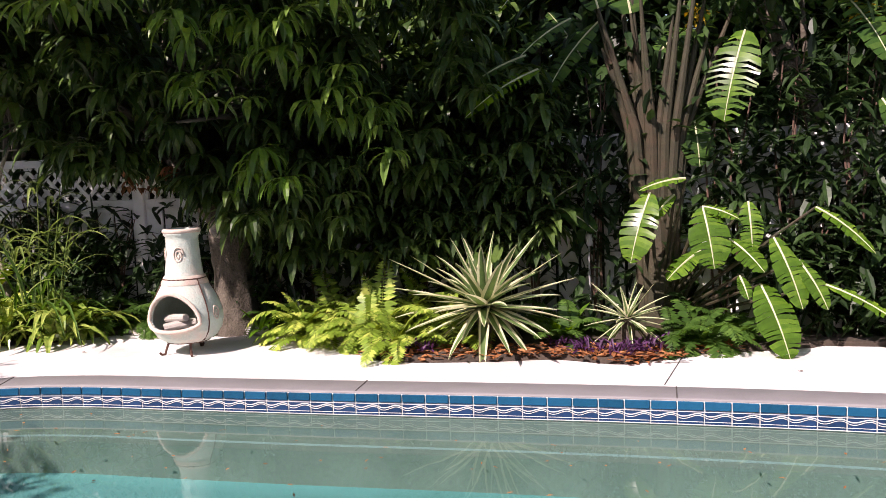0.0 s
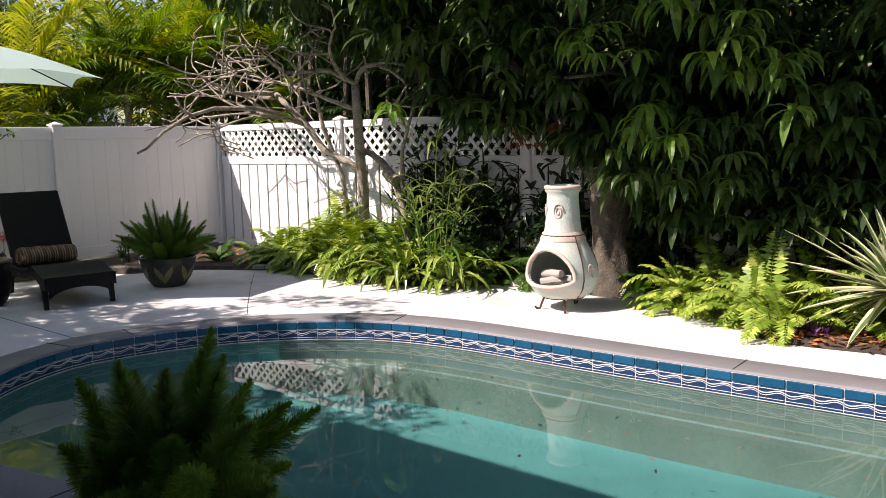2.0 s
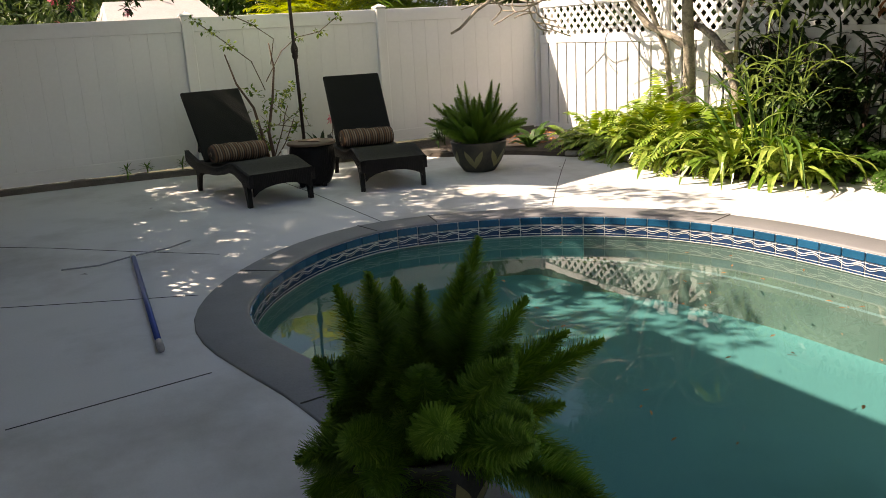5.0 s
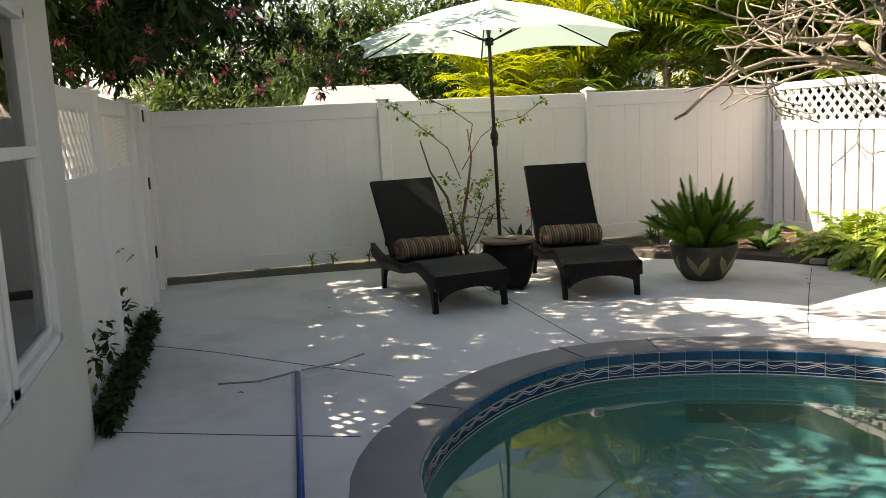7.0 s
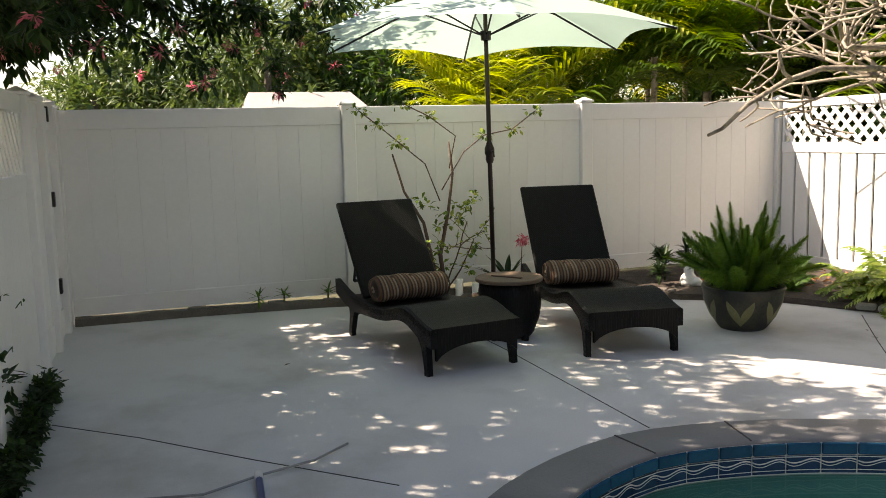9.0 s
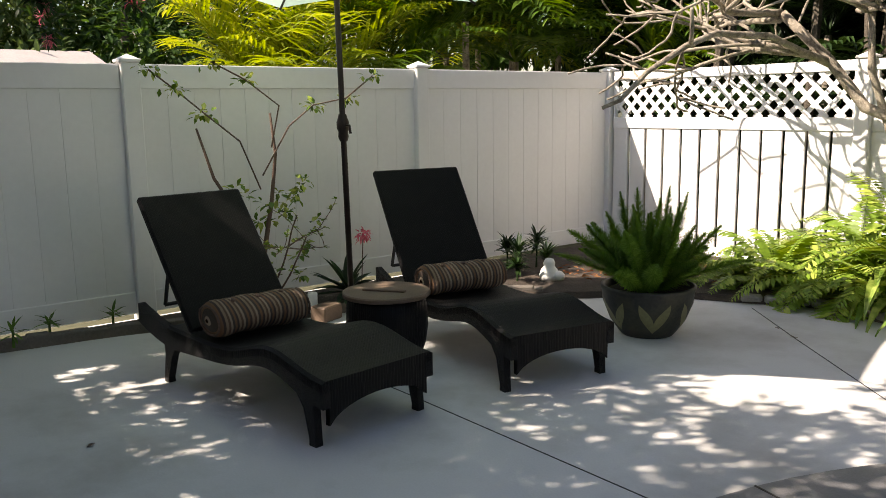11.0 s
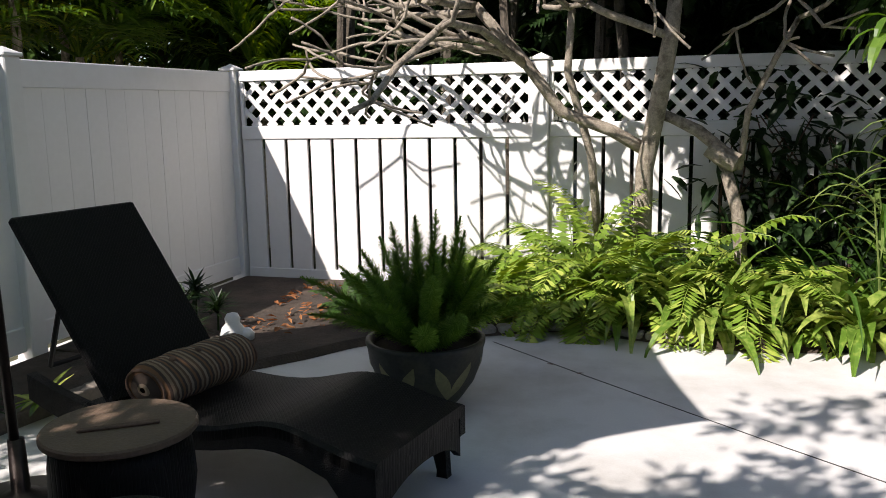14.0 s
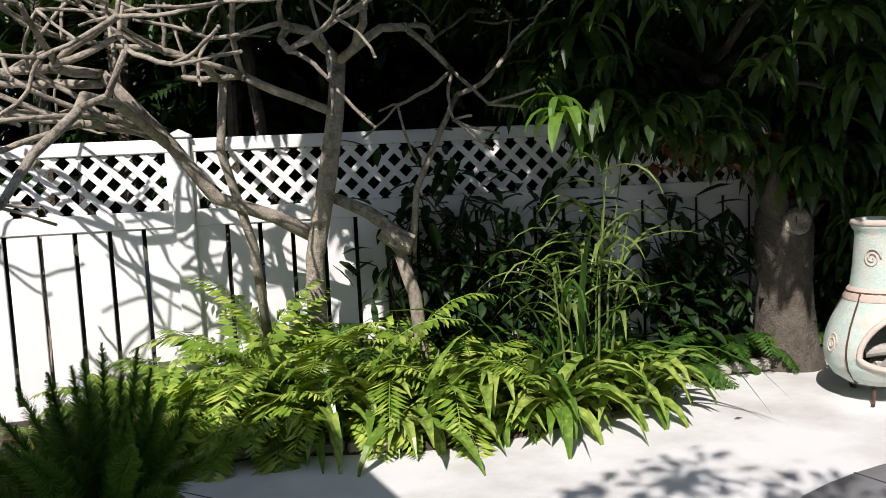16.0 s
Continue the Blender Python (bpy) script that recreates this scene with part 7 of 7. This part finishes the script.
# pool brush on its pole, lying on the deck
tool = thing("pool_pole", "blue telescopic pool pole lying on the deck", "pool pole", pose(6.27, -6.75, 0.02))
end = Vector((4.14 - 6.27, -6.55 + 6.75, 0.0))
part("pole", Shape().tube([Vector((0, 0, 0)), end * 0.5, end], 0.017, 10), POLEBLUE, tool, smooth=True)
part("grip", Shape().tube([-end * 0.02, end * 0.035], 0.021, 10), GREY, tool, "grey plastic grip", smooth=True)
part("tip", Shape().tube([end * 0.985, end * 1.02], 0.02, 10), WHITEPL, tool, "white plastic tip", smooth=True)
hd = part("net_frame", Shape().tube([end + Vector((0.02, -0.50, -0.008)), end + Vector((0.08, -0.25, -0.006)), end * 1.0 + Vector((-0.02, 0.0, 0.0)), end + Vector((-0.12, 0.28, -0.006)), end + Vector((-0.28, 0.48, -0.008))], 0.006, 7), GREY, tool, "pale net frame", smooth=True)
# fallen leaves on water and deck
fl = tagged(new("floating_leaves"), "few brown leaves floating on the pool", "floating leaves", kind="stuff")
s = Shape()
for i in range(110):
    x, y = R(5.2, 13), R(-5.2, -2.7)
    a = R(0, 6.3)
    s.leaf((x, y, WATERZ + 0.006), (math.cos(a), math.sin(a), 0.02), (0, 0, 1), R(0.015, 0.06), R(0.008, 0.02), 0.1, 2, 0.2, "lance")
part("leaves", s, LITTER, fl)
s = Shape()
for x, y in ((3.335, -2.026), (2.2, -6.1), (3.1, -1.9), (4.4, -6.9), (12.1, -1.5), (5.9, -1.4)):
    s.leaf((x, y, 0.006), (R(-1, 1), R(-1, 1), 0.05), (0, 0, 1), 0.05, 0.025, 0.2, 2, 0.3, "lance")
part("leaf", s, TWIG, tagged(new("deck_leaves"), "stray dark leaves on the white deck", "fallen leaves", kind="stuff"))
dr = setting(part("pool_drain", Shape().lathe([(0.0, 0.03), (0.10, 0.028), (0.12, 0.0)], 24), GLAZEWHITE, m=Matrix.Translation((6.05, -4.6, -0.615))), "round white drain cover on the pool floor", "drain")

# fallen leaves heaped along the edge of the agave bed
s = Shape()
front = [p for p in edge_line if 8.5 < p.x < 11.8]
for i in range(420):
    p = rng.choice(front)
    s.leaf((p.x + R(-0.12, 0.12), p.y + R(-0.09, 0.16), 0.05 + R(-0.03, 0.015)), (R(-1, 1), R(-1, 1), R(-0.1, 0.25)), (R(-0.3, 0.3), R(-0.3, 0.3), 1), R(0.04, 0.11), R(0.02, 0.045), R(-0.4, 0.6), 3, 0.4, "lance")
heap = part("leaf_litter", s, LITTER)
tagged(heap, "dry orange brown leaves along the agave bed edge", "leaf litter", kind="stuff")
